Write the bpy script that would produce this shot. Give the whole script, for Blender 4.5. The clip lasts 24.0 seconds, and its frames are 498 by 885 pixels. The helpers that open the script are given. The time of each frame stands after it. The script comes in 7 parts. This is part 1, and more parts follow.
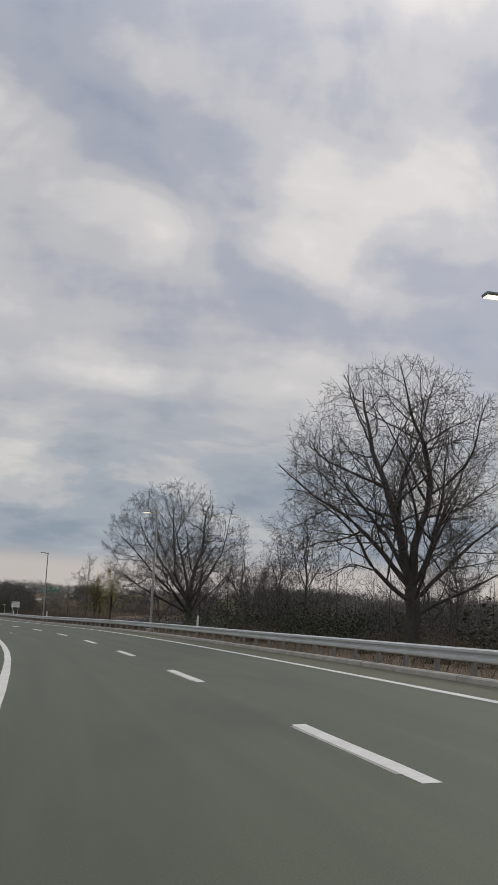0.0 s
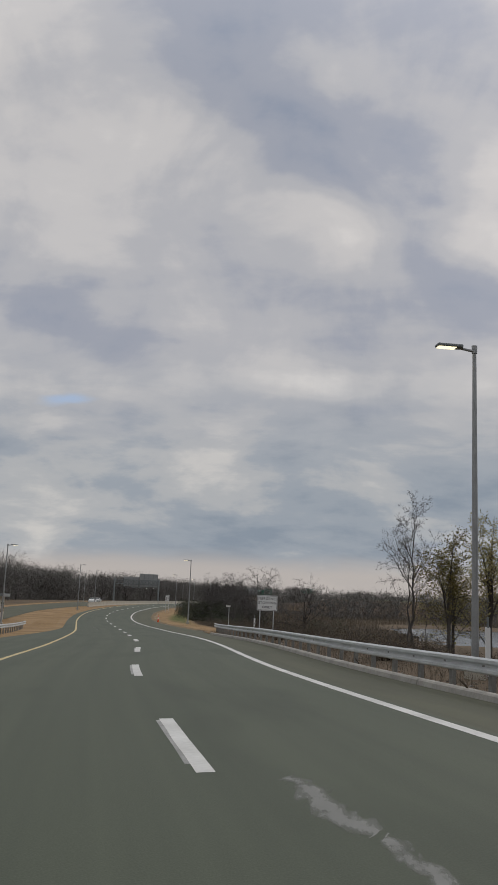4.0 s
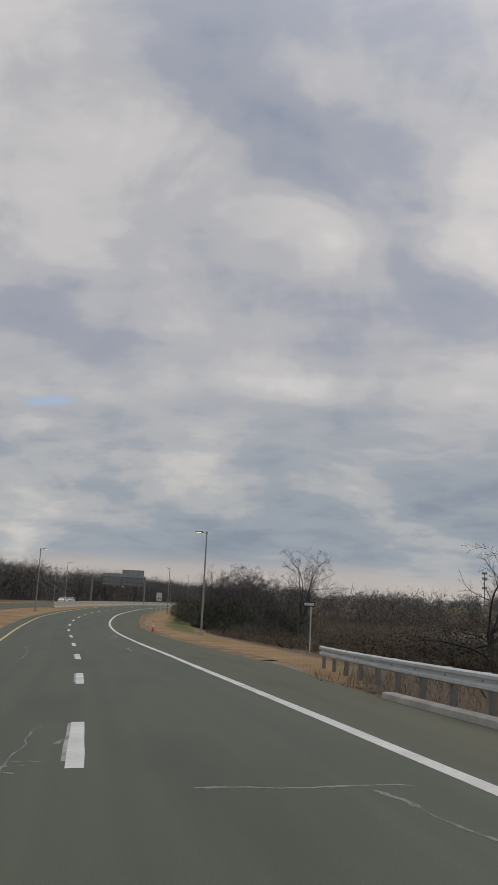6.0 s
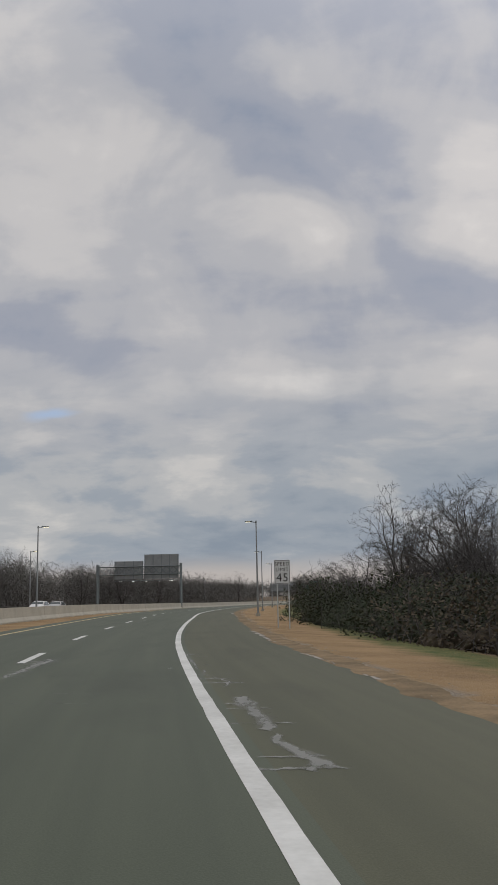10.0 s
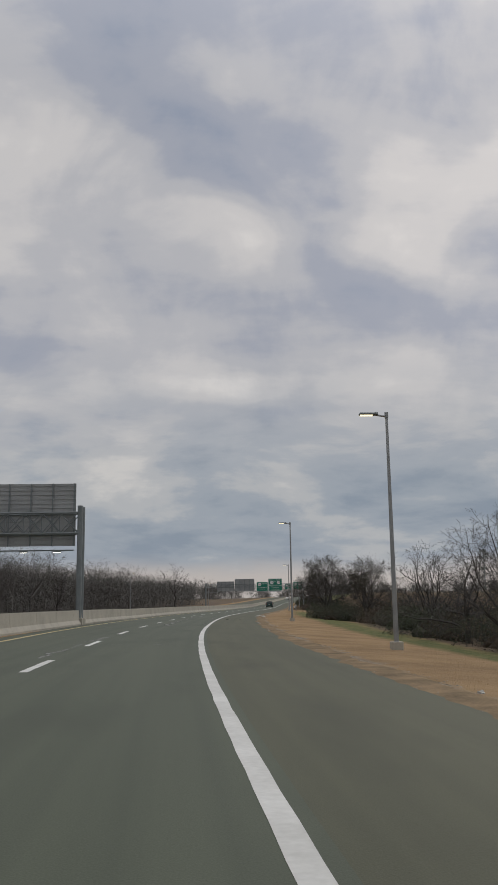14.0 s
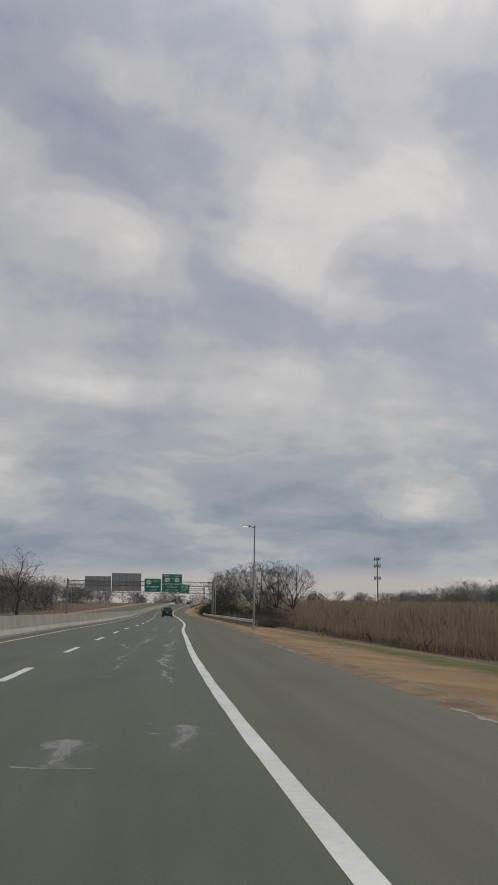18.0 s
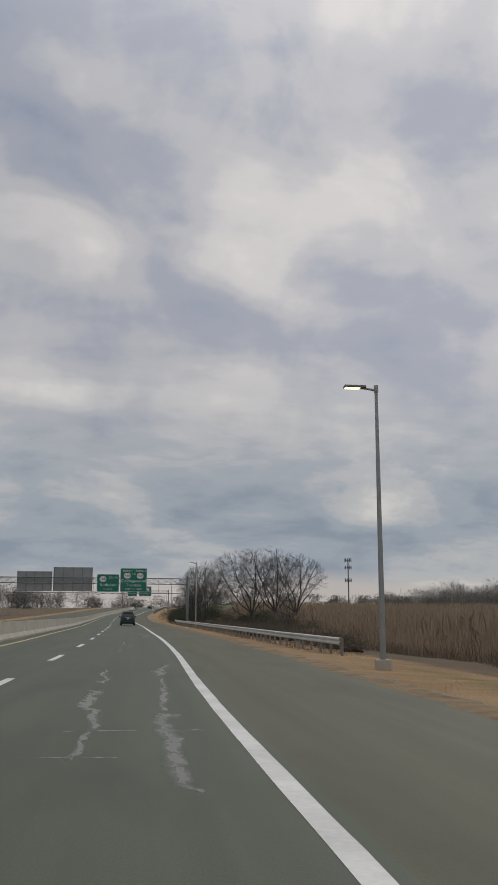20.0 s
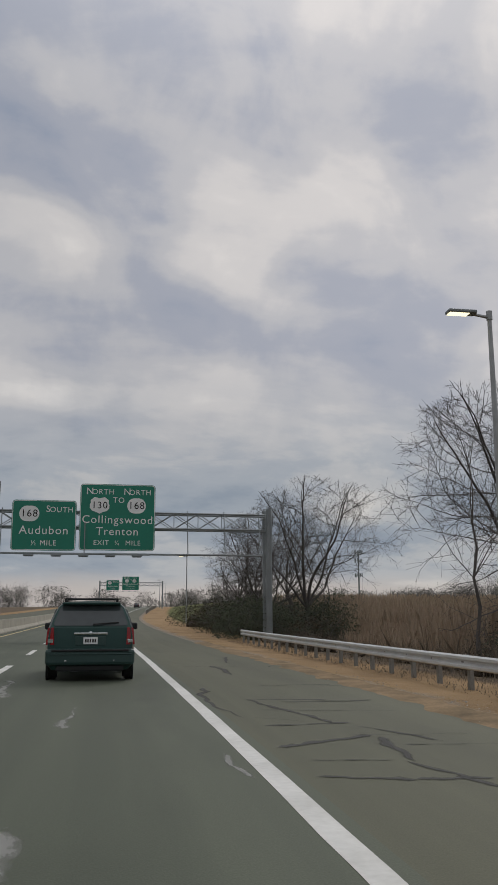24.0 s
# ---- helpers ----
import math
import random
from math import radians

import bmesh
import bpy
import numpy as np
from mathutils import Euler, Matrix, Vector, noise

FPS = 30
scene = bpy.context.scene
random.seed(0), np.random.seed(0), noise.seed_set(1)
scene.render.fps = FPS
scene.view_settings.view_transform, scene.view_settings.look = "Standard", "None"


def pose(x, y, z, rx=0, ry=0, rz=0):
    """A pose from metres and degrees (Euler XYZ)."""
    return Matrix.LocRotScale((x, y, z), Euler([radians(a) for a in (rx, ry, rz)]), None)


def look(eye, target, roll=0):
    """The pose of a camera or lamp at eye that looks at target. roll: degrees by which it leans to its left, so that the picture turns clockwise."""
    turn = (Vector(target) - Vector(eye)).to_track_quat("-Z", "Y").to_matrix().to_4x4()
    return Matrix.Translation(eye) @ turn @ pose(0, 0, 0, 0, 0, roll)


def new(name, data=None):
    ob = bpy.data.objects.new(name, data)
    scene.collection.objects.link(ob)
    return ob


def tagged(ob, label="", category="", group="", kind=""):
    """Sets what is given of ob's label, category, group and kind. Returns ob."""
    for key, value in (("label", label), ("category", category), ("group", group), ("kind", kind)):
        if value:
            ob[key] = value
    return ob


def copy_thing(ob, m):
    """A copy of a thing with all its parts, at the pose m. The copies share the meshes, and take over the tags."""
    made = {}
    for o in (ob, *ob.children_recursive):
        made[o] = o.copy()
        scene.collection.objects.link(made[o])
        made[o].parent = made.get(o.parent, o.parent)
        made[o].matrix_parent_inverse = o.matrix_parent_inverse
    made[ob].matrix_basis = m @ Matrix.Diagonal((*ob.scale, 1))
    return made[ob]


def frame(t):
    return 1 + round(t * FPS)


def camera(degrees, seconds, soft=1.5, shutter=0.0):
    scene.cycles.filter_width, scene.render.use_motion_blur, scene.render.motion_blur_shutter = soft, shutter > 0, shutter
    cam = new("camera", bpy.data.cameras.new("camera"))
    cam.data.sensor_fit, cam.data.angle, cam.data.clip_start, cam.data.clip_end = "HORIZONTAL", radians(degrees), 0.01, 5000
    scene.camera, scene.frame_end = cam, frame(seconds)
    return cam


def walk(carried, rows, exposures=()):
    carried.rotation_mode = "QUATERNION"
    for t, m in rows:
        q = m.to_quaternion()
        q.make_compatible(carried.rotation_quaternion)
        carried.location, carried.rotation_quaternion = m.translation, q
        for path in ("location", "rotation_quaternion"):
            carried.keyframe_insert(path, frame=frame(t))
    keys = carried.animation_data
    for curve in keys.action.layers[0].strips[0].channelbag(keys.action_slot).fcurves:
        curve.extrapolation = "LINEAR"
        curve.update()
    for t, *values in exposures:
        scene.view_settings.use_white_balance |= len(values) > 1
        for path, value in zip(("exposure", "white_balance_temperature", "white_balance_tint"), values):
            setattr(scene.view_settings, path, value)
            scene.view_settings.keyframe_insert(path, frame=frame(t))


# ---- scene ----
cam = camera(31.28, 24.0, 1.15)
PATH = [
    (0.0, pose(-0.00, -0.00, 1.52, 100.65, -2.33, -7.44)),
    (0.5, pose(-0.49, 11.95, 1.38, 100.64, -2.14, -6.07)),
    (1.0, pose(-1.44, 23.88, 1.25, 100.64, -2.13, -4.28)),
    (1.5, pose(-2.83, 35.80, 1.12, 100.66, -2.29, -2.25)),
    (2.0, pose(-4.68, 47.71, 1.01, 100.63, -2.35, -0.22)),
    (2.5, pose(-6.93, 59.65, 0.89, 100.61, -2.41, 1.76)),
    (3.0, pose(-9.49, 71.61, 0.78, 100.57, -2.49, 3.62)),
    (3.5, pose(-12.20, 83.64, 0.66, 100.48, -2.45, 4.79)),
    (4.0, pose(-14.91, 95.77, 0.54, 100.44, -2.48, 5.21)),
    (4.5, pose(-17.57, 107.98, 0.43, 100.45, -2.56, 5.09)),
    (5.0, pose(-20.21, 120.27, 0.33, 100.50, -2.67, 4.69)),
    (5.5, pose(-22.86, 132.62, 0.18, 100.59, -2.83, 4.25)),
    (6.0, pose(-25.56, 144.99, 0.00, 100.71, -2.82, 4.08)),
    (6.5, pose(-28.34, 157.39, -0.23, 100.73, -2.26, 4.07)),
    (7.0, pose(-31.20, 169.81, -0.43, 100.63, -1.75, 4.17)),
    (7.5, pose(-34.15, 182.22, -0.58, 100.57, -1.26, 4.26)),
    (8.0, pose(-37.21, 194.59, -0.70, 100.61, -0.41, 4.44)),
    (8.5, pose(-40.31, 206.96, -0.77, 100.55, 0.68, 4.71)),
    (9.0, pose(-43.35, 219.43, -0.75, 100.54, 1.02, 4.92)),
    (9.5, pose(-46.32, 232.01, -0.65, 100.59, 1.07, 4.97)),
    (10.0, pose(-49.18, 244.73, -0.52, 100.66, 1.22, 4.96)),
    (10.5, pose(-51.85, 257.59, -0.39, 100.67, 1.03, 4.77)),
    (11.0, pose(-54.25, 270.59, -0.23, 100.71, 0.96, 4.24)),
    (11.5, pose(-56.39, 283.69, -0.06, 100.77, 0.89, 3.57)),
    (12.0, pose(-58.32, 296.85, 0.12, 100.83, 0.78, 2.90)),
    (12.5, pose(-60.10, 310.03, 0.31, 100.89, 0.67, 2.27)),
    (13.0, pose(-61.76, 323.19, 0.49, 100.92, 0.83, 1.60)),
    (13.5, pose(-63.30, 336.28, 0.65, 100.85, 0.89, 0.90)),
    (14.0, pose(-64.66, 349.28, 0.77, 100.78, 0.85, -0.06)),
    (14.5, pose(-65.86, 362.20, 0.90, 100.81, 0.99, -1.00)),
    (15.0, pose(-66.89, 375.03, 1.02, 100.89, 1.36, -2.07)),
    (15.5, pose(-67.73, 387.79, 1.14, 100.88, 1.17, -3.07)),
    (16.0, pose(-68.33, 400.48, 1.27, 100.89, 0.76, -4.18)),
    (16.5, pose(-68.69, 413.12, 1.41, 100.94, 0.05, -5.49)),
    (17.0, pose(-68.86, 425.77, 1.54, 101.03, -0.44, -6.56)),
    (17.5, pose(-68.85, 438.46, 1.66, 101.14, -0.56, -7.60)),
    (18.0, pose(-68.70, 451.22, 1.78, 101.23, -0.56, -8.56)),
    (18.5, pose(-68.35, 464.05, 1.90, 101.31, -0.61, -9.36)),
    (19.0, pose(-67.78, 476.94, 2.02, 101.32, -0.68, -10.13)),
    (19.5, pose(-66.99, 489.91, 2.15, 101.48, -0.46, -10.70)),
    (20.0, pose(-66.03, 502.97, 2.28, 101.54, -0.15, -11.19)),
    (20.5, pose(-64.97, 516.10, 2.40, 101.55, -0.00, -11.63)),
    (21.0, pose(-63.89, 529.30, 2.52, 101.55, 0.09, -11.99)),
    (21.5, pose(-62.90, 542.58, 2.65, 101.55, 0.21, -12.27)),
    (22.0, pose(-62.02, 555.93, 2.79, 101.58, 0.19, -12.45)),
    (22.5, pose(-61.27, 569.33, 2.93, 101.59, -0.03, -12.64)),
    (23.0, pose(-60.56, 582.76, 3.08, 101.59, -0.07, -12.69)),
    (23.5, pose(-59.82, 596.18, 3.21, 101.52, -0.05, -12.57)),
    (24.0, pose(-58.97, 609.53, 3.33, 101.56, 0.16, -12.42)),
]
walk(cam, PATH, [(0.0, 0.16), (2.0, -0.02), (9.0, 0.0), (13.0, 0.0), (17.0, -0.02), (22.0, 0.0), (24.0, 0.0)])

# ---- light ----
SUN_AZ, SUN_EL = 36.0, 38.0
world = bpy.data.worlds.new("world")
scene.world = world
world.use_nodes = True


def sky_world():
    nt = world.node_tree
    nt.nodes.clear()
    N, L = nt.nodes.new, nt.links.new

    def math_node(op, a, b=None, clamp=False):
        m = N("ShaderNodeMath")
        m.operation, m.use_clamp = op, clamp
        for i, v in enumerate((a, b)):
            if v is None:
                continue
            if isinstance(v, (int, float)):
                m.inputs[i].default_value = v
            else:
                L(v, m.inputs[i])
        return m.outputs[0]

    def noise_node(vec, scale, detail, rough, dist=0.0):
        n = N("ShaderNodeTexNoise")
        n.inputs["Scale"].default_value, n.inputs["Detail"].default_value = scale, detail
        n.inputs["Roughness"].default_value, n.inputs["Distortion"].default_value = rough, dist
        L(vec, n.inputs["Vector"])
        return n.outputs[0]

    def ramp(fac, stops, interp="EASE"):
        r = N("ShaderNodeValToRGB")
        r.color_ramp.interpolation = interp
        while len(r.color_ramp.elements) < len(stops):
            r.color_ramp.elements.new(0.5)
        for e, (p, c) in zip(r.color_ramp.elements, stops):
            e.position, e.color = p, (*c, 1)
        L(fac, r.inputs[0])
        return r.outputs[0]

    def mix(fac, a, b, blend="MIX"):
        m = N("ShaderNodeMix")
        m.data_type, m.blend_type = "RGBA", blend
        if isinstance(fac, (int, float)):
            m.inputs[0].default_value = fac
        else:
            L(fac, m.inputs[0])
        for i, v in ((6, a), (7, b)):
            if isinstance(v, tuple):
                m.inputs[i].default_value = (*v, 1)
            else:
                L(v, m.inputs[i])
        return m.outputs[2]

    tc = N("ShaderNodeTexCoord")
    sep = N("ShaderNodeSeparateXYZ")
    L(tc.outputs["Generated"], sep.inputs[0])
    x, y, z = sep.outputs
    up = math_node("MAXIMUM", z, 0.0)
    den = math_node("ADD", up, 0.10)
    # the cloud deck as a plane overhead
    u, v = math_node("DIVIDE", x, den), math_node("DIVIDE", y, den)
    deck = N("ShaderNodeCombineXYZ")
    L(u, deck.inputs[0]), L(v, deck.inputs[1])
    turn = N("ShaderNodeMapping")
    turn.inputs["Rotation"].default_value = (0, 0, radians(DECK_TURN))
    turn.inputs["Scale"].default_value = DECK_SCALE
    turn.inputs["Location"].default_value = DECK_SHIFT
    L(deck.outputs[0], turn.inputs[0])
    rolls = noise_node(turn.outputs[0], 1.0, 3, 0.45, 0.3)
    den2 = math_node("ADD", up, 0.30)
    soft_deck, tilt = N("ShaderNodeCombineXYZ"), N("ShaderNodeMapping")
    L(math_node("DIVIDE", x, den2), soft_deck.inputs[0]), L(math_node("DIVIDE", y, den2), soft_deck.inputs[1])
    tilt.inputs["Rotation"].default_value = (0, 0, radians(-60))
    tilt.inputs["Scale"].default_value = (0.7, 1.3, 1)
    L(soft_deck.outputs[0], tilt.inputs[0])
    fine = noise_node(tilt.outputs[0], 4.2, 7, 0.55, 0.3)
    flat = N("ShaderNodeMapping")
    flat.inputs["Scale"].default_value = (1, 1, 2.7)
    L(tc.outputs["Generated"], flat.inputs[0])
    puff = noise_node(tc.outputs["Generated"], 7.0, 8, 0.52, 0.35)
    heap = noise_node(flat.outputs[0], 5.6, 9, 0.56, 0.25)
    body = math_node("ADD", math_node("MULTIPLY", rolls, 0.28), math_node("ADD", math_node("MULTIPLY", fine, 0.28), math_node("MULTIPLY", puff, 0.44)))
    warp = N("ShaderNodeTexNoise")
    warp.inputs["Scale"].default_value, warp.inputs["Detail"].default_value = 3.0, 5
    L(deck.outputs[0], warp.inputs["Vector"])
    shift = N("ShaderNodeVectorMath")
    shift.operation = "MULTIPLY_ADD"
    L(warp.outputs["Color"], shift.inputs[0])
    shift.inputs[1].default_value = (0.34, 0.34, 0)
    L(deck.outputs[0], shift.inputs[2])
    for cx, cy, turn_deg, half_long, half_wide, amount in ROLLS:
        mp, ln, mr = N("ShaderNodeMapping"), N("ShaderNodeVectorMath"), N("ShaderNodeMapRange")
        mp.vector_type = "TEXTURE"
        mp.inputs["Location"].default_value = (cx + 0.17, cy + 0.17, 0)
        mp.inputs["Rotation"].default_value = (0, 0, radians(turn_deg))
        mp.inputs["Scale"].default_value = (half_long, half_wide, 1)
        L(shift.outputs[0], mp.inputs[0])
        ln.operation = "LENGTH"
        L(mp.outputs[0], ln.inputs[0])
        mr.interpolation_type = "SMOOTHSTEP"
        mr.inputs["From Min"].default_value, mr.inputs["From Max"].default_value = 0.1, 1.7
        mr.inputs["To Min"].default_value, mr.inputs["To Max"].default_value = amount, 0.0
        L(ln.outputs["Value"], mr.inputs[0])
        body = math_node("ADD", body, mr.outputs[0])
    high = ramp(body, [(0.24, (0.245, 0.285, 0.37)), (0.38, (0.335, 0.355, 0.415)), (0.48, (0.44, 0.443, 0.470)), (0.57, (0.545, 0.532, 0.535)), (0.70, (0.72, 0.69, 0.665))])
    # low over the horizon: a slate bank and a clear cream strip below it
    low_body = math_node("ADD", math_node("MULTIPLY", heap, 0.75), math_node("MULTIPLY", fine, 0.25))
    low = ramp(low_body, [(0.36, (0.245, 0.288, 0.345)), (0.47, (0.315, 0.350, 0.395)), (0.55, (0.42, 0.432, 0.447)), (0.66, (0.58, 0.565, 0.545))])
    wob = math_node("ADD", z, math_node("MULTIPLY", math_node("SUBTRACT", heap, 0.5), 0.045))
    is_low = ramp(wob, [(0.11, (1, 1, 1)), (0.30, (0, 0, 0))])
    cloud = mix(is_low, high, low)
    strip = ramp(wob, [(0.034, (0.85, 0.85, 0.85)), (0.060, (0, 0, 0))])
    cloud = mix(strip, cloud, (0.50, 0.452, 0.418))
    # a small rift of blue between the clouds
    mp, ln, mr = N("ShaderNodeMapping"), N("ShaderNodeVectorMath"), N("ShaderNodeMapRange")
    mp.vector_type = "TEXTURE"
    mp.inputs["Location"].default_value = (-0.93 + 0.17, 2.95 + 0.17, 0)
    mp.inputs["Rotation"].default_value = (0, 0, radians(-25))
    mp.inputs["Scale"].default_value = (0.11, 0.06, 1)
    L(shift.outputs[0], mp.inputs[0])
    ln.operation = "LENGTH"
    L(mp.outputs[0], ln.inputs[0])
    mr.interpolation_type = "SMOOTHSTEP"
    mr.inputs["From Min"].default_value, mr.inputs["From Max"].default_value = 0.2, 1.5
    mr.inputs["To Min"].default_value, mr.inputs["To Max"].default_value = 0.9, 0.0
    L(ln.outputs["Value"], mr.inputs[0])
    cloud = mix(mr.outputs[0], cloud, (0.37, 0.47, 0.64))
    sky = N("ShaderNodeTexSky")
    sky.sky_type, sky.sun_disc = "NISHITA", False
    sky.sun_elevation, sky.sun_rotation = radians(SUN_EL), radians(SUN_AZ)
    dim = mix(1.0, sky.outputs[0], (0.05, 0.05, 0.05), "MULTIPLY")
    gap = ramp(body, [(0.06, (0.6, 0.6, 0.6)), (0.14, (0, 0, 0))])
    cover = mix(gap, cloud, dim)
    # an overcast sky is brightest towards the zenith
    zen = ramp(z, [(0.50, (1, 1, 1)), (0.85, (1.5, 1.5, 1.5))])
    cover = mix(1.0, cover, zen, "MULTIPLY")
    # the veiled sun brightens the clouds round it
    toward = N("ShaderNodeVectorMath")
    toward.operation = "DOT_PRODUCT"
    L(tc.outputs["Generated"], toward.inputs[0])
    toward.inputs[1].default_value = (math.sin(radians(SUN_AZ)) * math.cos(radians(SUN_EL)), math.cos(radians(SUN_AZ)) * math.cos(radians(SUN_EL)), math.sin(radians(SUN_EL)))
    veil = ramp(toward.outputs["Value"], [(0.80, (1, 1, 1)), (0.99, (1.22, 1.20, 1.18))])
    cover = mix(1.0, cover, veil, "MULTIPLY")
    bg = N("ShaderNodeBackground")
    bg.inputs[1].default_value = 1.0
    L(cover, bg.inputs[0])
    L(bg.outputs[0], N("ShaderNodeOutputWorld").inputs[0])


# rolls of the cloud deck: place and turn in its plane, half length, half width, thinner (-) or thicker (+)
ROLLS = [(-0.02, 1.46, 62, 0.44, 0.13, -0.17), (-0.72, 2.25, 75, 0.45, 0.13, -0.13), (0.35, 2.22, 60, 0.25, 0.12, -0.08), (0.92, 2.45, 20, 0.45, 0.22, -0.16), (0.62, 1.32, 70, 0.12, 0.07, -0.08),
         (0.66, 1.12, 60, 0.20, 0.12, 0.08), (-0.41, 1.35, 62, 0.36, 0.13, 0.07), (0.28, 1.72, 58, 0.42, 0.11, 0.08), (0.0, 2.82, 10, 0.30, 0.14, 0.10), (-0.36, 2.25, 66, 0.50, 0.15, 0.05), (0.72, 1.70, 40, 0.22, 0.12, 0.06), (0.80, 2.05, 40, 0.30, 0.16, -0.10)]
DECK_TURN, DECK_SCALE, DECK_SHIFT = -60.0, (0.5, 1.4, 1.0), (0.3, 0.1, 0.0)
sky_world()

sun = new("sun", bpy.data.lights.new("sun", "SUN"))
sun.data.energy, sun.data.angle, sun.data.color = 0.7, radians(20), (1.0, 0.96, 0.90)
sun.matrix_world = look((0, 0, 50), (-math.sin(radians(SUN_AZ)), -math.cos(radians(SUN_AZ)), 50 - math.tan(radians(SUN_EL))))


# ---- materials ----
def material(name, colour, rough=0.8, metal=0.0, colour2=None, scale=4.0, scale2=40.0, bump=0.0, coords="Object", spread=0.0, emit=0.0, stretch=(1, 1, 1), spec=0.5, emit_colour=None):
    """Two scales of noise between two colours, with bump and a spread by object."""
    m = bpy.data.materials.new(name)
    m.use_nodes = True
    nt = m.node_tree
    N, L = nt.nodes.new, nt.links.new
    b = nt.nodes["Principled BSDF"]
    b.inputs["Roughness"].default_value, b.inputs["Metallic"].default_value = rough, metal
    b.inputs["Specular IOR Level"].default_value = spec
    colour2 = colour2 or tuple(c * 0.72 for c in colour)
    tc = N("ShaderNodeTexCoord")
    mp = N("ShaderNodeMapping")
    mp.inputs["Scale"].default_value = stretch
    L(tc.outputs[coords], mp.inputs[0])
    n1, n2 = N("ShaderNodeTexNoise"), N("ShaderNodeTexNoise")
    for n, s, d in ((n1, scale, 4), (n2, scale2, 3)):
        n.inputs["Scale"].default_value, n.inputs["Detail"].default_value = s, d
        L(mp.outputs[0], n.inputs["Vector"])
    add = N("ShaderNodeMath")
    add.operation = "MULTIPLY_ADD"
    L(n2.outputs[0], add.inputs[0])
    add.inputs[1].default_value = 0.5
    L(n1.outputs[0], add.inputs[2])
    rg = N("ShaderNodeMapRange")
    rg.inputs["From Min"].default_value, rg.inputs["From Max"].default_value = 0.5, 1.0
    L(add.outputs[0], rg.inputs[0])
    mx = N("ShaderNodeMix")
    mx.data_type = "RGBA"
    mx.inputs[6].default_value, mx.inputs[7].default_value = (*colour2, 1), (*colour, 1)
    L(rg.outputs[0], mx.inputs[0])
    out = mx.outputs[2]
    if spread:
        info, hsv = N("ShaderNodeObjectInfo"), N("ShaderNodeHueSaturation")
        r2 = N("ShaderNodeMapRange")
        r2.inputs["To Min"].default_value, r2.inputs["To Max"].default_value = 1 - spread, 1 + spread
        L(info.outputs["Random"], r2.inputs[0])
        L(r2.outputs[0], hsv.inputs["Value"])
        L(out, hsv.inputs["Color"])
        out = hsv.outputs[0]
    L(out, b.inputs["Base Color"])
    if bump:
        bp = N("ShaderNodeBump")
        bp.inputs["Strength"].default_value, bp.inputs["Distance"].default_value = bump, 0.02
        L(add.outputs[0], bp.inputs["Height"])
        L(bp.outputs[0], b.inputs["Normal"])
    if emit:
        b.inputs["Emission Color"].default_value = (*(emit_colour or colour), 1)
        b.inputs["Emission Strength"].default_value = emit
    return m


def island_material(name, colours, rough=0.9):
    """Colour by loose piece: for leaves, blades and twigs."""
    m = bpy.data.materials.new(name)
    m.use_nodes = True
    nt = m.node_tree
    b = nt.nodes["Principled BSDF"]
    b.inputs["Roughness"].default_value = rough
    b.inputs["Specular IOR Level"].default_value = 0.2
    geo, rp = nt.nodes.new("ShaderNodeNewGeometry"), nt.nodes.new("ShaderNodeValToRGB")
    while len(rp.color_ramp.elements) < len(colours):
        rp.color_ramp.elements.new(0.5)
    for i, (e, c) in enumerate(zip(rp.color_ramp.elements, colours)):
        e.position, e.color = i / max(1, len(colours) - 1), (*c, 1)
    nt.links.new(geo.outputs["Random Per Island"], rp.inputs[0])
    nt.links.new(rp.outputs[0], b.inputs["Base Color"])
    return m


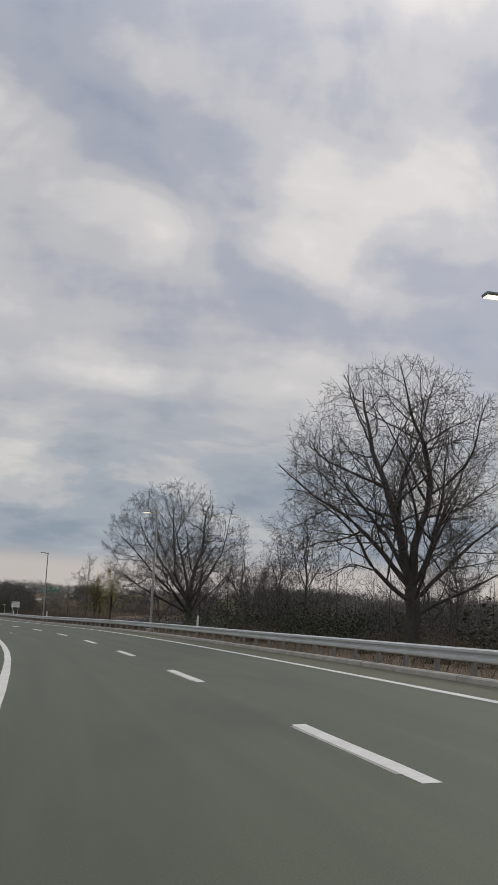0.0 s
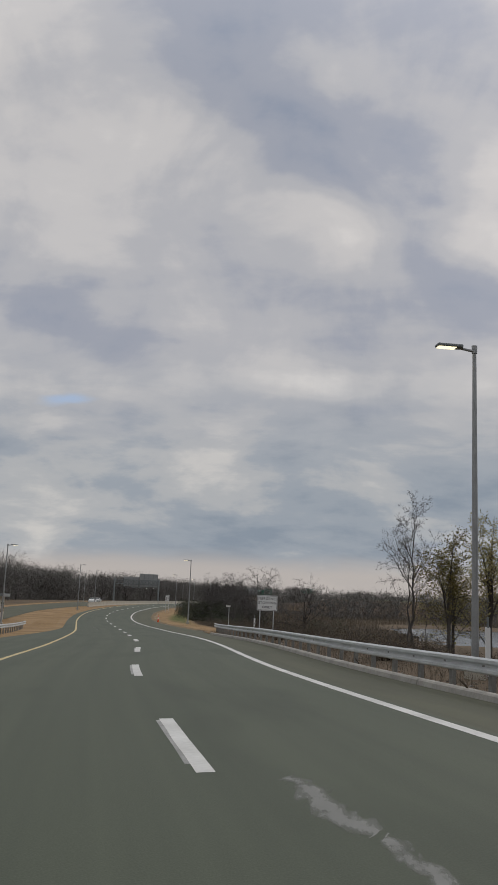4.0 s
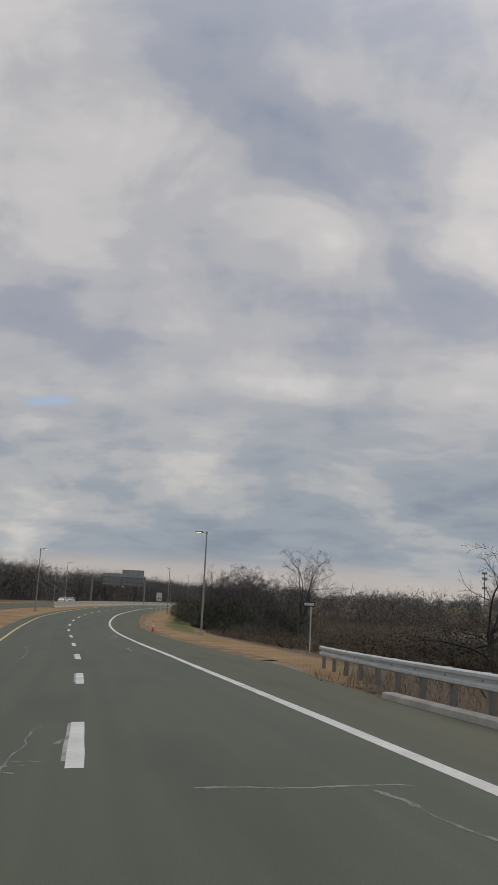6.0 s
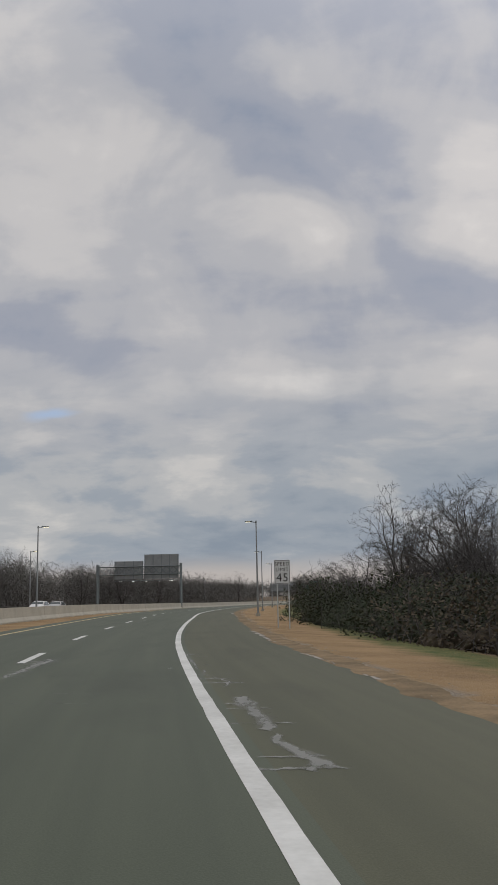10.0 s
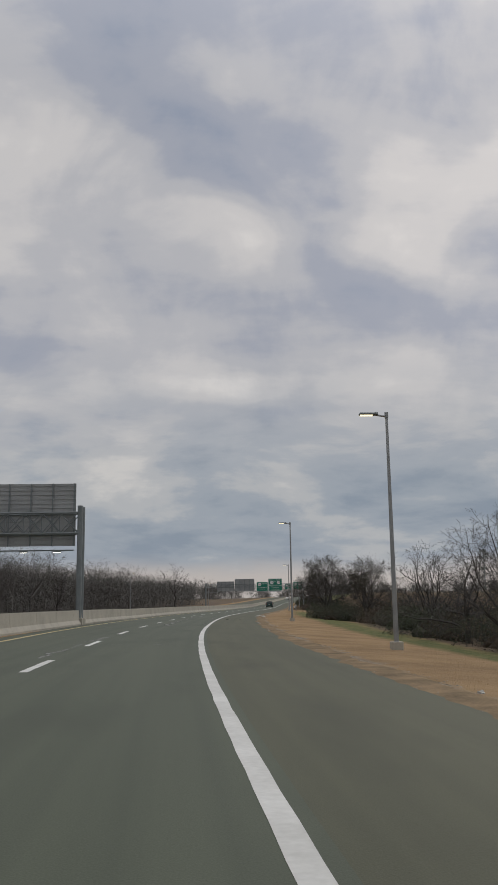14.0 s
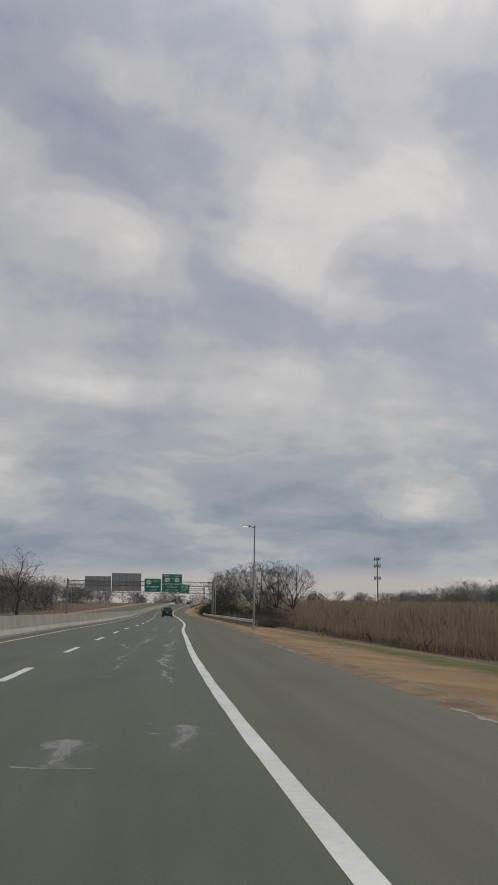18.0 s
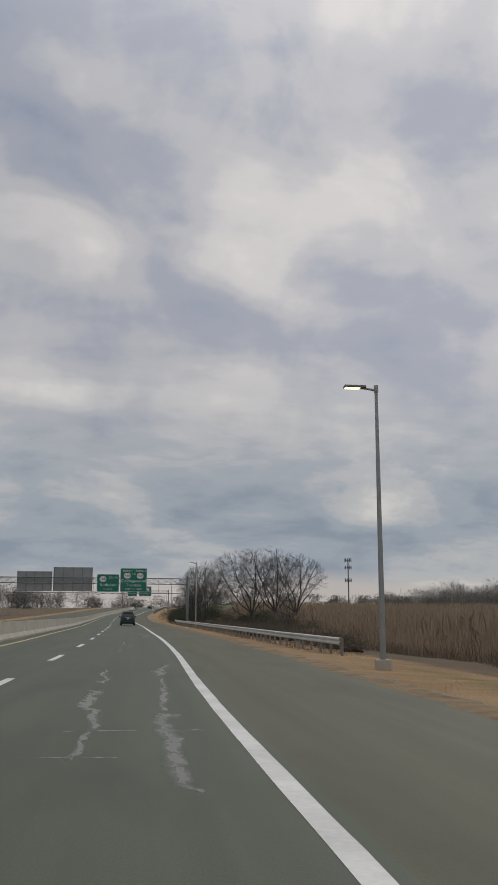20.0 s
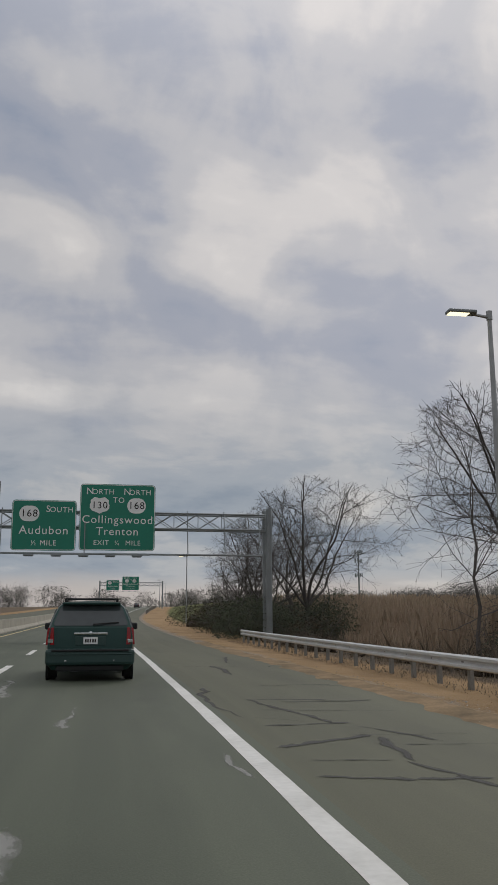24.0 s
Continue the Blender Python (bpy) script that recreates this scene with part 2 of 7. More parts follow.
def asphalt(name, dark, light, patch, patch_amount):
    """Road surface in (across, along) coordinates: aggregate grain, wheel paths, seams, pale worn patches."""
    m = bpy.data.materials.new(name)
    m.use_nodes = True
    nt = m.node_tree
    N, L = nt.nodes.new, nt.links.new
    b = nt.nodes["Principled BSDF"]
    b.inputs["Roughness"].default_value = 0.72
    b.inputs["Specular IOR Level"].default_value = 0.35
    uv = N("ShaderNodeUVMap")
    uv.uv_map = "UVMap"

    def tex(stretch, scale, detail, rough=0.55, dist=0.0):
        mp, n = N("ShaderNodeMapping"), N("ShaderNodeTexNoise")
        mp.inputs["Scale"].default_value = stretch
        L(uv.outputs[0], mp.inputs[0]), L(mp.outputs[0], n.inputs["Vector"])
        n.inputs["Scale"].default_value, n.inputs["Detail"].default_value = scale, detail
        n.inputs["Roughness"].default_value, n.inputs["Distortion"].default_value = rough, dist
        return n.outputs[0]

    def mix(fac, a, c, lo, hi):
        r, x = N("ShaderNodeMapRange"), N("ShaderNodeMix")
        r.inputs["From Min"].default_value, r.inputs["From Max"].default_value = lo, hi
        L(fac, r.inputs[0])
        x.data_type = "RGBA"
        L(r.outputs[0], x.inputs[0])
        for i, v in ((6, a), (7, c)):
            if isinstance(v, tuple):
                x.inputs[i].default_value = (*v, 1)
            else:
                L(v, x.inputs[i])
        return x.outputs[2]

    streak = tex((1.6, 0.03, 1), 1.0, 3)
    blotch = tex((0.5, 0.12, 1), 1.0, 4)
    grain = tex((1, 1, 1), 60.0, 2)
    worn = tex((0.55, 0.10, 1), 1.6, 8, 0.7, 0.8)
    col = mix(streak, dark, light, 0.35, 0.65)
    col = mix(blotch, col, tuple(c * 0.86 for c in dark), 0.52, 0.72)
    col = mix(worn, col, patch, 0.72 - patch_amount, 0.74 - patch_amount * 0.9)
    hs = N("ShaderNodeHueSaturation")
    mr = N("ShaderNodeMapRange")
    mr.inputs["From Min"].default_value, mr.inputs["From Max"].default_value = 0.3, 0.7
    mr.inputs["To Min"].default_value, mr.inputs["To Max"].default_value = 0.86, 1.14
    L(grain, mr.inputs[0]), L(mr.outputs[0], hs.inputs["Value"]), L(col, hs.inputs["Color"])
    L(hs.outputs[0], b.inputs["Base Color"])
    bp = N("ShaderNodeBump")
    bp.inputs["Strength"].default_value, bp.inputs["Distance"].default_value = 0.35, 0.006
    L(grain, bp.inputs["Height"]), L(bp.outputs[0], b.inputs["Normal"])
    return m


M_ROAD = asphalt("asphalt", (0.068, 0.081, 0.055), (0.085, 0.099, 0.067), (0.20, 0.22, 0.20), 0.03)
M_SHOULDER = asphalt("shoulder_asphalt", (0.070, 0.074, 0.043), (0.089, 0.092, 0.054), (0.19, 0.185, 0.165), 0.0)
M_PAINT = material("road_paint", (0.72, 0.72, 0.69), 0.65, colour2=(0.52, 0.52, 0.49), scale=0.9, scale2=12, bump=0.1)
M_YELLOW = material("yellow_paint", (0.62, 0.47, 0.18), 0.6, colour2=(0.50, 0.42, 0.25), scale=2, scale2=25)
M_CONCRETE = material("concrete", (0.46, 0.43, 0.36), 0.85, colour2=(0.33, 0.31, 0.26), scale=0.7, scale2=9, bump=0.15)
M_CURB = material("kerb_concrete", (0.42, 0.40, 0.36), 0.85, colour2=(0.26, 0.25, 0.22), scale=1.5, scale2=14, bump=0.2)
M_GALV = material("galvanised_steel", (0.60, 0.62, 0.62), 0.45, 0.15, colour2=(0.46, 0.48, 0.48), scale=1.5, scale2=18)
M_POST = material("weathered_post", (0.28, 0.28, 0.265), 0.7, 0.3, colour2=(0.17, 0.165, 0.15), scale=3, scale2=25)
M_POLE = material("aluminium_pole", (0.36, 0.37, 0.37), 0.5, 0.6, colour2=(0.27, 0.28, 0.28), scale=2, scale2=20)
M_STEEL = material("grey_painted_steel", (0.24, 0.265, 0.27), 0.55, 0.2, colour2=(0.17, 0.19, 0.195), scale=1, scale2=12)
M_SIGNBACK = material("sign_back_aluminium", (0.40, 0.41, 0.41), 0.6, 0.2, colour2=(0.30, 0.31, 0.31), scale=0.8, scale2=8)
M_GREEN = material("green_sign_sheeting", (0.010, 0.205, 0.135), 0.5, colour2=(0.009, 0.175, 0.115), scale=0.6, scale2=7)
M_WHITE = material("white_sign_sheeting", (0.80, 0.81, 0.80), 0.5, colour2=(0.72, 0.73, 0.72), scale=1, scale2=10)
M_BLACK = material("black_legend", (0.015, 0.015, 0.016), 0.6)
M_LED = material("lamp_lens", (1.0, 0.86, 0.6), 0.4, emit=1.5, emit_colour=(1.0, 0.87, 0.55))
M_LEDW = material("sign_light_lens", (1.0, 0.97, 0.9), 0.4, emit=3.0, emit_colour=(1.0, 0.96, 0.88))
M_BARK = material("bark", (0.115, 0.106, 0.098), 0.95, colour2=(0.058, 0.054, 0.050), scale=2.5, scale2=22, bump=0.5, stretch=(1, 1, 0.25), spread=0.2, spec=0.2)
M_TWIG = island_material("twigs", [(0.075, 0.070, 0.068), (0.100, 0.094, 0.090), (0.13, 0.12, 0.112)])
M_BRUSH = island_material("brush", [(0.060, 0.048, 0.038), (0.098, 0.078, 0.058), (0.14, 0.11, 0.076), (0.062, 0.062, 0.036)])
M_LEAF = island_material("dark_leaves", [(0.042, 0.056, 0.036), (0.056, 0.072, 0.044), (0.074, 0.076, 0.048), (0.060, 0.066, 0.042)])
M_VINE = island_material("vine_twigs", [(0.045, 0.042, 0.034), (0.075, 0.062, 0.048), (0.05, 0.05, 0.032)])
M_YLEAF = island_material("yellowed_leaves", [(0.22, 0.20, 0.08), (0.30, 0.25, 0.11), (0.17, 0.17, 0.075)])
M_REED = island_material("dry_reeds", [(0.31, 0.235, 0.165), (0.37, 0.285, 0.205), (0.44, 0.35, 0.26), (0.27, 0.20, 0.14)])
M_DRYGRASS = island_material("dry_grass", [(0.40, 0.27, 0.135), (0.48, 0.335, 0.175), (0.35, 0.235, 0.118), (0.33, 0.27, 0.125)])
M_WOODS = island_material("far_woods", [(0.125, 0.122, 0.116), (0.150, 0.144, 0.136), (0.180, 0.170, 0.158), (0.128, 0.128, 0.112)])
M_WATER = material("marsh_water", (0.15, 0.16, 0.165), 0.16, colour2=(0.10, 0.11, 0.115), scale=0.1, scale2=1.6, bump=0.35)


# ---- the line of the road ----
EDGE_Y = [-400, -60, -20, 0, 20, 40, 60, 80, 100, 120, 140, 160, 180, 200, 220, 240, 260, 280, 300, 320, 340, 360, 380, 400, 420, 440, 460, 480, 500, 520, 540, 560, 580, 600, 620, 640, 660, 700, 760, 820, 893, 960, 1050, 1150, 3500]
EDGE_X = [30, 12.3, 9.2, 7.46, 5.54, 2.99, -0.57, -5.45, -10.89, -16.27, -20.55, -25.44, -30.67, -36.33, -42.0, -47.07, -51.33, -55.05, -57.98, -60.45, -62.84, -64.78, -66.23, -67.18, -67.56, -67.54, -67.06, -66.07, -64.74, -63.39, -61.71, -60.28, -59.09, -57.89, -56.7, -55.67, -54.73, -52.4, -48.0, -41.2, -31.0, -20.5, -5.0, 14.0, 480]
RISE_Y = [-400, 0, 35, 71, 107, 144, 182, 219, 257, 296, 336, 375, 413, 451, 489, 529, 569, 609, 660, 720, 800, 893, 950, 1000, 1100, 1200, 3500]
RISE_Z = [0, -0.022, -0.414, -0.746, -1.107, -1.518, -2.132, -2.286, -1.899, -1.401, -0.864, -0.504, -0.115, 0.262, 0.632, 1.012, 1.413, 1.806, 2.371, 3.4, 5.4, 8.4, 10.0, 10.6, 10.6, 10.6, 10.6]
BANK_Y = [-50, 30, 60, 90, 120, 150, 185, 225, 250, 300, 350, 400, 430, 445, 500, 560, 620, 900]
BANK = [0.0508, 0.05, 0.0478, 0.0463, 0.0444, 0.0471, 0.0419, 0.0083, -0.0165, -0.0193, -0.0204, -0.0202, -0.0145, -0.0063, -0.0076, -0.0065, -0.0038, -0.001]
PIVOT_Y = [0, 35, 71, 107, 144, 182, 219, 257, 600]
PIVOT = [-7.8, -6.8, -6.4, -4.4, -4.0, -3.1, -1.7, -0.9, -1.5]


def glide(y, ky, kv):
    """A smooth curve through knots."""
    ky, kv = np.array(ky, float), np.array(kv, float)
    d = np.diff(kv) / np.diff(ky)
    h = np.diff(ky)
    m = np.concatenate([[d[0]], (d[:-1] * h[1:] + d[1:] * h[:-1]) / (h[1:] + h[:-1]), [d[-1]]])
    i = np.clip(np.searchsorted(ky, y) - 1, 0, len(h) - 1)
    t = (y - ky[i]) / h[i]
    return kv[i] * (1 + 2 * t) * (1 - t) ** 2 + m[i] * h[i] * t * (1 - t) ** 2 + kv[i + 1] * t * t * (3 - 2 * t) + m[i + 1] * h[i] * t * t * (t - 1)


_fy = np.arange(-400, 3500.1, 2.0)
_ex = glide(_fy, EDGE_Y, EDGE_X)
_rz = glide(_fy, RISE_Y, RISE_Z)
_sl = np.gradient(_ex, _fy)


def edge_x(y):
    return np.interp(y, _fy, _ex)


def slope(y):
    return np.interp(y, _fy, _sl)


def road_z(y, off):
    bank = np.interp(y, BANK_Y, BANK)
    return np.interp(y, _fy, _rz) + bank * np.clip(off - np.interp(y, PIVOT_Y, PIVOT), -14, 14)


def at(y, off, up=0.0):
    """A place: y along the road's right edge line, off metres to its right, up above the road."""
    s = slope(y)
    k = 1 / math.sqrt(1 + s * s)
    return Vector((edge_x(y) + off * k, y - off * s * k, lay(y, off) + up))


def at_xy(x, y):
    """The place of a map point on the land."""
    k = 1 / math.sqrt(1 + slope(y) ** 2)
    off = (x - edge_x(y)) * k
    y0 = y + off * slope(y) * k
    return Vector((x, y, lay(y0, (x - edge_x(y0)) * k)))


def heading(y):
    """Degrees about z that turn +y along the road."""
    return math.degrees(math.atan(-slope(y)))


def pave(y):
    return float(np.interp(y, [40, 80, 165, 176, 205, 235, 265, 300, 480, 505, 560, 640, 700], [2.0, 2.35, 2.5, 3.3, 3.25, 3.35, 3.7, 3.9, 3.9, 4.4, 4.05, 3.9, 3.5]))


def smoothstep(a, b, v):
    t = np.clip((v - a) / (b - a), 0, 1)
    return t * t * (3 - 2 * t)


def lay(y, off):
    """Height of the land beside the road and of the road itself."""
    z = road_z(y, off) - np.interp(y, [100, 150, 200], [0.05, 0.045, 0.0]) * np.clip(off, 0, 4)
    drop = np.interp(y, [-100, 90, 120, 160, 182, 215, 260, 340, 440, 640, 700, 760], [2.4, 2.3, 1.7, 1.05, 0.75, 0.6, 0.9, 0.9, 0.7, 0.7, 0.2, 0.0])
    z = z - drop * smoothstep(7, 17, off) - 0.12 * smoothstep(4, 8, off)
    z = z + np.interp(y, [690, 780, 900], [0, 1.6, 1.5]) * smoothstep(6, 24, off)
    z = z - 0.6 * smoothstep(26, 60, -off)
    return z


def place(ob, y, off, turn=0.0, up=0.0):
    p = at(y, off, up)
    ob.matrix_world = pose(p.x, p.y, p.z, 0, 0, heading(y) + turn)
    return ob


# ---- mesh helpers ----
def part(name, bm, mat, parent=None, label="", smooth=False):
    me = bpy.data.meshes.new(name)
    if isinstance(bm, tuple):
        me.from_pydata(*bm)
    else:
        bm.to_mesh(me)
        bm.free()
    me.materials.append(mat)
    if smooth:
        me.polygons.foreach_set("use_smooth", [True] * len(me.polygons))
    ob = new(name, me)
    if parent:
        ob.parent = parent
    if label:
        ob["label"] = label
    return ob


def sub(name, mesh_ob, parent, m):
    """One more part on the mesh of another."""
    ob = new(name, mesh_ob.data)
    ob.parent = parent
    ob.matrix_local = m
    return ob


def box(bm, cx, cy, cz, sx, sy, sz, bevel=0.0, m=None):
    r = bmesh.ops.create_cube(bm, size=1, matrix=(m or Matrix()) @ Matrix.LocRotScale((cx, cy, cz), None, (sx, sy, sz)))
    if bevel:
        es = list({e for v in r["verts"] for e in v.link_edges})
        bmesh.ops.bevel(bm, geom=es, offset=bevel, segments=2, affect="EDGES", profile=0.5)
    return bm


def rod(bm, a, b, r1, r2=None, sides=10):
    a, b = Vector(a), Vector(b)
    d = b - a
    m = Matrix.Translation((a + b) / 2) @ d.to_track_quat("Z", "Y").to_matrix().to_4x4()
    bmesh.ops.create_cone(bm, cap_ends=True, segments=sides, radius1=r1, radius2=r1 if r2 is None else r2, depth=d.length, matrix=m)
    return bm


def ribbon(name, y0, y1, offs, up, mat, step=4.0, ragged=0.0, seed=0):
    """A strip that follows the road, from offs[0] to offs[-1], with (across, along) coordinates."""
    n = max(2, int((y1 - y0) / step) + 1)
    rnd = random.Random(seed)
    vs, fs, uvs = [], [], []
    for i in range(n):
        y = y0 + (y1 - y0) * i / (n - 1)
        row = [o(y) if callable(o) else o for o in offs]
        for o in row:
            j = rnd.uniform(-ragged, ragged) if ragged else 0
            vs.append(at(y, o + j, up))
            uvs.append((o, y))
    k = len(offs)
    for i in range(n - 1):
        for j in range(k - 1):
            fs.append((i * k + j, i * k + j + 1, (i + 1) * k + j + 1, (i + 1) * k + j))
    ob = part(name, (vs, [], fs), mat)
    lay_uv = ob.data.uv_layers.new(name="UVMap")
    for lp in ob.data.loops:
        lay_uv.data[lp.index].uv = uvs[lp.vertex_index]
    return ob


def extrude_along(name, prof, ys, off, mat, parent=None, smooth=False, closed=True):
    """A cross-section (across, up) drawn along the road through the ys; off is a number or a function of y."""
    vs, fs, k = [], [], len(prof)
    for y in ys:
        o = off(y) if callable(off) else off
        base = at(y, o)
        s = slope(y)
        kk = 1 / math.sqrt(1 + s * s)
        for a, u in prof:
            vs.append((base.x + a * kk, base.y - a * s * kk, base.z + u))
    for i in range(len(ys) - 1):
        for j in range(k if closed else k - 1):
            j2 = (j + 1) % k
            fs.append((i * k + j, i * k + j2, (i + 1) * k + j2, (i + 1) * k + j))
    if closed:
        fs.append(tuple(range(k)))
        fs.append(tuple(reversed(range((len(ys) - 1) * k, len(ys) * k))))
    return part(name, (vs, [], fs), mat, parent, smooth=smooth)


# ---- ground ----
def worn_filler(name, colour, colour2, scale, cover, solid=0.8):
    """A thin worn film with ragged edges: road shows through where it has gone. u runs across it from 0 to 1."""
    m = bpy.data.materials.new(name)
    m.use_nodes = True
    nt = m.node_tree
    N, L = nt.nodes.new, nt.links.new
    b = nt.nodes["Principled BSDF"]
    b.inputs["Roughness"].default_value = 0.85
    tc, uv, sx = N("ShaderNodeTexCoord"), N("ShaderNodeUVMap"), N("ShaderNodeSeparateXYZ")
    uv.uv_map = "UVMap"
    L(uv.outputs[0], sx.inputs[0])
    drawn = N("ShaderNodeMapping")
    drawn.inputs["Scale"].default_value = (1, 0.28, 1)
    L(tc.outputs["Object"], drawn.inputs[0])
    n1, n2 = N("ShaderNodeTexNoise"), N("ShaderNodeTexNoise")
    for n, s, d in ((n1, scale, 8), (n2, scale * 0.3, 3)):
        n.inputs["Scale"].default_value, n.inputs["Detail"].default_value, n.inputs["Roughness"].default_value = s, d, 0.65
        L(drawn.outputs[0], n.inputs["Vector"])
    mx = N("ShaderNodeMix")
    mx.data_type = "RGBA"
    mx.inputs[6].default_value, mx.inputs[7].default_value = (*colour2, 1), (*colour, 1)
    L(n2.outputs[0], mx.inputs[0])
    L(mx.outputs[2], b.inputs["Base Color"])

    def op(kind, p, q):
        k = N("ShaderNodeMath")
        k.operation = kind
        for i, v in enumerate((p, q)):
            if isinstance(v, (int, float)):
                k.inputs[i].default_value = v
            else:
                L(v, k.inputs[i])
        return k.outputs[0]

    across = op("ABSOLUTE", op("SUBTRACT", op("MULTIPLY", sx.outputs[0], 2.0), 1.0), 0.0)
    v = op("SUBTRACT", op("ADD", op("MULTIPLY", n1.outputs[0], 1.6), op("MULTIPLY", n2.outputs[0], 0.7)), op("MULTIPLY", across, 0.75))
    mr = N("ShaderNodeMapRange")
    mr.inputs["From Min"].default_value, mr.inputs["From Max"].default_value = 0.96 - cover, 1.30 - cover
    mr.inputs["To Max"].default_value = solid
    L(v, mr.inputs[0])
    L(mr.outputs[0], b.inputs["Alpha"])
    return m


M_SALT = worn_filler("pale_crack_filler", (0.36, 0.36, 0.34), (0.22, 0.225, 0.21), 7.0, 0.26, 0.72)
M_TAR = worn_filler("tar_sealant", (0.040, 0.040, 0.040), (0.060, 0.060, 0.056), 5.0, 0.42)
M_WASH = worn_filler("washed_gravel", (0.50, 0.47, 0.42), (0.24, 0.21, 0.17), 7.0, 0.30)


def ground_material():
    m = bpy.data.materials.new("land")
    m.use_nodes = True
    nt = m.node_tree
    N, L = nt.nodes.new, nt.links.new
    b = nt.nodes["Principled BSDF"]
    b.inputs["Roughness"].default_value, b.inputs["Specular IOR Level"].default_value = 0.95, 0.15
    tc = N("ShaderNodeTexCoord")

    def tex(scale, detail, rough=0.6):
        n = N("ShaderNodeTexNoise")
        n.inputs["Scale"].default_value, n.inputs["Detail"].default_value, n.inputs["Roughness"].default_value = scale, detail, rough
        L(tc.outputs["Object"], n.inputs["Vector"])
        return n.outputs[0]

    def mix(fac, a, c):
        x = N("ShaderNodeMix")
        x.data_type = "RGBA"
        L(fac, x.inputs[0])
        for i, v in ((6, a), (7, c)):
            if isinstance(v, tuple):
                x.inputs[i].default_value = (*v, 1)
            else:
                L(v, x.inputs[i])
        return x.outputs[2]

    def span(fac, lo, hi):
        r = N("ShaderNodeMapRange")
        r.inputs["From Min"].default_value, r.inputs["From Max"].default_value = lo, hi
        L(fac, r.inputs[0])
        return r.outputs[0]

    def attr(name):
        a = N("ShaderNodeAttribute")
        a.attribute_name = name
        return a.outputs["Fac"]

    def soft(name, lo=0.35, hi=0.65):
        add = N("ShaderNodeMath")
        add.operation = "MULTIPLY_ADD"
        L(tex(0.55, 5), add.inputs[0])
        add.inputs[1].default_value = 0.7
        sb = N("ShaderNodeMath")
        sb.operation = "SUBTRACT"
        L(attr(name), sb.inputs[0])
        sb.inputs[1].default_value = 0.35
        L(sb.outputs[0], add.inputs[2])
        return span(add.outputs[0], lo, hi)

    big, mid, fine = tex(0.08, 4), tex(0.9, 5), tex(14, 4, 0.7)
    straw = mix(span(tex(0.32, 6), 0.38, 0.62), (0.205, 0.128, 0.060), (0.41, 0.272, 0.138))
    straw = mix(span(mid, 0.5, 0.75), straw, (0.30, 0.20, 0.10))
    straw = mix(span(fine, 0.35, 0.7), straw, (0.34, 0.24, 0.142))
    green = mix(span(mid, 0.35, 0.65), (0.085, 0.105, 0.038), (0.17, 0.165, 0.065))
    marsh = mix(span(big, 0.35, 0.65), (0.085, 0.068, 0.048), (0.17, 0.125, 0.082))
    marsh = mix(span(fine, 0.3, 0.7), marsh, (0.15, 0.115, 0.08))
    dirt = mix(span(fine, 0.35, 0.65), (0.16, 0.13, 0.10), (0.38, 0.33, 0.27))
    col = mix(soft("marsh"), straw, marsh)
    col = mix(soft("green"), col, green)
    col = mix(soft("dirt", 0.45, 0.6), col, dirt)
    L(col, b.inputs["Base Color"])
    bp = N("ShaderNodeBump")
    bp.inputs["Strength"].default_value, bp.inputs["Distance"].default_value = 0.8, 0.08
    L(fine, bp.inputs["Height"]), L(bp.outputs[0], b.inputs["Normal"])
    return m


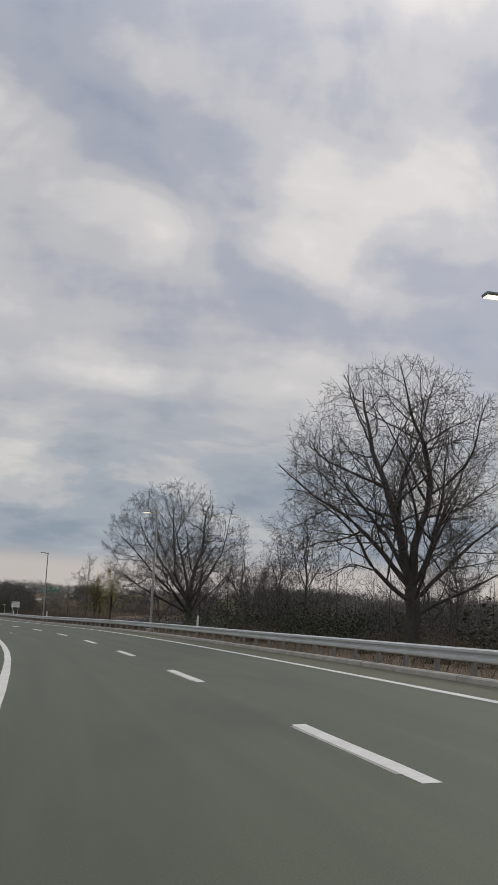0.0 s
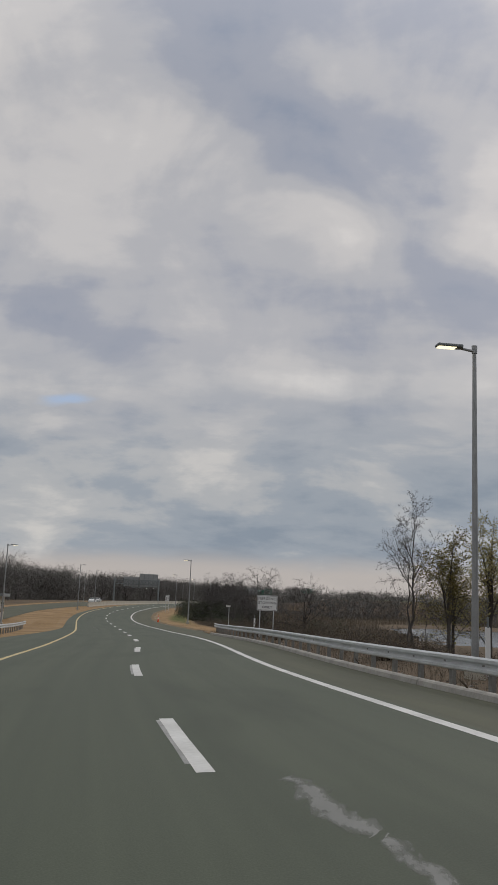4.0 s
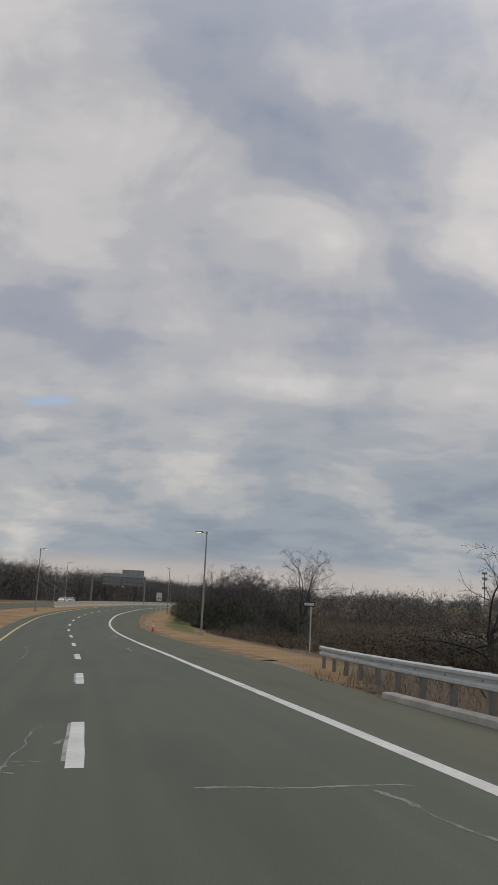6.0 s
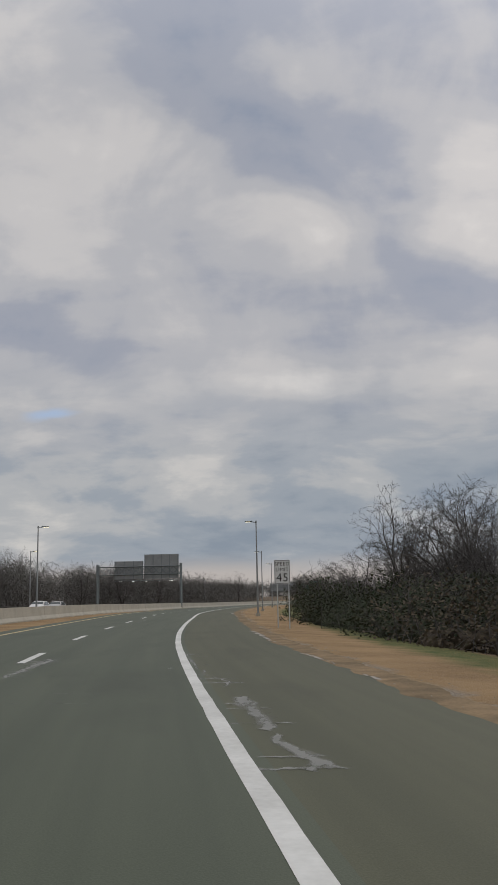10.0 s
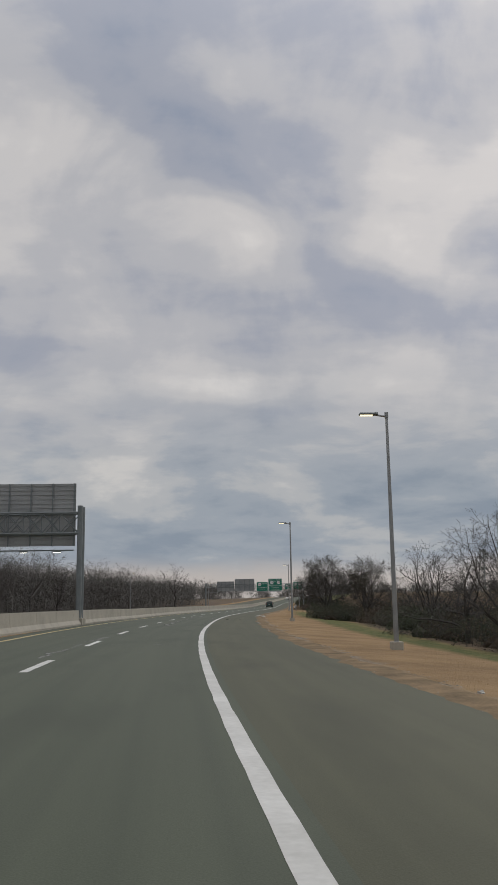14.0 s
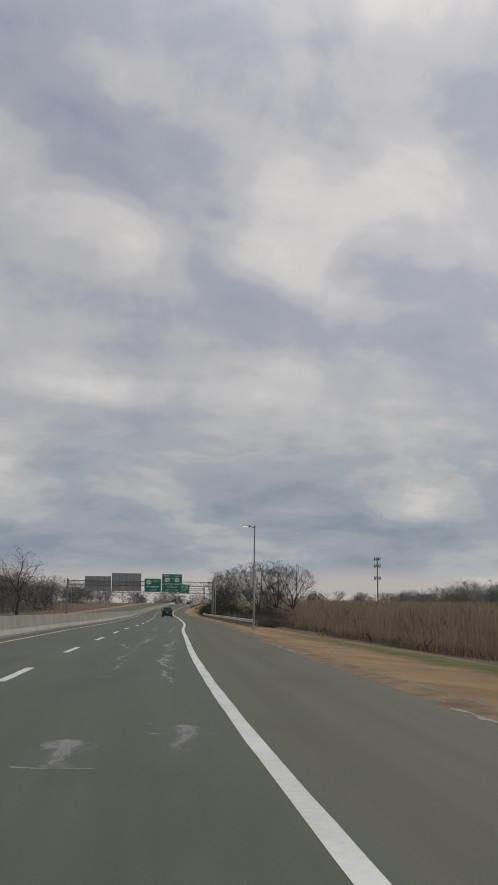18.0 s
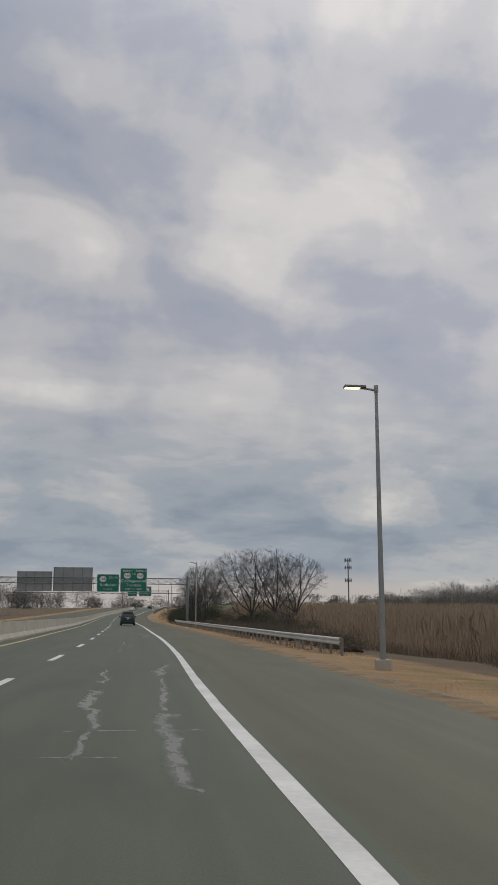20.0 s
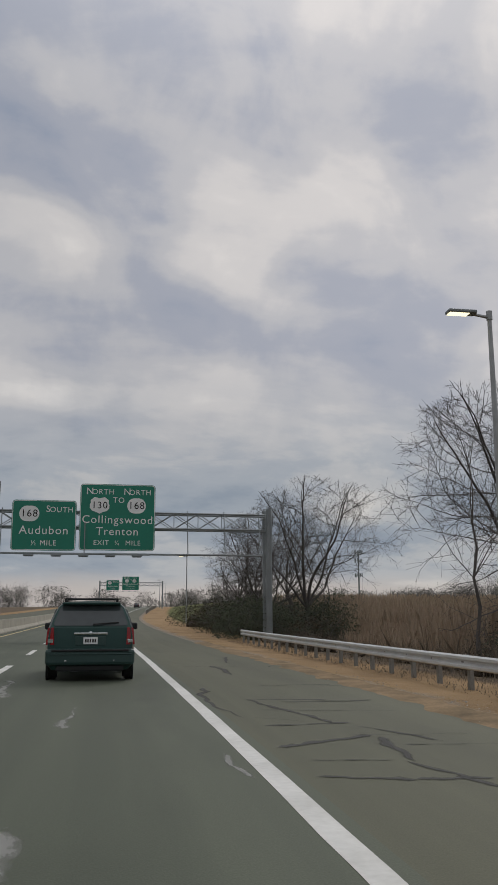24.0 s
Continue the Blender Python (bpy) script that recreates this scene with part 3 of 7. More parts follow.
def build_ground():
    offs = [-3000, -2000, -1200, -700, -400, -250, -160, -110, -80, -60, -45, -36, -30, -27, -26.5, -20, -12, -9.6, -9.2, -4, 0, 1.6, -1, 0, 0.6, 1.3, 2.2, 3.4, 5, 7, 9.5, 12, 15, 19, 24, 30, 40, 55, 75, 105, 150, 220, 330, 500, 800, 1300, 2000, 3000]
    first_right = 22
    ys = list(np.arange(-400, -40, 40)) + list(np.arange(-40, 720, 4)) + list(np.arange(720, 1200, 15)) + list(np.arange(1200, 3400, 150))
    vs, fs, at_m, at_g, at_d = [], [], [], [], []
    k = len(offs)
    for y in ys:
        pv = pave(y)
        for j, o in enumerate(offs):
            off = pv + o if j >= first_right else o
            x = edge_x(y) + off
            z = lay(y, off)
            if j < first_right:
                if -27 < off:
                    z -= 0.35
            elif o < 0:
                z -= 0.35
            elif o == 0:
                z -= 0.02
            if abs(off) > 8 and not -30 < off < 0:
                a = min(1.0, (abs(off) - 8) / 20)
                z += a * (noise.noise((x * 0.05, y * 0.05, 0)) * 0.5 + noise.noise((x * 0.2, y * 0.2, 3)) * 0.15)
            elif j >= first_right and o > 0.5:
                z += noise.noise((x * 0.6, y * 0.6, 1)) * 0.05
            vs.append((x, y, z))
            wide = np.interp(y, [-50, 165, 180, 215, 250, 330, 440, 500, 540, 560, 650, 672, 690, 720], [1.6, 1.8, 6, 9, 10, 13, 13.5, 11, 8.5, 7.6, 7.6, 9, 20, 60])
            at_m.append(float(smoothstep(wide - 1.5, wide + 2.5, off)) if off > 0 else float(smoothstep(25, 30, -off)))
            gband = np.interp(y, [170, 215, 250, 460, 500, 540, 668, 690, 730], [0.2, 0.4, 0.8, 0.9, 0.75, 0.3, 0.2, 0.9, 1.0])
            at_g.append(float(gband * np.exp(-((off - wide + 1.6) / 2.6) ** 2) if y < 676 else 0.95 * smoothstep(7, 11, off)) if off > 0 else 0.25)
            at_d.append(float((0.85 if y > 172 else 0.15) * np.exp(-max(0, o) / 1.3)) if j >= first_right else 0.0)
    for i in range(len(ys) - 1):
        for j in range(k - 1):
            fs.append((i * k + j, i * k + j + 1, (i + 1) * k + j + 1, (i + 1) * k + j))
    ob = part("ground", (vs, [], fs), ground_material(), smooth=True)
    for name, vals in (("marsh", at_m), ("green", at_g), ("dirt", at_d)):
        a = ob.data.attributes.new(name, "FLOAT", "POINT")
        a.data.foreach_set("value", vals)
    return tagged(ob, "dry winter land of straw grass, green strips and brown marsh", "ground", kind="structure")


build_ground()


# ---- road ----
LEFT_EDGE = lambda y: float(np.interp(y, [60, 90, 150, 190, 300], [-9.0, -12.2, -12.2, -9.4, -8.9]))
road = tagged(ribbon("road", -120, 1150, [LEFT_EDGE, -8.0, -6.1, -4.1, -2.0, -0.15, 0.0, 0.25], 0, M_ROAD, 1.0), "dark grey worn asphalt road with pale cracks and two lanes", "road", kind="structure")
shoulder = tagged(ribbon("shoulder", -120, 1150, [0.25, 1.6, pave], -0.004, M_SHOULDER, 1.0), "brownish grey asphalt shoulder beside the lanes", "road shoulder", kind="structure")
OPPOSITE = lambda y: float(np.interp(y, [150, 290, 330, 372, 400], [-20, -14.5, -12.2, -10.6, -10.2]))
tagged(ribbon("median", 60, 400, [OPPOSITE, lambda y: (OPPOSITE(y) + LEFT_EDGE(y)) / 2, LEFT_EDGE], -0.01, ground_material(), 3.0), "dry straw grass strip between the two roads", "verge", kind="structure")
tagged(ribbon("opposite_road", 150, 1150, [-24.0, -17.5, OPPOSITE], 0.02, M_SHOULDER, 6.0), "grey asphalt road of the opposite direction behind the barrier", "road", kind="structure")


def paint(name, y0, y1, off, width, mat, parent, label="", ragged=0.008, up=0.0035):
    ob = ribbon(name, y0, y1, [off - width / 2, off + width / 2], up, mat, min(1.0, (y1 - y0) / 2), ragged, seed=int(y0 * 7))
    ob.parent = parent
    if label:
        ob["label"] = label
    return ob


paint("edge_line", -100, 1100, 0.0, 0.22, M_PAINT, road, "solid white edge line")
paint("left_line", -100, 72, -8.1, 0.22, M_PAINT, road, "broad white line at the left of the lane")
paint("yellow_line", 84, 1100, -8.0, 0.18, M_YELLOW, road, "worn yellow left edge line")


DASH_Y, DASH_OFF = [0, 26, 50, 75, 98, 145, 160, 180, 210, 240, 268, 330, 400, 500, 640], [-4.04, -3.85, -3.80, -3.82, -3.75, -3.70, -3.80, -3.82, -3.76, -3.97, -4.1, -4.15, -4.17, -4.40, -4.32]
M_OLDPAINT = material("old_road_paint", (0.42, 0.42, 0.40), 0.7, colour2=(0.22, 0.225, 0.21), scale=2.5, scale2=24)


def dashes():
    """Fifteen-foot strokes; the far ends of some are known, and the rest lie evenly between."""
    known = [12.8, 49.3, 61.7, 85.1, 159.8, 184.6, 272.2, 374.5, 449.9, 499.7, 601.7, 638.2]
    ends = [12.8 - 12.2 * i for i in range(1, 9)]
    for a, b in zip(known, known[1:]):
        run = float(np.sum(np.hypot(np.diff(edge_x(np.linspace(a, b, 60))), (b - a) / 59)))
        n = max(1, round(run / 12.3))
        ends += [a + (b - a) * i / n for i in range(n)]
    ends += [638.2 + 12.0 * i for i in range(42)]
    for e in ends:
        k = 1 / math.sqrt(1 + slope(e) ** 2)
        paint("lane_dash", e - 4.4 * k, e, float(np.interp(e, DASH_Y, DASH_OFF)), 0.20, M_PAINT, road)
        if e < 190:
            paint("faded_dash", e - 4.4 * k + 0.5, e - 0.15, float(np.interp(e, DASH_Y, DASH_OFF)) - 0.06, 0.19, M_OLDPAINT, road, "older worn stroke beside the new one", up=0.0016)


dashes()


# ---- guardrails, kerb, barrier ----
W_BEAM = [(-0.02, 0.44), (0.055, 0.475), (0.055, 0.53), (-0.02, 0.575), (-0.02, 0.615), (0.055, 0.66), (0.055, 0.715), (-0.02, 0.75),
          (-0.03, 0.745), (0.043, 0.71), (0.043, 0.665), (-0.03, 0.62), (-0.03, 0.57), (0.043, 0.525), (0.043, 0.48), (-0.03, 0.445)]


def guardrail(y0, y1, off, label, side=1, spacing=1.9):
    """A W-beam on posts with blocks; its waves face the lanes."""
    rail = tagged(new("guardrail"), label, "guardrail", "guardrails along the road")
    prof = [(-a * side, u) for a, u in W_BEAM]
    extrude_along("beam", prof, list(np.arange(y0, y1 + 0.01, 1.9)), off, M_GALV, rail)
    bm = bmesh.new()
    box(bm, 0.20, 0, 0.24, 0.10, 0.15, 0.96, 0.008)
    post = None
    block = None
    for y in np.arange(y0 + 0.4, y1, spacing):
        o = off(y) if callable(off) else off
        p = at(y, o)
        m = pose(p.x, p.y, p.z, 0, 0, heading(y) + (180 if side < 0 else 0))
        if post is None:
            post = part("post", bm, M_POST, rail)
            post.matrix_local = m
            b2 = bmesh.new()
            box(b2, 0.09, 0, 0.60, 0.14, 0.13, 0.30, 0.006)
            block = part("block", b2, M_POST, rail)
            block.matrix_local = m
        else:
            sub("post", post, rail, m)
            sub("block", block, rail, m)
    return rail


guardrail(-28, 176.8, lambda y: pave(min(y, 165)) + 0.15 + 1.6 * max(0, (y - 145) / 30) ** 2, "galvanised W-beam guardrail on weathered posts along the kerb")
guardrail(541, 664, lambda y: float(np.interp(y, [541, 555, 630, 664], [7.0, 6.4, 6.3, 6.8])), "galvanised W-beam guardrail beside the dry verge and reeds")
guardrail(806, 900, 4.2, "distant galvanised guardrail on the rising road")
guardrail(142, 188, -13.0, "short galvanised guardrail beside the toll building", -1)

kerb = tagged(new("kerb"), "low concrete kerb under the guardrail with broken gaps", "kerb", kind="structure")
KERB = [(-0.16, -0.05), (-0.13, 0.10), (-0.08, 0.13), (0.10, 0.13), (0.12, -0.1)]
for y0 in np.arange(-28, 164, 6.0):
    extrude_along("kerb_stone", KERB, [y0 + 0.02, y0 + 2, y0 + 4, y0 + 5.97], lambda y: pave(y) + 0.10, M_CURB, kerb)

barrier = tagged(new("concrete_barrier"), "long pale concrete barrier with a sloped foot", "barrier", kind="structure")
JERSEY = [(-0.30, -0.1), (-0.30, 0.08), (-0.13, 0.33), (-0.08, 1.02), (0.08, 1.02), (0.13, 0.33), (0.30, 0.08), (0.30, -0.1)]
BAR_OFF = lambda y: float(np.interp(y, [298, 330, 372, 400, 520, 640, 720, 1100], [-12.2, -11.3, -9.9, -9.35, -9.4, -9.2, -9.0, -9.0]))
for y0 in np.arange(298, 900, 6.0):
    extrude_along("barrier_segment", JERSEY, [y0 + 0.012, y0 + 2, y0 + 4, y0 + 5.988], BAR_OFF, M_CONCRETE, barrier)


# ---- street lamps ----
def street_lamp():
    lamp = tagged(new("street_lamp"), "tall tapered metal street lamp with one lit lantern over the road", "street lamp", "street lamps along the road")
    bm = bmesh.new()
    box(bm, 0, 0, 0.11, 0.44, 0.44, 0.36, 0.03)
    part("base", bm, M_CONCRETE, lamp)
    bm = bmesh.new()
    rod(bm, (0, 0, 0.25), (0, 0, 8.78), 0.098, 0.052, 16)
    part("pole", bm, M_POLE, lamp, smooth=False)
    bm = bmesh.new()
    rod(bm, (0, 0, 8.69), (-0.42, 0, 8.75), 0.04, 0.035)
    rod(bm, (0, 0, 8.63), (0, 0, 8.85), 0.075, 0.075, 12)
    part("arm", bm, M_POLE, lamp)
    bm = bmesh.new()
    box(bm, -0.72, 0, 8.785, 0.72, 0.30, 0.085, 0.03)
    box(bm, -0.42, 0, 8.79, 0.16, 0.16, 0.13, 0.03)
    head = part("lantern", bm, M_STEEL, lamp)
    bm = bmesh.new()
    box(bm, -0.80, 0, 8.736, 0.50, 0.22, 0.022, 0.005)
    part("lens", bm, M_LED, head, "lit warm lens")
    return lamp


LAMPS = [(8.72, 18.9), (1.5, 66.7), (-11.2, 119.7), (-35.4, 224.8), (-55.8, 330.9), (-59.1, 383.5), (-60.6, 432.8), (-56.4, 530.1), (-48.8, 628.4), (-41.2, 729), (-24.5, 900), (-15, 960)]
first = street_lamp()
p = at_xy(*LAMPS[0])
first.matrix_world = pose(p.x, p.y, p.z, 0, 0, heading(LAMPS[0][1]))
for x, y in LAMPS[1:]:
    copy_thing(first, Matrix.Translation(at_xy(x, y)) @ pose(0, 0, 0, 0, 0, heading(y)) @ Matrix.Diagonal((1, 1, 1.01 if y > 600 else 1.03 if y > 200 else 1, 1)))
for x, y in [(-50.8, 192), (-64.7, 270.2), (-78.0, 332.5), (-92, 372), (-92, 560), (-80, 700), (-72, 790)]:
    copy_thing(first, Matrix.Translation(at_xy(x, y)) @ pose(0, 0, 0, 0, 0, heading(y) + 180))


# ---- signs ----
def slab(bm, pts, thick, axis):
    """A plate from a polygon, given a thickness along axis."""
    a = Vector(axis) * thick
    f = [bm.verts.new(p) for p in pts]
    b = [bm.verts.new(Vector(p) + a) for p in pts]
    bm.faces.new(f), bm.faces.new(list(reversed(b)))
    for i in range(len(pts)):
        j = (i + 1) % len(pts)
        bm.faces.new((f[j], f[i], b[i], b[j]))
    bmesh.ops.recalc_face_normals(bm, faces=bm.faces)
    return bm


def lettering(text, size, mat, parent, x, z, y=-0.02, centre="CENTER", name="lettering", squeeze=1.0):
    cu = bpy.data.curves.new(name, "FONT")
    cu.body, cu.size, cu.extrude, cu.align_x, cu.align_y = text, size, 0.003, centre, "CENTER"
    cu.resolution_u = 3
    cu.space_character = 1.12
    tmp = bpy.data.objects.new(name, cu)
    scene.collection.objects.link(tmp)
    me = bpy.data.meshes.new_from_object(tmp.evaluated_get(bpy.context.evaluated_depsgraph_get()))
    bpy.data.objects.remove(tmp)
    me.materials.clear()
    me.materials.append(mat)
    ob = new(name, me)
    ob.parent = parent
    ob.matrix_local = pose(x, y, z, 90, 0, 0) @ Matrix.Diagonal((squeeze, 1, 1, 1))
    return ob


def round_rect(bm, w, h, r, y0, y1, cx=0.0, cz=0.0, n=5):
    """A plate with rounded corners, standing, facing -y."""
    pts = []
    for sx, sz, a0 in ((1, 1, 0), (-1, 1, 90), (-1, -1, 180), (1, -1, 270)):
        for i in range(n + 1):
            a = radians(a0 + 90 * i / n)
            pts.append((cx + sx * (w / 2 - r) + r * math.cos(a), cz + sz * (h / 2 - r) + r * math.sin(a)))
    f = [bm.verts.new((x, y0, z)) for x, z in pts]
    b = [bm.verts.new((x, y1, z)) for x, z in pts]
    bm.faces.new(f), bm.faces.new(list(reversed(b)))
    for i in range(len(pts)):
        j = (i + 1) % len(pts)
        bm.faces.new((f[j], f[i], b[i], b[j]))
    bmesh.ops.recalc_face_normals(bm, faces=bm.faces)
    return bm


def rim(bm, w, h, r, t, y0, y1, cx=0.0, cz=0.0, n=5):
    """A thin border line along a plate's edge."""
    def loop(d):
        out = []
        for sx, sz, a0 in ((1, 1, 0), (-1, 1, 90), (-1, -1, 180), (1, -1, 270)):
            for i in range(n + 1):
                a = radians(a0 + 90 * i / n)
                out.append((cx + sx * (w / 2 - r) + (r - d) * math.cos(a), cz + sz * (h / 2 - r) + (r - d) * math.sin(a)))
        return out
    o, i_ = [bm.verts.new((x, y0, z)) for x, z in loop(0)], [bm.verts.new((x, y0, z)) for x, z in loop(t)]
    for k in range(len(o)):
        j = (k + 1) % len(o)
        bm.faces.new((o[k], o[j], i_[j], i_[k]))
    return bm


def shield(parent, text, x, z, w, h):
    bm = bmesh.new()
    round_rect(bm, w, h, min(w, h) * 0.48, -0.046, -0.032, x, z, 7)
    s = part("route_marker", bm, M_WHITE, parent, "white rounded route marker")
    lettering(text, h * 0.66, M_BLACK, s, x, z, -0.05)
    return s


def us_shield(parent, text, x, z, w, h):
    """A cut-out shield: two horns on top, full sides, a pointed foot."""
    half = [(0.0, 0.42), (0.12, 0.46), (0.26, 0.50), (0.36, 0.40), (0.46, 0.30), (0.45, 0.16), (0.50, 0.0), (0.49, -0.18), (0.38, -0.34), (0.18, -0.42), (0.0, -0.52)]
    pts = half + [(-a, b) for a, b in reversed(half[1:-1])]
    bm = bmesh.new()
    slab(bm, [(x + a * w, -0.046, z + b * h) for a, b in pts], 0.014, (0, 1, 0))
    s = part("route_marker", bm, M_WHITE, parent, "white cut-out shield marker")
    lettering(text, h * 0.60, M_BLACK, s, x, z - 0.02, -0.05)
    return s


def small_caps(first, rest, parent, x, z, size=0.60):
    """A word with a taller first letter."""
    lettering(first, size, M_WHITE, parent, x - 0.62, z + 0.03, -0.036)
    lettering(rest, size * 0.80, M_WHITE, parent, x + 0.20, z, -0.036)


def panel(parent, x0, x1, z0, z1, mat=None, label="", y=0.0):
    w, h = x1 - x0, z1 - z0
    bm = bmesh.new()
    round_rect(bm, w, h, 0.22, -0.03, 0.03)
    p = part("sign_panel", bm, mat or M_GREEN, parent, label)
    p.matrix_local = pose((x0 + x1) / 2, y, (z0 + z1) / 2)
    if mat is None:
        bm = bmesh.new()
        rim(bm, w - 0.06, h - 0.06, 0.20, 0.035, -0.034, -0.034)
        part("border", bm, M_WHITE, p, "white border line")
    return p


def ribbed_back(parent, x0, x1, z0, z1, y=0.0, face=-1):
    """The back of a sign for the other direction: sheet with upright and level stiffeners."""
    w, h = x1 - x0, z1 - z0
    bm = bmesh.new()
    box(bm, 0, 0, 0, w, 0.03, h, 0.004)
    p = part("sign_back", bm, M_SIGNBACK, parent, "bare ribbed back of a sign panel")
    p.matrix_local = pose((x0 + x1) / 2, y, (z0 + z1) / 2)
    n = int(h / 0.31)
    rb = bmesh.new()
    box(rb, 0, face * 0.035, 0, w - 0.02, 0.045, 0.05)
    rib = None
    for i in range(n):
        z = -h / 2 + (i + 0.5) * h / n
        if rib is None:
            rib = part("rib", rb, M_SIGNBACK, p)
            rib.matrix_local = pose(0, 0, z)
        else:
            sub("rib", rib, p, pose(0, 0, z))
    st = None
    m = max(2, int(w / 1.5))
    for i in range(m + 1):
        x = -w / 2 + 0.12 + i * (w - 0.24) / m
        if st is None:
            sb = bmesh.new()
            box(sb, 0, face * 0.10, 0, 0.09, 0.09, h)
            st = part("stiffener", sb, M_STEEL, p)
            st.matrix_local = pose(x, 0, 0)
        else:
            sub("stiffener", st, p, pose(x, 0, 0))
    return p


def truss(parent, x0, x1, z0, z1, y0, y1, bay, r=0.06):
    """A box truss of tubes with crossed braces."""
    for z in (z0, z1):
        for y in (y0, y1):
            bm = bmesh.new()
            rod(bm, (x0, y, z), (x1, y, z), r, r, 8)
            part("chord", bm, M_STEEL, parent)
    n = max(2, round((x1 - x0) / bay))
    brace, cross, tie = None, None, None
    step = (x1 - x0) / n
    for i in range(n):
        x = x0 + i * step
        for y in (y0, y1):
            if brace is None:
                bm = bmesh.new()
                rod(bm, (0, 0, z0), (step, 0, z1), r * 0.45, sides=6)
                brace = part("brace", bm, M_STEEL, parent)
                brace.matrix_local = pose(x, y, 0)
                bm = bmesh.new()
                rod(bm, (0, 0, z1), (step, 0, z0), r * 0.45, sides=6)
                cross = part("brace", bm, M_STEEL, parent)
                cross.matrix_local = pose(x, y, 0)
            else:
                sub("brace", brace, parent, pose(x, y, 0))
                sub("brace", cross, parent, pose(x, y, 0))
        if tie is None:
            bm = bmesh.new()
            rod(bm, (0, y0, z1), (0, y1, z1), r * 0.45, sides=6)
            rod(bm, (0, y0, z0), (0, y1, z0), r * 0.45, sides=6)
            rod(bm, (0, y0, z0), (0, y0, z1), r * 0.45, sides=6)
            tie = part("tie", bm, M_STEEL, parent)
            tie.matrix_local = pose(x, 0, 0)
        else:
            sub("tie", tie, parent, pose(x, 0, 0))


def leg(parent, x, y0, y1, top, r=0.17):
    for y in (y0, y1):
        bm = bmesh.new()
        rod(bm, (x, y, -0.4), (x, y, top), r, r, 14)
        c = part("column", bm, M_STEEL, parent)
        bm = bmesh.new()
        box(bm, x, y, 0.05, r * 3.4, r * 3.4, 0.5, 0.03)
        part("footing", bm, M_CONCRETE, c)
    n = int(top / 1.9)
    for i in range(n):
        bm = bmesh.new()
        a, b = (y0, y1) if i % 2 else (y1, y0)
        rod(bm, (x, a, i * top / n + 0.2), (x, b, (i + 1) * top / n), r * 0.35, sides=6)
        part("leg_brace", bm, M_STEEL, parent)


def sign_lights(parent, x0, x1, n, z, y, lit):
    bm = bmesh.new()
    rod(bm, (x0, y, z), (x1, y, z), 0.05, sides=8)
    part("light_rail", bm, M_STEEL, parent)
    for i in range(n):
        x = x0 + (i + 0.5) * (x1 - x0) / n
        bm = bmesh.new()
        box(bm, x, y, z - 0.09, 0.62, 0.30, 0.12, 0.03)
        lt = part("sign_light", bm, M_STEEL, parent)
        bm = bmesh.new()
        box(bm, x, y, z - 0.155, 0.5, 0.22, 0.02)
        part("lens", bm, M_LEDW if lit else M_BLACK, lt)


def green_signs(g, xs):
    """The pair of guide signs; xs: left and right sign spans."""
    (a0, a1), (b0, b1) = xs
    p = panel(g, a0, a1, 5.45, 8.6, label="green guide sign with white legend", y=-0.55)
    shield(p, "168", -0.92, 0.72, 1.22, 0.98)
    small_caps("S", "OUTH", p, 0.85, 0.98)
    lettering("Audubon", 0.74, M_WHITE, p, 0, -0.33, -0.036)
    lettering("\u00bd MILE", 0.46, M_WHITE, p, 0, -1.12, -0.036)
    p = panel(g, b0, b1, 5.5, 9.72, label="tall green guide sign with white legend", y=-0.55)
    small_caps("N", "ORTH", p, -1.15, 1.60)
    small_caps("N", "ORTH", p, 1.20, 1.60)
    lettering("TO", 0.50, M_WHITE, p, 0.05, 1.08, -0.036)
    us_shield(p, "130", -1.15, 0.75, 1.24, 1.04)
    shield(p, "168", 1.18, 0.75, 1.18, 0.98)
    lettering("Collingswood", 0.72, M_WHITE, p, 0, -0.18, -0.036)
    lettering("Trenton", 0.72, M_WHITE, p, 0, -0.92, -0.036)
    lettering("EXIT  \u00bc  MILE", 0.44, M_WHITE, p, 0, -1.64, -0.036)


def gantry_one():
    g = tagged(new("sign_gantry"), "grey steel truss gantry with two green guide signs over the lanes", "road sign gantry")
    truss(g, -34.4, 0, 6.95, 7.95, -0.35, 0.55, 1.55)
    leg(g, 0, -0.35, 0.75, 8.35, 0.20)
    leg(g, -34.4, -0.35, 0.75, 8.35, 0.20)
    green_signs(g, [(-16.4, -12.45), (-12.25, -7.5)])
    ribbed_back(g, -24.1, -17.2, 5.55, 9.8, -0.1)
    ribbed_back(g, -30.4, -24.3, 5.55, 9.0, -0.1)
    bm = bmesh.new()
    rod(bm, (-34.2, -0.95, 5.25), (-0.6, -0.95, 5.25), 0.06, sides=8)
    part("walkway_rail", bm, M_STEEL, g)
    hg = None
    for x in (-32, -30.2, -24, -17, -11.9, -5.4, -3.0, -0.7):
        if hg is None:
            bm = bmesh.new()
            rod(bm, (0, -0.95, 5.25), (0, -0.40, 8.1), 0.035, sides=6)
            hg = part("hanger", bm, M_STEEL, g)
            hg.matrix_local = pose(x, 0, 0)
        else:
            sub("hanger", hg, g, pose(x, 0, 0))
    sign_lights(g, -16.1, -7.8, 5, 5.22, -1.0, False)
    return g


g1 = gantry_one()
g1.matrix_world = pose(-45.1, 666.7, 2.42, 0, 0, -1.5)


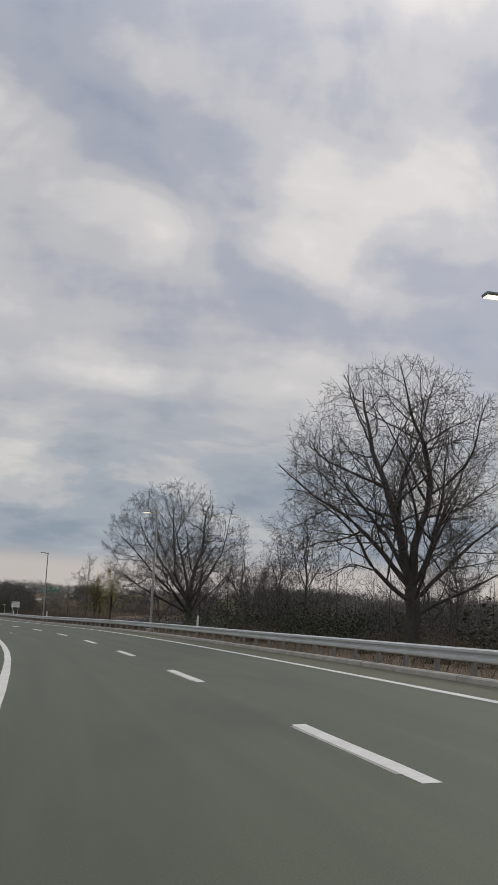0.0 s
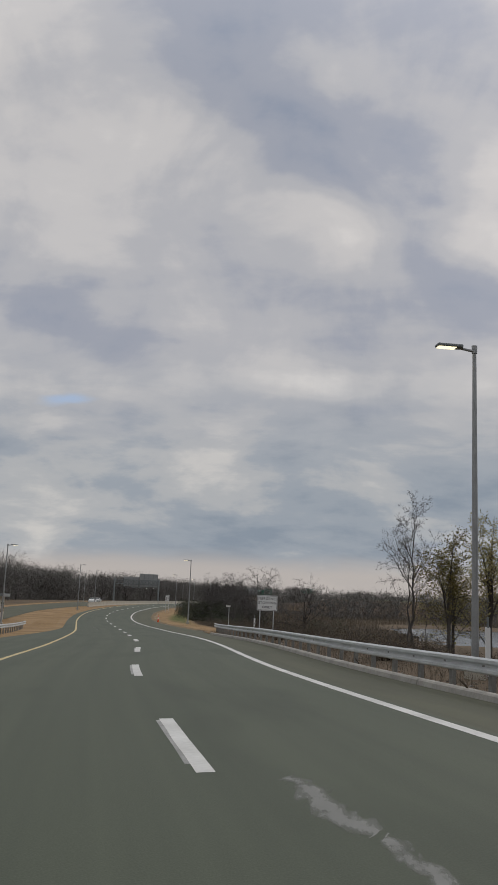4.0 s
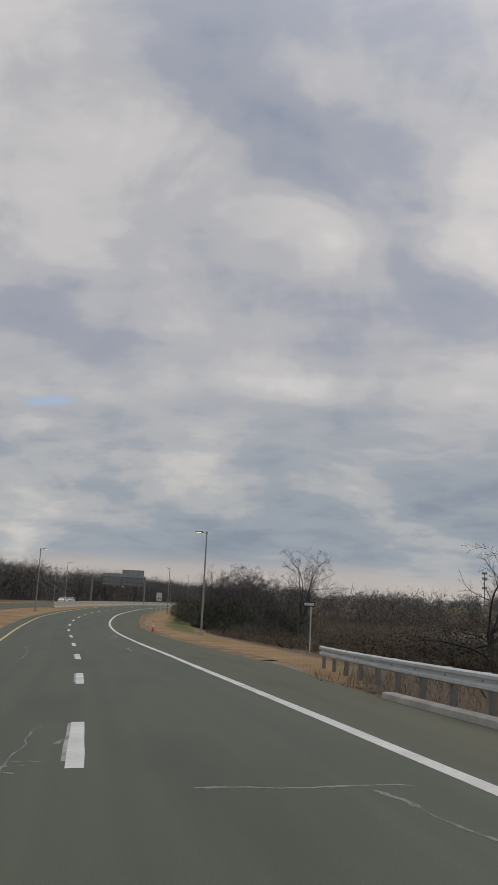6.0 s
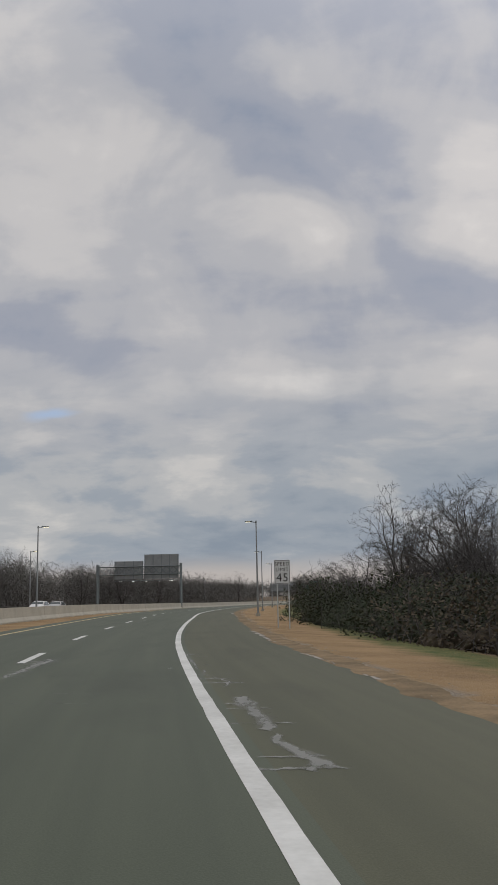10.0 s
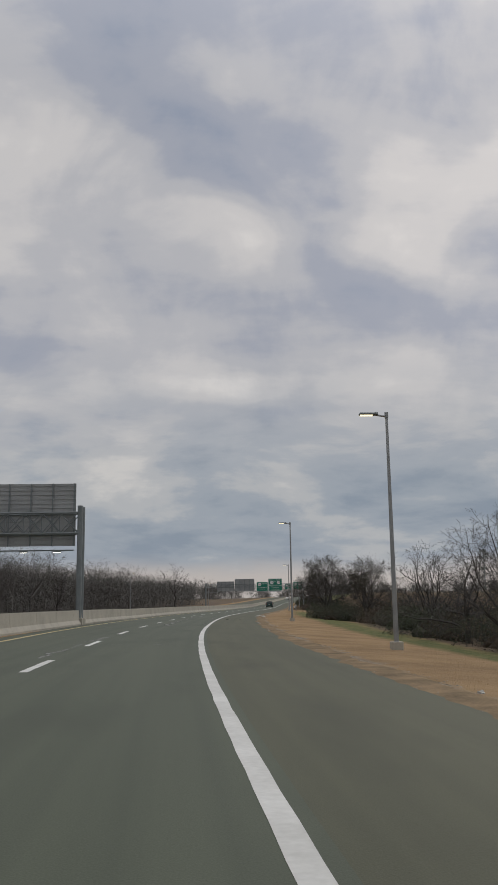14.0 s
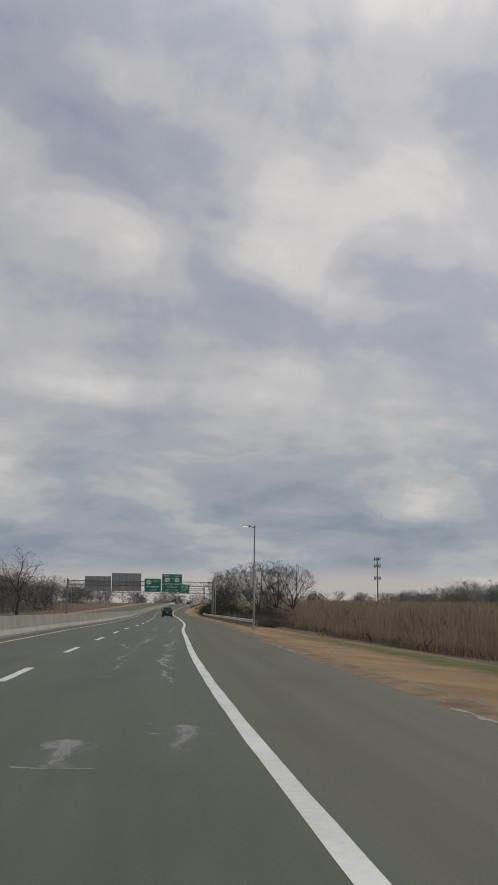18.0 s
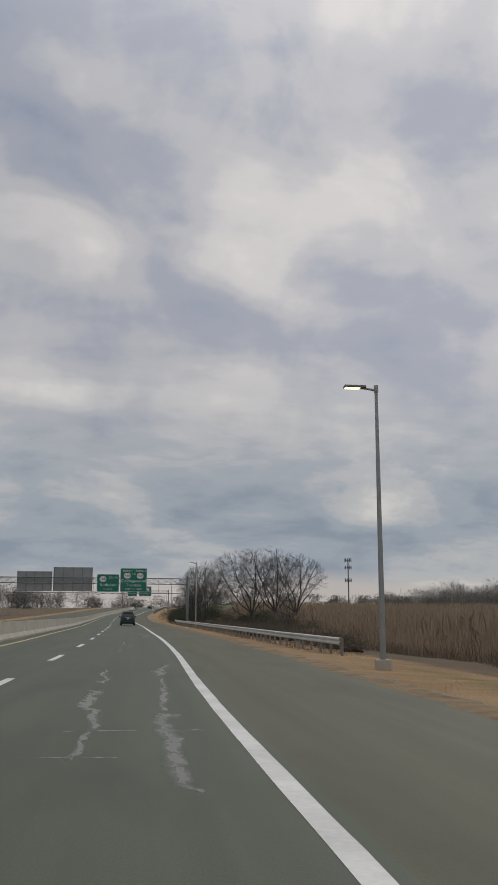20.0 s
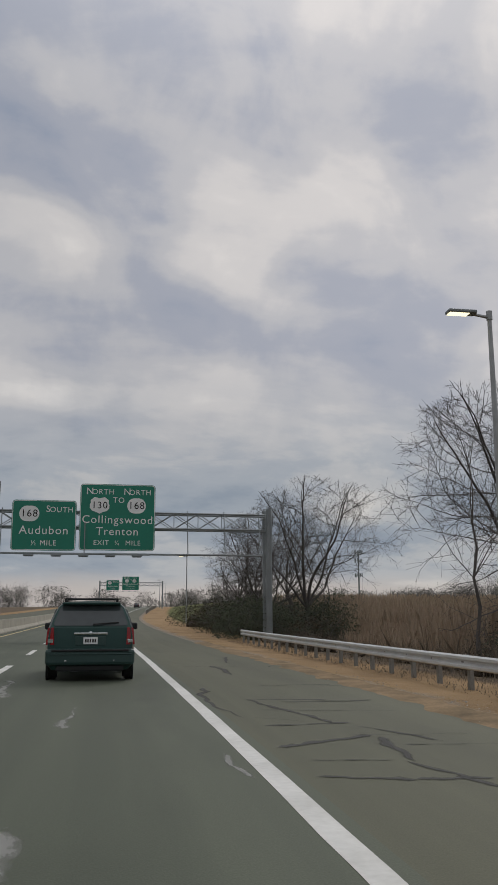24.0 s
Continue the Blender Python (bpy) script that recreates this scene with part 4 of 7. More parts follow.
def gantry_back():
    g = tagged(new("sign_gantry"), "steel gantry carrying ribbed sign backs and small lit lamps", "road sign gantry")
    truss(g, -15.8, 0, 6.4, 7.9, -0.5, 0.5, 1.3, 0.07)
    leg(g, 0.15, -0.45, 0.55, 8.4, 0.20)
    leg(g, -15.9, -0.45, 0.55, 8.4, 0.20)
    ribbed_back(g, -7.0, -0.35, 5.55, 10.2, 0.62)
    ribbed_back(g, -12.8, -7.2, 5.55, 9.0, 0.62)
    sign_lights(g, -13.0, -0.6, 5, 5.3, 1.5, True)
    return g


g2 = gantry_back()
p = at_xy(-77.0, 414.7)
g2.matrix_world = pose(p.x, p.y, p.z + 0.15, 0, 0, heading(414) + 1)


def gantry_far():
    g = tagged(new("sign_gantry"), "far steel gantry with two small green signs over the rising road", "road sign gantry")
    truss(g, -19.5, 0, 6.9, 7.9, -0.4, 0.4, 1.6)
    leg(g, 0, -0.4, 0.4, 8.4, 0.20)
    leg(g, -19.5, -0.4, 0.4, 8.4, 0.20)
    green_signs(g, [(-17.5, -13.5), (-12.6, -7.4)])
    sign_lights(g, -17.0, -7.5, 5, 5.2, -1.0, False)
    return g


g3 = gantry_far()
p = at(893, 6.5)
g3.matrix_world = pose(p.x, p.y, 8.4, 0, 0, heading(893) + 3)


def plate_sign(name, w, h, top, posts, label, category="road sign", mat=None, border=True):
    s = tagged(new(name), label, category)
    bm = bmesh.new()
    round_rect(bm, w, h, 0.06, -0.012, 0.0, 0, top - h / 2)
    pl = part("plate", bm, mat or M_WHITE, s)
    if border:
        bm = bmesh.new()
        rim(bm, w - 0.06, h - 0.06, 0.05, 0.022, -0.015, -0.015, 0, top - h / 2)
        part("border", bm, M_BLACK, pl, "black border line")
    for x in posts:
        bm = bmesh.new()
        box(bm, x, 0.035, top / 2 - 0.2, 0.06, 0.06, top + 0.3, 0.006)
        part("post", bm, M_GALV, s)
    return s, pl


s, pl = plate_sign("speed_limit_sign", 0.92, 1.38, 3.85, (-0.30, 0.36), "white speed limit sign on two thin metal posts in dry grass")
lettering("SPEED", 0.29, M_BLACK, pl, 0, 3.85 - 0.24)
lettering("LIMIT", 0.29, M_BLACK, pl, 0, 3.85 - 0.56)
lettering("45", 0.66, M_BLACK, pl, 0, 3.85 - 1.03)
s.matrix_world = Matrix.Translation(at_xy(-51.7, 296.3)) @ pose(0, 0, 0, 0, 0, heading(296))

s, pl = plate_sign("emergency_sign", 1.35, 0.98, 2.75, (-0.45, 0.45), "white sign with black words on two posts behind the guardrail")
for i, w in enumerate(("EMERGENCY", "STOPPING", "ONLY")):
    lettering(w, 0.235, M_BLACK, pl, 0, 2.75 - 0.22 - i * 0.27)
s.matrix_world = Matrix.Translation(at_xy(-19.1, 154.7)) @ pose(0, 0, 0, 0, 0, heading(150))

s, pl = plate_sign("direction_sign", 0.62, 0.24, 2.55, (0.12,), "small dark sign on a single metal post", mat=M_BLACK, border=False)
bm = bmesh.new()
box(bm, 0.05, -0.014, 2.43, 0.42, 0.004, 0.13)
slab(bm, [(-0.16, -0.016, 2.53), (-0.28, -0.016, 2.43), (-0.16, -0.016, 2.33)], 0.004, (0, 1, 0))
arrow = part("arrow", bm, M_WHITE, pl, "white arrow")
lettering("ONE WAY", 0.095, M_BLACK, arrow, 0.05, 2.43, -0.02)
s.matrix_world = Matrix.Translation(at_xy(-25.8, 190.9)) @ pose(0, 0, 0, 0, 0, heading(190))


def delineator():
    d = tagged(new("marker_post"), "slim white marker post with a dark tip behind the guardrail", "marker post", "white marker posts")
    bm = bmesh.new()
    round_rect(bm, 0.13, 1.5, 0.03, -0.02, 0.02, 0, 0.55)
    b = part("blade", bm, M_WHITE, d)
    bm = bmesh.new()
    box(bm, 0, 0, 1.42, 0.05, 0.05, 0.28, 0.01)
    part("tip", bm, M_STEEL, b)
    return d


dl = place(delineator(), 119, 5.4)
for y, off in ((166, 6.2), (60, 5.2)):
    copy_thing(dl, Matrix.Translation(at(y, off)) @ pose(0, 0, 0, 0, 0, heading(y)))


def traffic_cone():
    M_OR = material("orange_plastic", (0.75, 0.11, 0.03), 0.5, colour2=(0.62, 0.085, 0.03), scale=3, scale2=20)
    c = tagged(new("traffic_cone"), "orange traffic cone with two white bands on the road shoulder", "traffic cone")
    bm = bmesh.new()
    box(bm, 0, 0, 0.02, 0.36, 0.36, 0.04, 0.012)
    part("foot", bm, M_OR, c)
    bm = bmesh.new()
    rod(bm, (0, 0, 0.04), (0, 0, 0.92), 0.145, 0.03, 20)
    body = part("cone", bm, M_OR, c, smooth=False)
    for z0, z1 in ((0.42, 0.56), (0.64, 0.74)):
        bm = bmesh.new()
        r = lambda z: 0.145 - 0.115 * (z - 0.04) / 0.88 + 0.003
        rod(bm, (0, 0, z0), (0, 0, z1), r(z0), r(z1), 20)
        part("band", bm, M_WHITE, body)
    return c


place(traffic_cone(), 222.1, 3.3)


def cell_tower():
    t = tagged(new("cell_tower"), "distant slim mast with antenna panels over the trees", "mast")
    bm = bmesh.new()
    rod(bm, (0, 0, -4), (0, 0, 60), 0.9, 0.5, 10)
    part("pole", bm, M_STEEL, t)
    for z in (40, 52, 59):
        bm = bmesh.new()
        rod(bm, (0, 0, z - 0.15), (0, 0, z + 0.15), 3.0, sides=18)
        ring_part = part("antenna_ring", bm, M_STEEL, t)
        for i in range(9):
            a = 2 * math.pi * i / 9
            bm = bmesh.new()
            box(bm, 3.0 * math.cos(a), 3.0 * math.sin(a), z, 0.6, 0.6, 3.2)
            part("antenna", bm, M_STEEL, ring_part)
    return t


cell_tower().matrix_world = pose(193, 1325, 3.5)


def lattice_mast():
    t = tagged(new("lattice_mast"), "slim grey lattice mast beside the toll building", "mast")
    for i in range(3):
        a = 2 * math.pi * i / 3
        bm = bmesh.new()
        rod(bm, (0.42 * math.cos(a), 0.42 * math.sin(a), -1), (0.28 * math.cos(a), 0.28 * math.sin(a), 14.5), 0.035, sides=6)
        part("chord", bm, M_STEEL, t)
        for k in range(18):
            b = a + 2 * math.pi / 3 * (1 if k % 2 else -1)
            bm = bmesh.new()
            z = k * 0.8
            rod(bm, (0.40 * math.cos(a), 0.40 * math.sin(a), z), (0.38 * math.cos(b), 0.38 * math.sin(b), z + 0.8), 0.014, sides=5)
            part("brace", bm, M_STEEL, t)
    return t


place(lattice_mast(), 203, -20.5)


def toll_building():
    M_WALL = material("painted_block", (0.42, 0.40, 0.34), 0.9, colour2=(0.34, 0.32, 0.28), scale=0.8, scale2=10)
    M_GLASS = material("dark_glass", (0.03, 0.035, 0.04), 0.08)
    t = tagged(new("toll_building"), "small flat-roofed toll building with pale walls and dark windows", "building")
    bm = bmesh.new()
    box(bm, 0, 0, 1.3, 6.0, 9.0, 3.4, 0.02)
    part("wall", bm, M_WALL, t)
    bm = bmesh.new()
    box(bm, 0, 0, 3.18, 7.2, 10.2, 0.38, 0.03)
    part("roof", bm, M_STEEL, t)
    for x in (-1.9, 0, 1.9):
        bm = bmesh.new()
        box(bm, x, -4.51, 1.65, 1.1, 0.06, 1.2)
        w = part("window", bm, M_GLASS, t)
        bm = bmesh.new()
        box(bm, x, -4.54, 1.0, 1.3, 0.12, 0.08)
        part("sill", bm, M_WALL, w)
    for y in (-3, 0, 3):
        bm = bmesh.new()
        box(bm, 3.01, y, 1.65, 0.06, 1.3, 1.2)
        part("window", bm, M_GLASS, t)
    bm = bmesh.new()
    box(bm, 2.1, -4.52, 2.5, 0.9, 0.04, 0.7, 0.01)
    part("notice_board", bm, M_WHITE, t)
    return t


place(toll_building(), 212, -20.5)


# ---- plants ----
def tube_mesh(lines):
    """Tapered tubes along polylines: (points, radii, sides)."""
    vs, fs = [], []
    for pts, rad, k in lines:
        base = len(vs)
        n = len(pts)
        for i, (p, r) in enumerate(zip(pts, rad)):
            d = (pts[min(i + 1, n - 1)] - pts[max(i - 1, 0)]).normalized()
            a = d.orthogonal().normalized()
            b = d.cross(a)
            for j in range(k):
                t = 2 * math.pi * j / k
                vs.append(p + a * (r * math.cos(t)) + b * (r * math.sin(t)))
        for i in range(n - 1):
            for j in range(k):
                j2 = (j + 1) % k
                fs.append((base + i * k + j, base + i * k + j2, base + (i + 1) * k + j2, base + (i + 1) * k + j))
    return vs, [], fs


def colonise(seed, starts, goals, step, near, kill, rise=0.12, wander=0.10, rounds=120):
    """Branches that grow towards free points of the crown; gives places and parents."""
    g = np.random.default_rng(seed)
    pos = [np.array(p, float) for p, _ in starts]
    par = [q for _, q in starts]
    goals = np.array(goals, float)
    P = np.array(pos)
    dist = np.full(len(goals), 1e9)
    best = np.zeros(len(goals), int)

    def look_at(first):
        new_p = np.array(pos[first:])
        for c in range(0, len(goals), 4000):
            d = np.linalg.norm(goals[c:c + 4000, None, :] - new_p[None], axis=2)
            i = d.argmin(1)
            m = d[np.arange(len(i)), i]
            hit = m < dist[c:c + 4000]
            dist[c:c + 4000][hit] = m[hit]
            best[c:c + 4000][hit] = i[hit] + first

    look_at(0)
    kids = {}
    for _ in range(rounds):
        on = (dist < near) & (dist > kill)
        if not on.any():
            break
        P = np.array(pos)
        ids = best[on]
        d = goals[on] - P[ids]
        d /= np.linalg.norm(d, axis=1, keepdims=True)
        acc = np.zeros_like(P)
        np.add.at(acc, ids, d)
        first = len(pos)
        for i in np.unique(ids):
            if kids.get(i, 0) >= 3:
                dist[(best == i) & (dist > kill)] = 0
                continue
            v = acc[i] / (np.linalg.norm(acc[i]) + 1e-6)
            if par[i] >= 0:
                back = P[i] - P[par[i]]
                v = v + 0.30 * back / (np.linalg.norm(back) + 1e-6)
            v = v + g.normal(0, wander, 3) + np.array([0, 0, rise])
            pos.append(P[i] + v / np.linalg.norm(v) * step)
            par.append(int(i))
            kids[i] = kids.get(i, 0) + 1
        if len(pos) == first:
            break
        look_at(first)
        keep = dist > kill
        goals, dist, best = goals[keep], dist[keep], best[keep]
        if not len(goals):
            break
    return np.array(pos), par


def skeleton_lines(seed, pos, par, thick, thin, twig, per_tip, per_node=0.0, spray=0.5):
    """Radii by the pipe rule, chains from fork to fork, and the fine twigs on the thin ends."""
    g = random.Random(seed)
    n = len(pos)
    kids = [[] for _ in range(n)]
    for i, p in enumerate(par):
        if p >= 0:
            kids[p].append(i)
    tips = sum(1 for k in kids if not k)
    power = math.log(max(tips, 3)) / math.log(thick / thin)
    w = np.zeros(n)
    for i in range(n - 1, -1, -1):
        w[i] += thin ** power if not kids[i] else 0
        if par[i] >= 0:
            w[par[i]] += w[i]
    rad = w ** (1 / power)
    chains, todo = [], [i for i, p in enumerate(par) if p < 0]
    while todo:
        i = todo.pop()
        line = [par[i], i] if par[i] >= 0 else [i]
        while kids[i]:
            ks = sorted(kids[i], key=lambda c: -w[c])
            todo += ks[1:]
            i = ks[0]
            line.append(i)
        if len(line) > 1:
            chains.append(line)
    lines, ends = [], []
    for line in chains:
        keep = line if rad[line[1]] > 0.03 else line[::2] + ([line[-1]] if len(line) % 2 == 0 else [])
        pts = [Vector(pos[i]) for i in keep]
        rr = [rad[i] for i in keep]
        rr[0] = min(rr[0], rr[1] * 1.25)
        rr[-1] = thin * 0.6
        lines.append((rr[1], pts, rr))
    fine = []
    for i in range(n):
        k = per_tip if not kids[i] else (1 if rad[i] < thin * 2.6 and g.random() < per_node else 0)
        if par[i] < 0:
            continue
        back = (Vector(pos[i]) - Vector(pos[par[i]])).normalized()
        for _ in range(k):
            d = (back + Vector((g.gauss(0, spray), g.gauss(0, spray), g.gauss(0.12, spray)))).normalized()
            ln = twig * g.uniform(0.45, 1.2)
            p = Vector(pos[i])
            q = p + d * ln * 0.5
            d = (d + Vector((g.gauss(0, 0.2), g.gauss(0, 0.2), g.gauss(0.2, 0.2)))).normalized()
            fine.append(([p, q, q + d * ln * 0.5], [thin * 0.8, thin * 0.62, thin * 0.4], 3))
            ends.append(q + d * ln * 0.5)
    return lines, fine, ends


def limb(g, out, p, d, length, r, level, deep, kids, ratio, wander, lift, droop, thin, env=None):
    """One limb with its forks: it winds, bends by lift, and bears shorter limbs on all sides."""
    n = whole = max(3, int(length / (0.55, 0.45, 0.32, 0.26, 0.3)[level]))
    pts, rad, ways = [p], [r], [d]
    for i in range(n):
        t = (i + 1) / n
        d = (d + Vector((g.gauss(0, wander), g.gauss(0, wander), g.gauss(0, wander * 0.8) + (lift if level < 2 else lift * 0.2 - droop * (level > 2))))).normalized()
        p = p + d * (length / n)
        if env and i and ((p.x - env[0]) / env[2]) ** 2 + (p.y / env[2]) ** 2 + ((p.z - env[1]) / env[3]) ** 2 > g.uniform(0.9, 1.12):
            n = i
            break
        pts.append(p), rad.append(max(thin * 0.5, r * (1 - t) + thin * 0.5)), ways.append(d)
    out.append((level, pts, rad))
    rad[-1] = thin * 0.5
    if level >= deep:
        return
    k = kids[level]
    k = max(2, round(k * min(1.25, 0.45 + 0.55 * length / (3.2, 3.2, 1.5, 0.8)[level])))
    k = max(2, round(k * n / whole))
    turn = g.uniform(0, 360)
    for j in range(k):
        t = 0.24 + 0.76 * (j + g.uniform(0.1, 0.9)) / k
        i = min(n, int(t * n))
        turn += 137.5 + g.gauss(0, 25)
        w = ways[i]
        side = w.orthogonal().normalized()
        side.rotate(Matrix.Rotation(radians(turn), 3, w))
        a = radians(max(20, g.gauss(60 - 18 * t, 11)))
        sub_len = length * ratio[level] * (1.15 - 0.55 * t) * g.uniform(0.7, 1.3)
        limb(g, out, pts[i], (w * math.cos(a) + side * math.sin(a)).normalized(), sub_len, max(thin * 0.8, min(rad[i] * 0.52, r * 0.36)), level + 1, deep, kids, ratio, wander * 1.4, lift, droop, thin, env)


def ring(seed, n, start, rise, length, bend=0.0):
    """Limbs all round: (start on the trunk, azimuth, elevation, length)."""
    g = random.Random(seed)
    return [(g.uniform(*start), 360 * (i + g.uniform(-0.3, 0.3)) / n, g.uniform(*rise), g.uniform(*length), bend) for i in range(n)]


def tree(seed, height, radius, label, limbs, clear=0.25, lean=(0, 0), deep=4, kids=(8, 9, 8, 6), ratio=(0.56, 0.50, 0.42, 0.42), wander=0.085, lift=0.02, droop=0.0, thin=0.009, leaves=None, clumps=0, fine=False, env=None):
    """A bare tree: trunk and limbs as one part, the fine crown as another. limbs: start up the trunk, azimuth, elevation, length as a share of the height, bend."""
    g = random.Random(seed)
    out, top = [], height * clear
    n = max(4, int(top / 0.7))
    col = [Vector((lean[0] * (i / n) ** 1.3 * top + g.gauss(0, 0.03) * min(i, 3), lean[1] * i / n * top + g.gauss(0, 0.03) * min(i, 3), -0.6 + (top + 0.6) * i / n)) for i in range(n + 1)]
    end = 0.80 if clear < 0.5 else 0.12
    girth = [radius * (1.35 if i == 0 else 1.12 if i == 1 else 1 - (1 - end) * (i / n) ** 0.9) for i in range(n + 1)]
    if clear > 0.02:
        out.append((0, col, girth))
    for start, az, el, ln, bend in limbs:
        i = min(n, max(1, round(start * n)))
        d = Vector((math.cos(radians(az)) * math.cos(radians(el)), math.sin(radians(az)) * math.cos(radians(el)), math.sin(radians(el))))
        r = min(girth[i] * 0.75, radius * (0.56 if el > 70 else 0.38) * (ln / 0.6) ** 0.8)
        p = col[i] if clear > 0.02 else Vector((g.uniform(-0.5, 0.5), g.uniform(-0.5, 0.5), -0.5))
        limb(g, out, p - d * min(0.25, r), d, ln * height * (1.25 if env else 1.0), r, 1, deep, kids, ratio, wander, lift + bend, droop, thin, env)
    t = tagged(new("tree"), label, "tree", "bare trees beside the road")
    part("trunk", tube_mesh([(p, r, 10 if lv == 0 else 7 if lv == 1 else 4) for lv, p, r in out if lv < 2 or (lv == 2 and r[0] > 0.05)]), M_BARK, t, smooth=True)
    few = lambda q, lv: q if lv < 3 or fine else q[::2] + q[-1:] if lv == 3 else [q[0], q[-1]]
    part("crown", tube_mesh([(few(p, lv), few(r, lv), 3) for lv, p, r in out if lv > 2 or (lv == 2 and r[0] <= 0.05)]), M_TWIG, t)
    if leaves:
        g = random.Random(seed + 5)
        mids = [q for lv, p, r in out if lv in (2, 3) for q in p[1::2]]
        if clumps:
            heads = []
            for c in (g.choice([q for q in mids if q.z > height * 0.3]) for _ in range(clumps)):
                heads += [q for q in mids if (q - c).length < 1.9]
            spots = [q + Vector((g.gauss(0, 0.30), g.gauss(0, 0.30), g.gauss(0.0, 0.30))) for q in (g.choice(heads) for _ in range(leaves[0]))]
        else:
            spots = [g.choice(mids) + Vector((g.gauss(0, 0.12), g.gauss(0, 0.12), g.gauss(0, 0.12))) for _ in range(leaves[0])]
        if clumps:
            part("hanging_vines", tube_mesh([((q, q + Vector((g.gauss(0, 0.24), g.gauss(0, 0.24), g.gauss(-0.15, 0.22)))), (0.008, 0.004), 3) for q in spots]), leaves[1], t)
        else:
            part("foliage", leaf_mesh(g, spots, 0.035, 0.075), leaves[1], t)
    return t


def leaf_mesh(rnd, places, lo, hi):
    vs, fs = [], []
    for p in places:
        s = rnd.uniform(lo, hi)
        a = Vector((rnd.gauss(0, 1), rnd.gauss(0, 1), rnd.gauss(0, 0.7))).normalized() * s
        b = a.orthogonal().normalized() * s * 0.6
        n = len(vs)
        vs += [p - a, p + b * 0.9, p + a, p - b]
        fs.append((n, n + 1, n + 2, n + 3))
    return vs, [], fs


def bush(seed, w, d, h, label, leaf=0, leaf_mat=None, stems=9, core=None, goals=420, twig=0.5, mat=None, body=1.0):
    """A thicket: arching stems with fine twigs round dark blobs that stand in for inner shade, uneven in outline."""
    g = random.Random(seed)
    humps = [(g.uniform(-w / 2, w / 2) * 0.75, g.uniform(-d / 2, d / 2) * 0.7, g.uniform(0.55, 1.0)) for _ in range(8)]

    def spot(fill, k=1.0):
        while True:
            x, y = g.uniform(-w / 2, w / 2), g.uniform(-d / 2, d / 2)
            top = max(q * (1 - ((x - hx) / (w * 0.32)) ** 2 - ((y - hy) / (d * 0.45)) ** 2) for hx, hy, q in humps)
            if top > 0.05:
                return Vector((x, y, h * k * top * g.random() ** fill))

    starts = []
    for s in range(stems):
        x, y = g.uniform(-w / 2, w / 2) * 0.8, g.uniform(-d / 2, d / 2) * 0.8
        starts.append(((x, y, -0.3), -1))
        starts.append(((x, y, 0.15), len(starts) - 1))
    pos, par = colonise(seed, starts, [spot(0.55) for _ in range(goals)], 0.30, 4.0, 0.42, 0.05, 0.2, 60)
    lines, fine, ends = skeleton_lines(seed, pos, par, 0.05, 0.007, twig, 1, 0.15, 0.6)
    b = tagged(new("bush"), label, "bush", "thickets beside the road")
    tagged(part("branchwork", tube_mesh([(p, r, 3) for _, p, r in lines] + fine), mat or M_TWIG, b), kind="stuff")
    # the thicket's inside: solid blobs, their dark colour stands for the shade in there
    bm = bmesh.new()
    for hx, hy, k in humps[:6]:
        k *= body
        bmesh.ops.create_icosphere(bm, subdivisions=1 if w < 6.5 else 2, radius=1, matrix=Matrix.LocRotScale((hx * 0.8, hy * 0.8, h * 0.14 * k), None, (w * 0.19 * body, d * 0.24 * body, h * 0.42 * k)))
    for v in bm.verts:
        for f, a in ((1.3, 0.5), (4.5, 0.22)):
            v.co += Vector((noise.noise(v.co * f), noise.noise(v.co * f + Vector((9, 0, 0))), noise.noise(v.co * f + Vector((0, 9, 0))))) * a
    tagged(part("heart", bm, core or M_SHADECORE, b, smooth=True), kind="stuff")
    if leaf:
        tagged(part("foliage", leaf_mesh(g, [spot(0.45 if q % 3 else 1.4, 0.86) for q in range(leaf)], 0.035, 0.09), leaf_mat or M_LEAF, b), kind="stuff")
    return b


def put(ob, y, off, turn=0.0, scale=1.0, up=0.0):
    p = at(y, off, up)
    ob.matrix_world = Matrix.Translation(p) @ pose(0, 0, 0, 0, 0, turn) @ Matrix.Diagonal((scale, scale, scale, 1))
    return ob


def put_xy(ob, x, y, turn=0.0):
    p = at_xy(x, y)
    ob.matrix_world = pose(p.x, p.y, p.z, 0, 0, turn)
    return ob


def again(ob, y, off, turn=0.0, scale=1.0, up=0.0):
    keep = ob.scale.copy()
    ob.scale = (scale, scale, scale)
    c = copy_thing(ob, Matrix.Translation(at(y, off, up)) @ pose(0, 0, 0, 0, 0, turn))
    ob.scale = keep
    return c


# the inner shade of the thickets is put into these dark colours
M_SHADECORE = material("thicket_shade_core", (0.062, 0.066, 0.042), 0.95, colour2=(0.030, 0.032, 0.022), scale=2.5, scale2=14, bump=0.8, spread=0.25, spec=0.1)
M_DRYSHADECORE = material("dry_thicket_shade_core", (0.085, 0.068, 0.048), 0.95, colour2=(0.028, 0.023, 0.017), scale=2.5, scale2=14, bump=0.8, spread=0.25, spec=0.1)

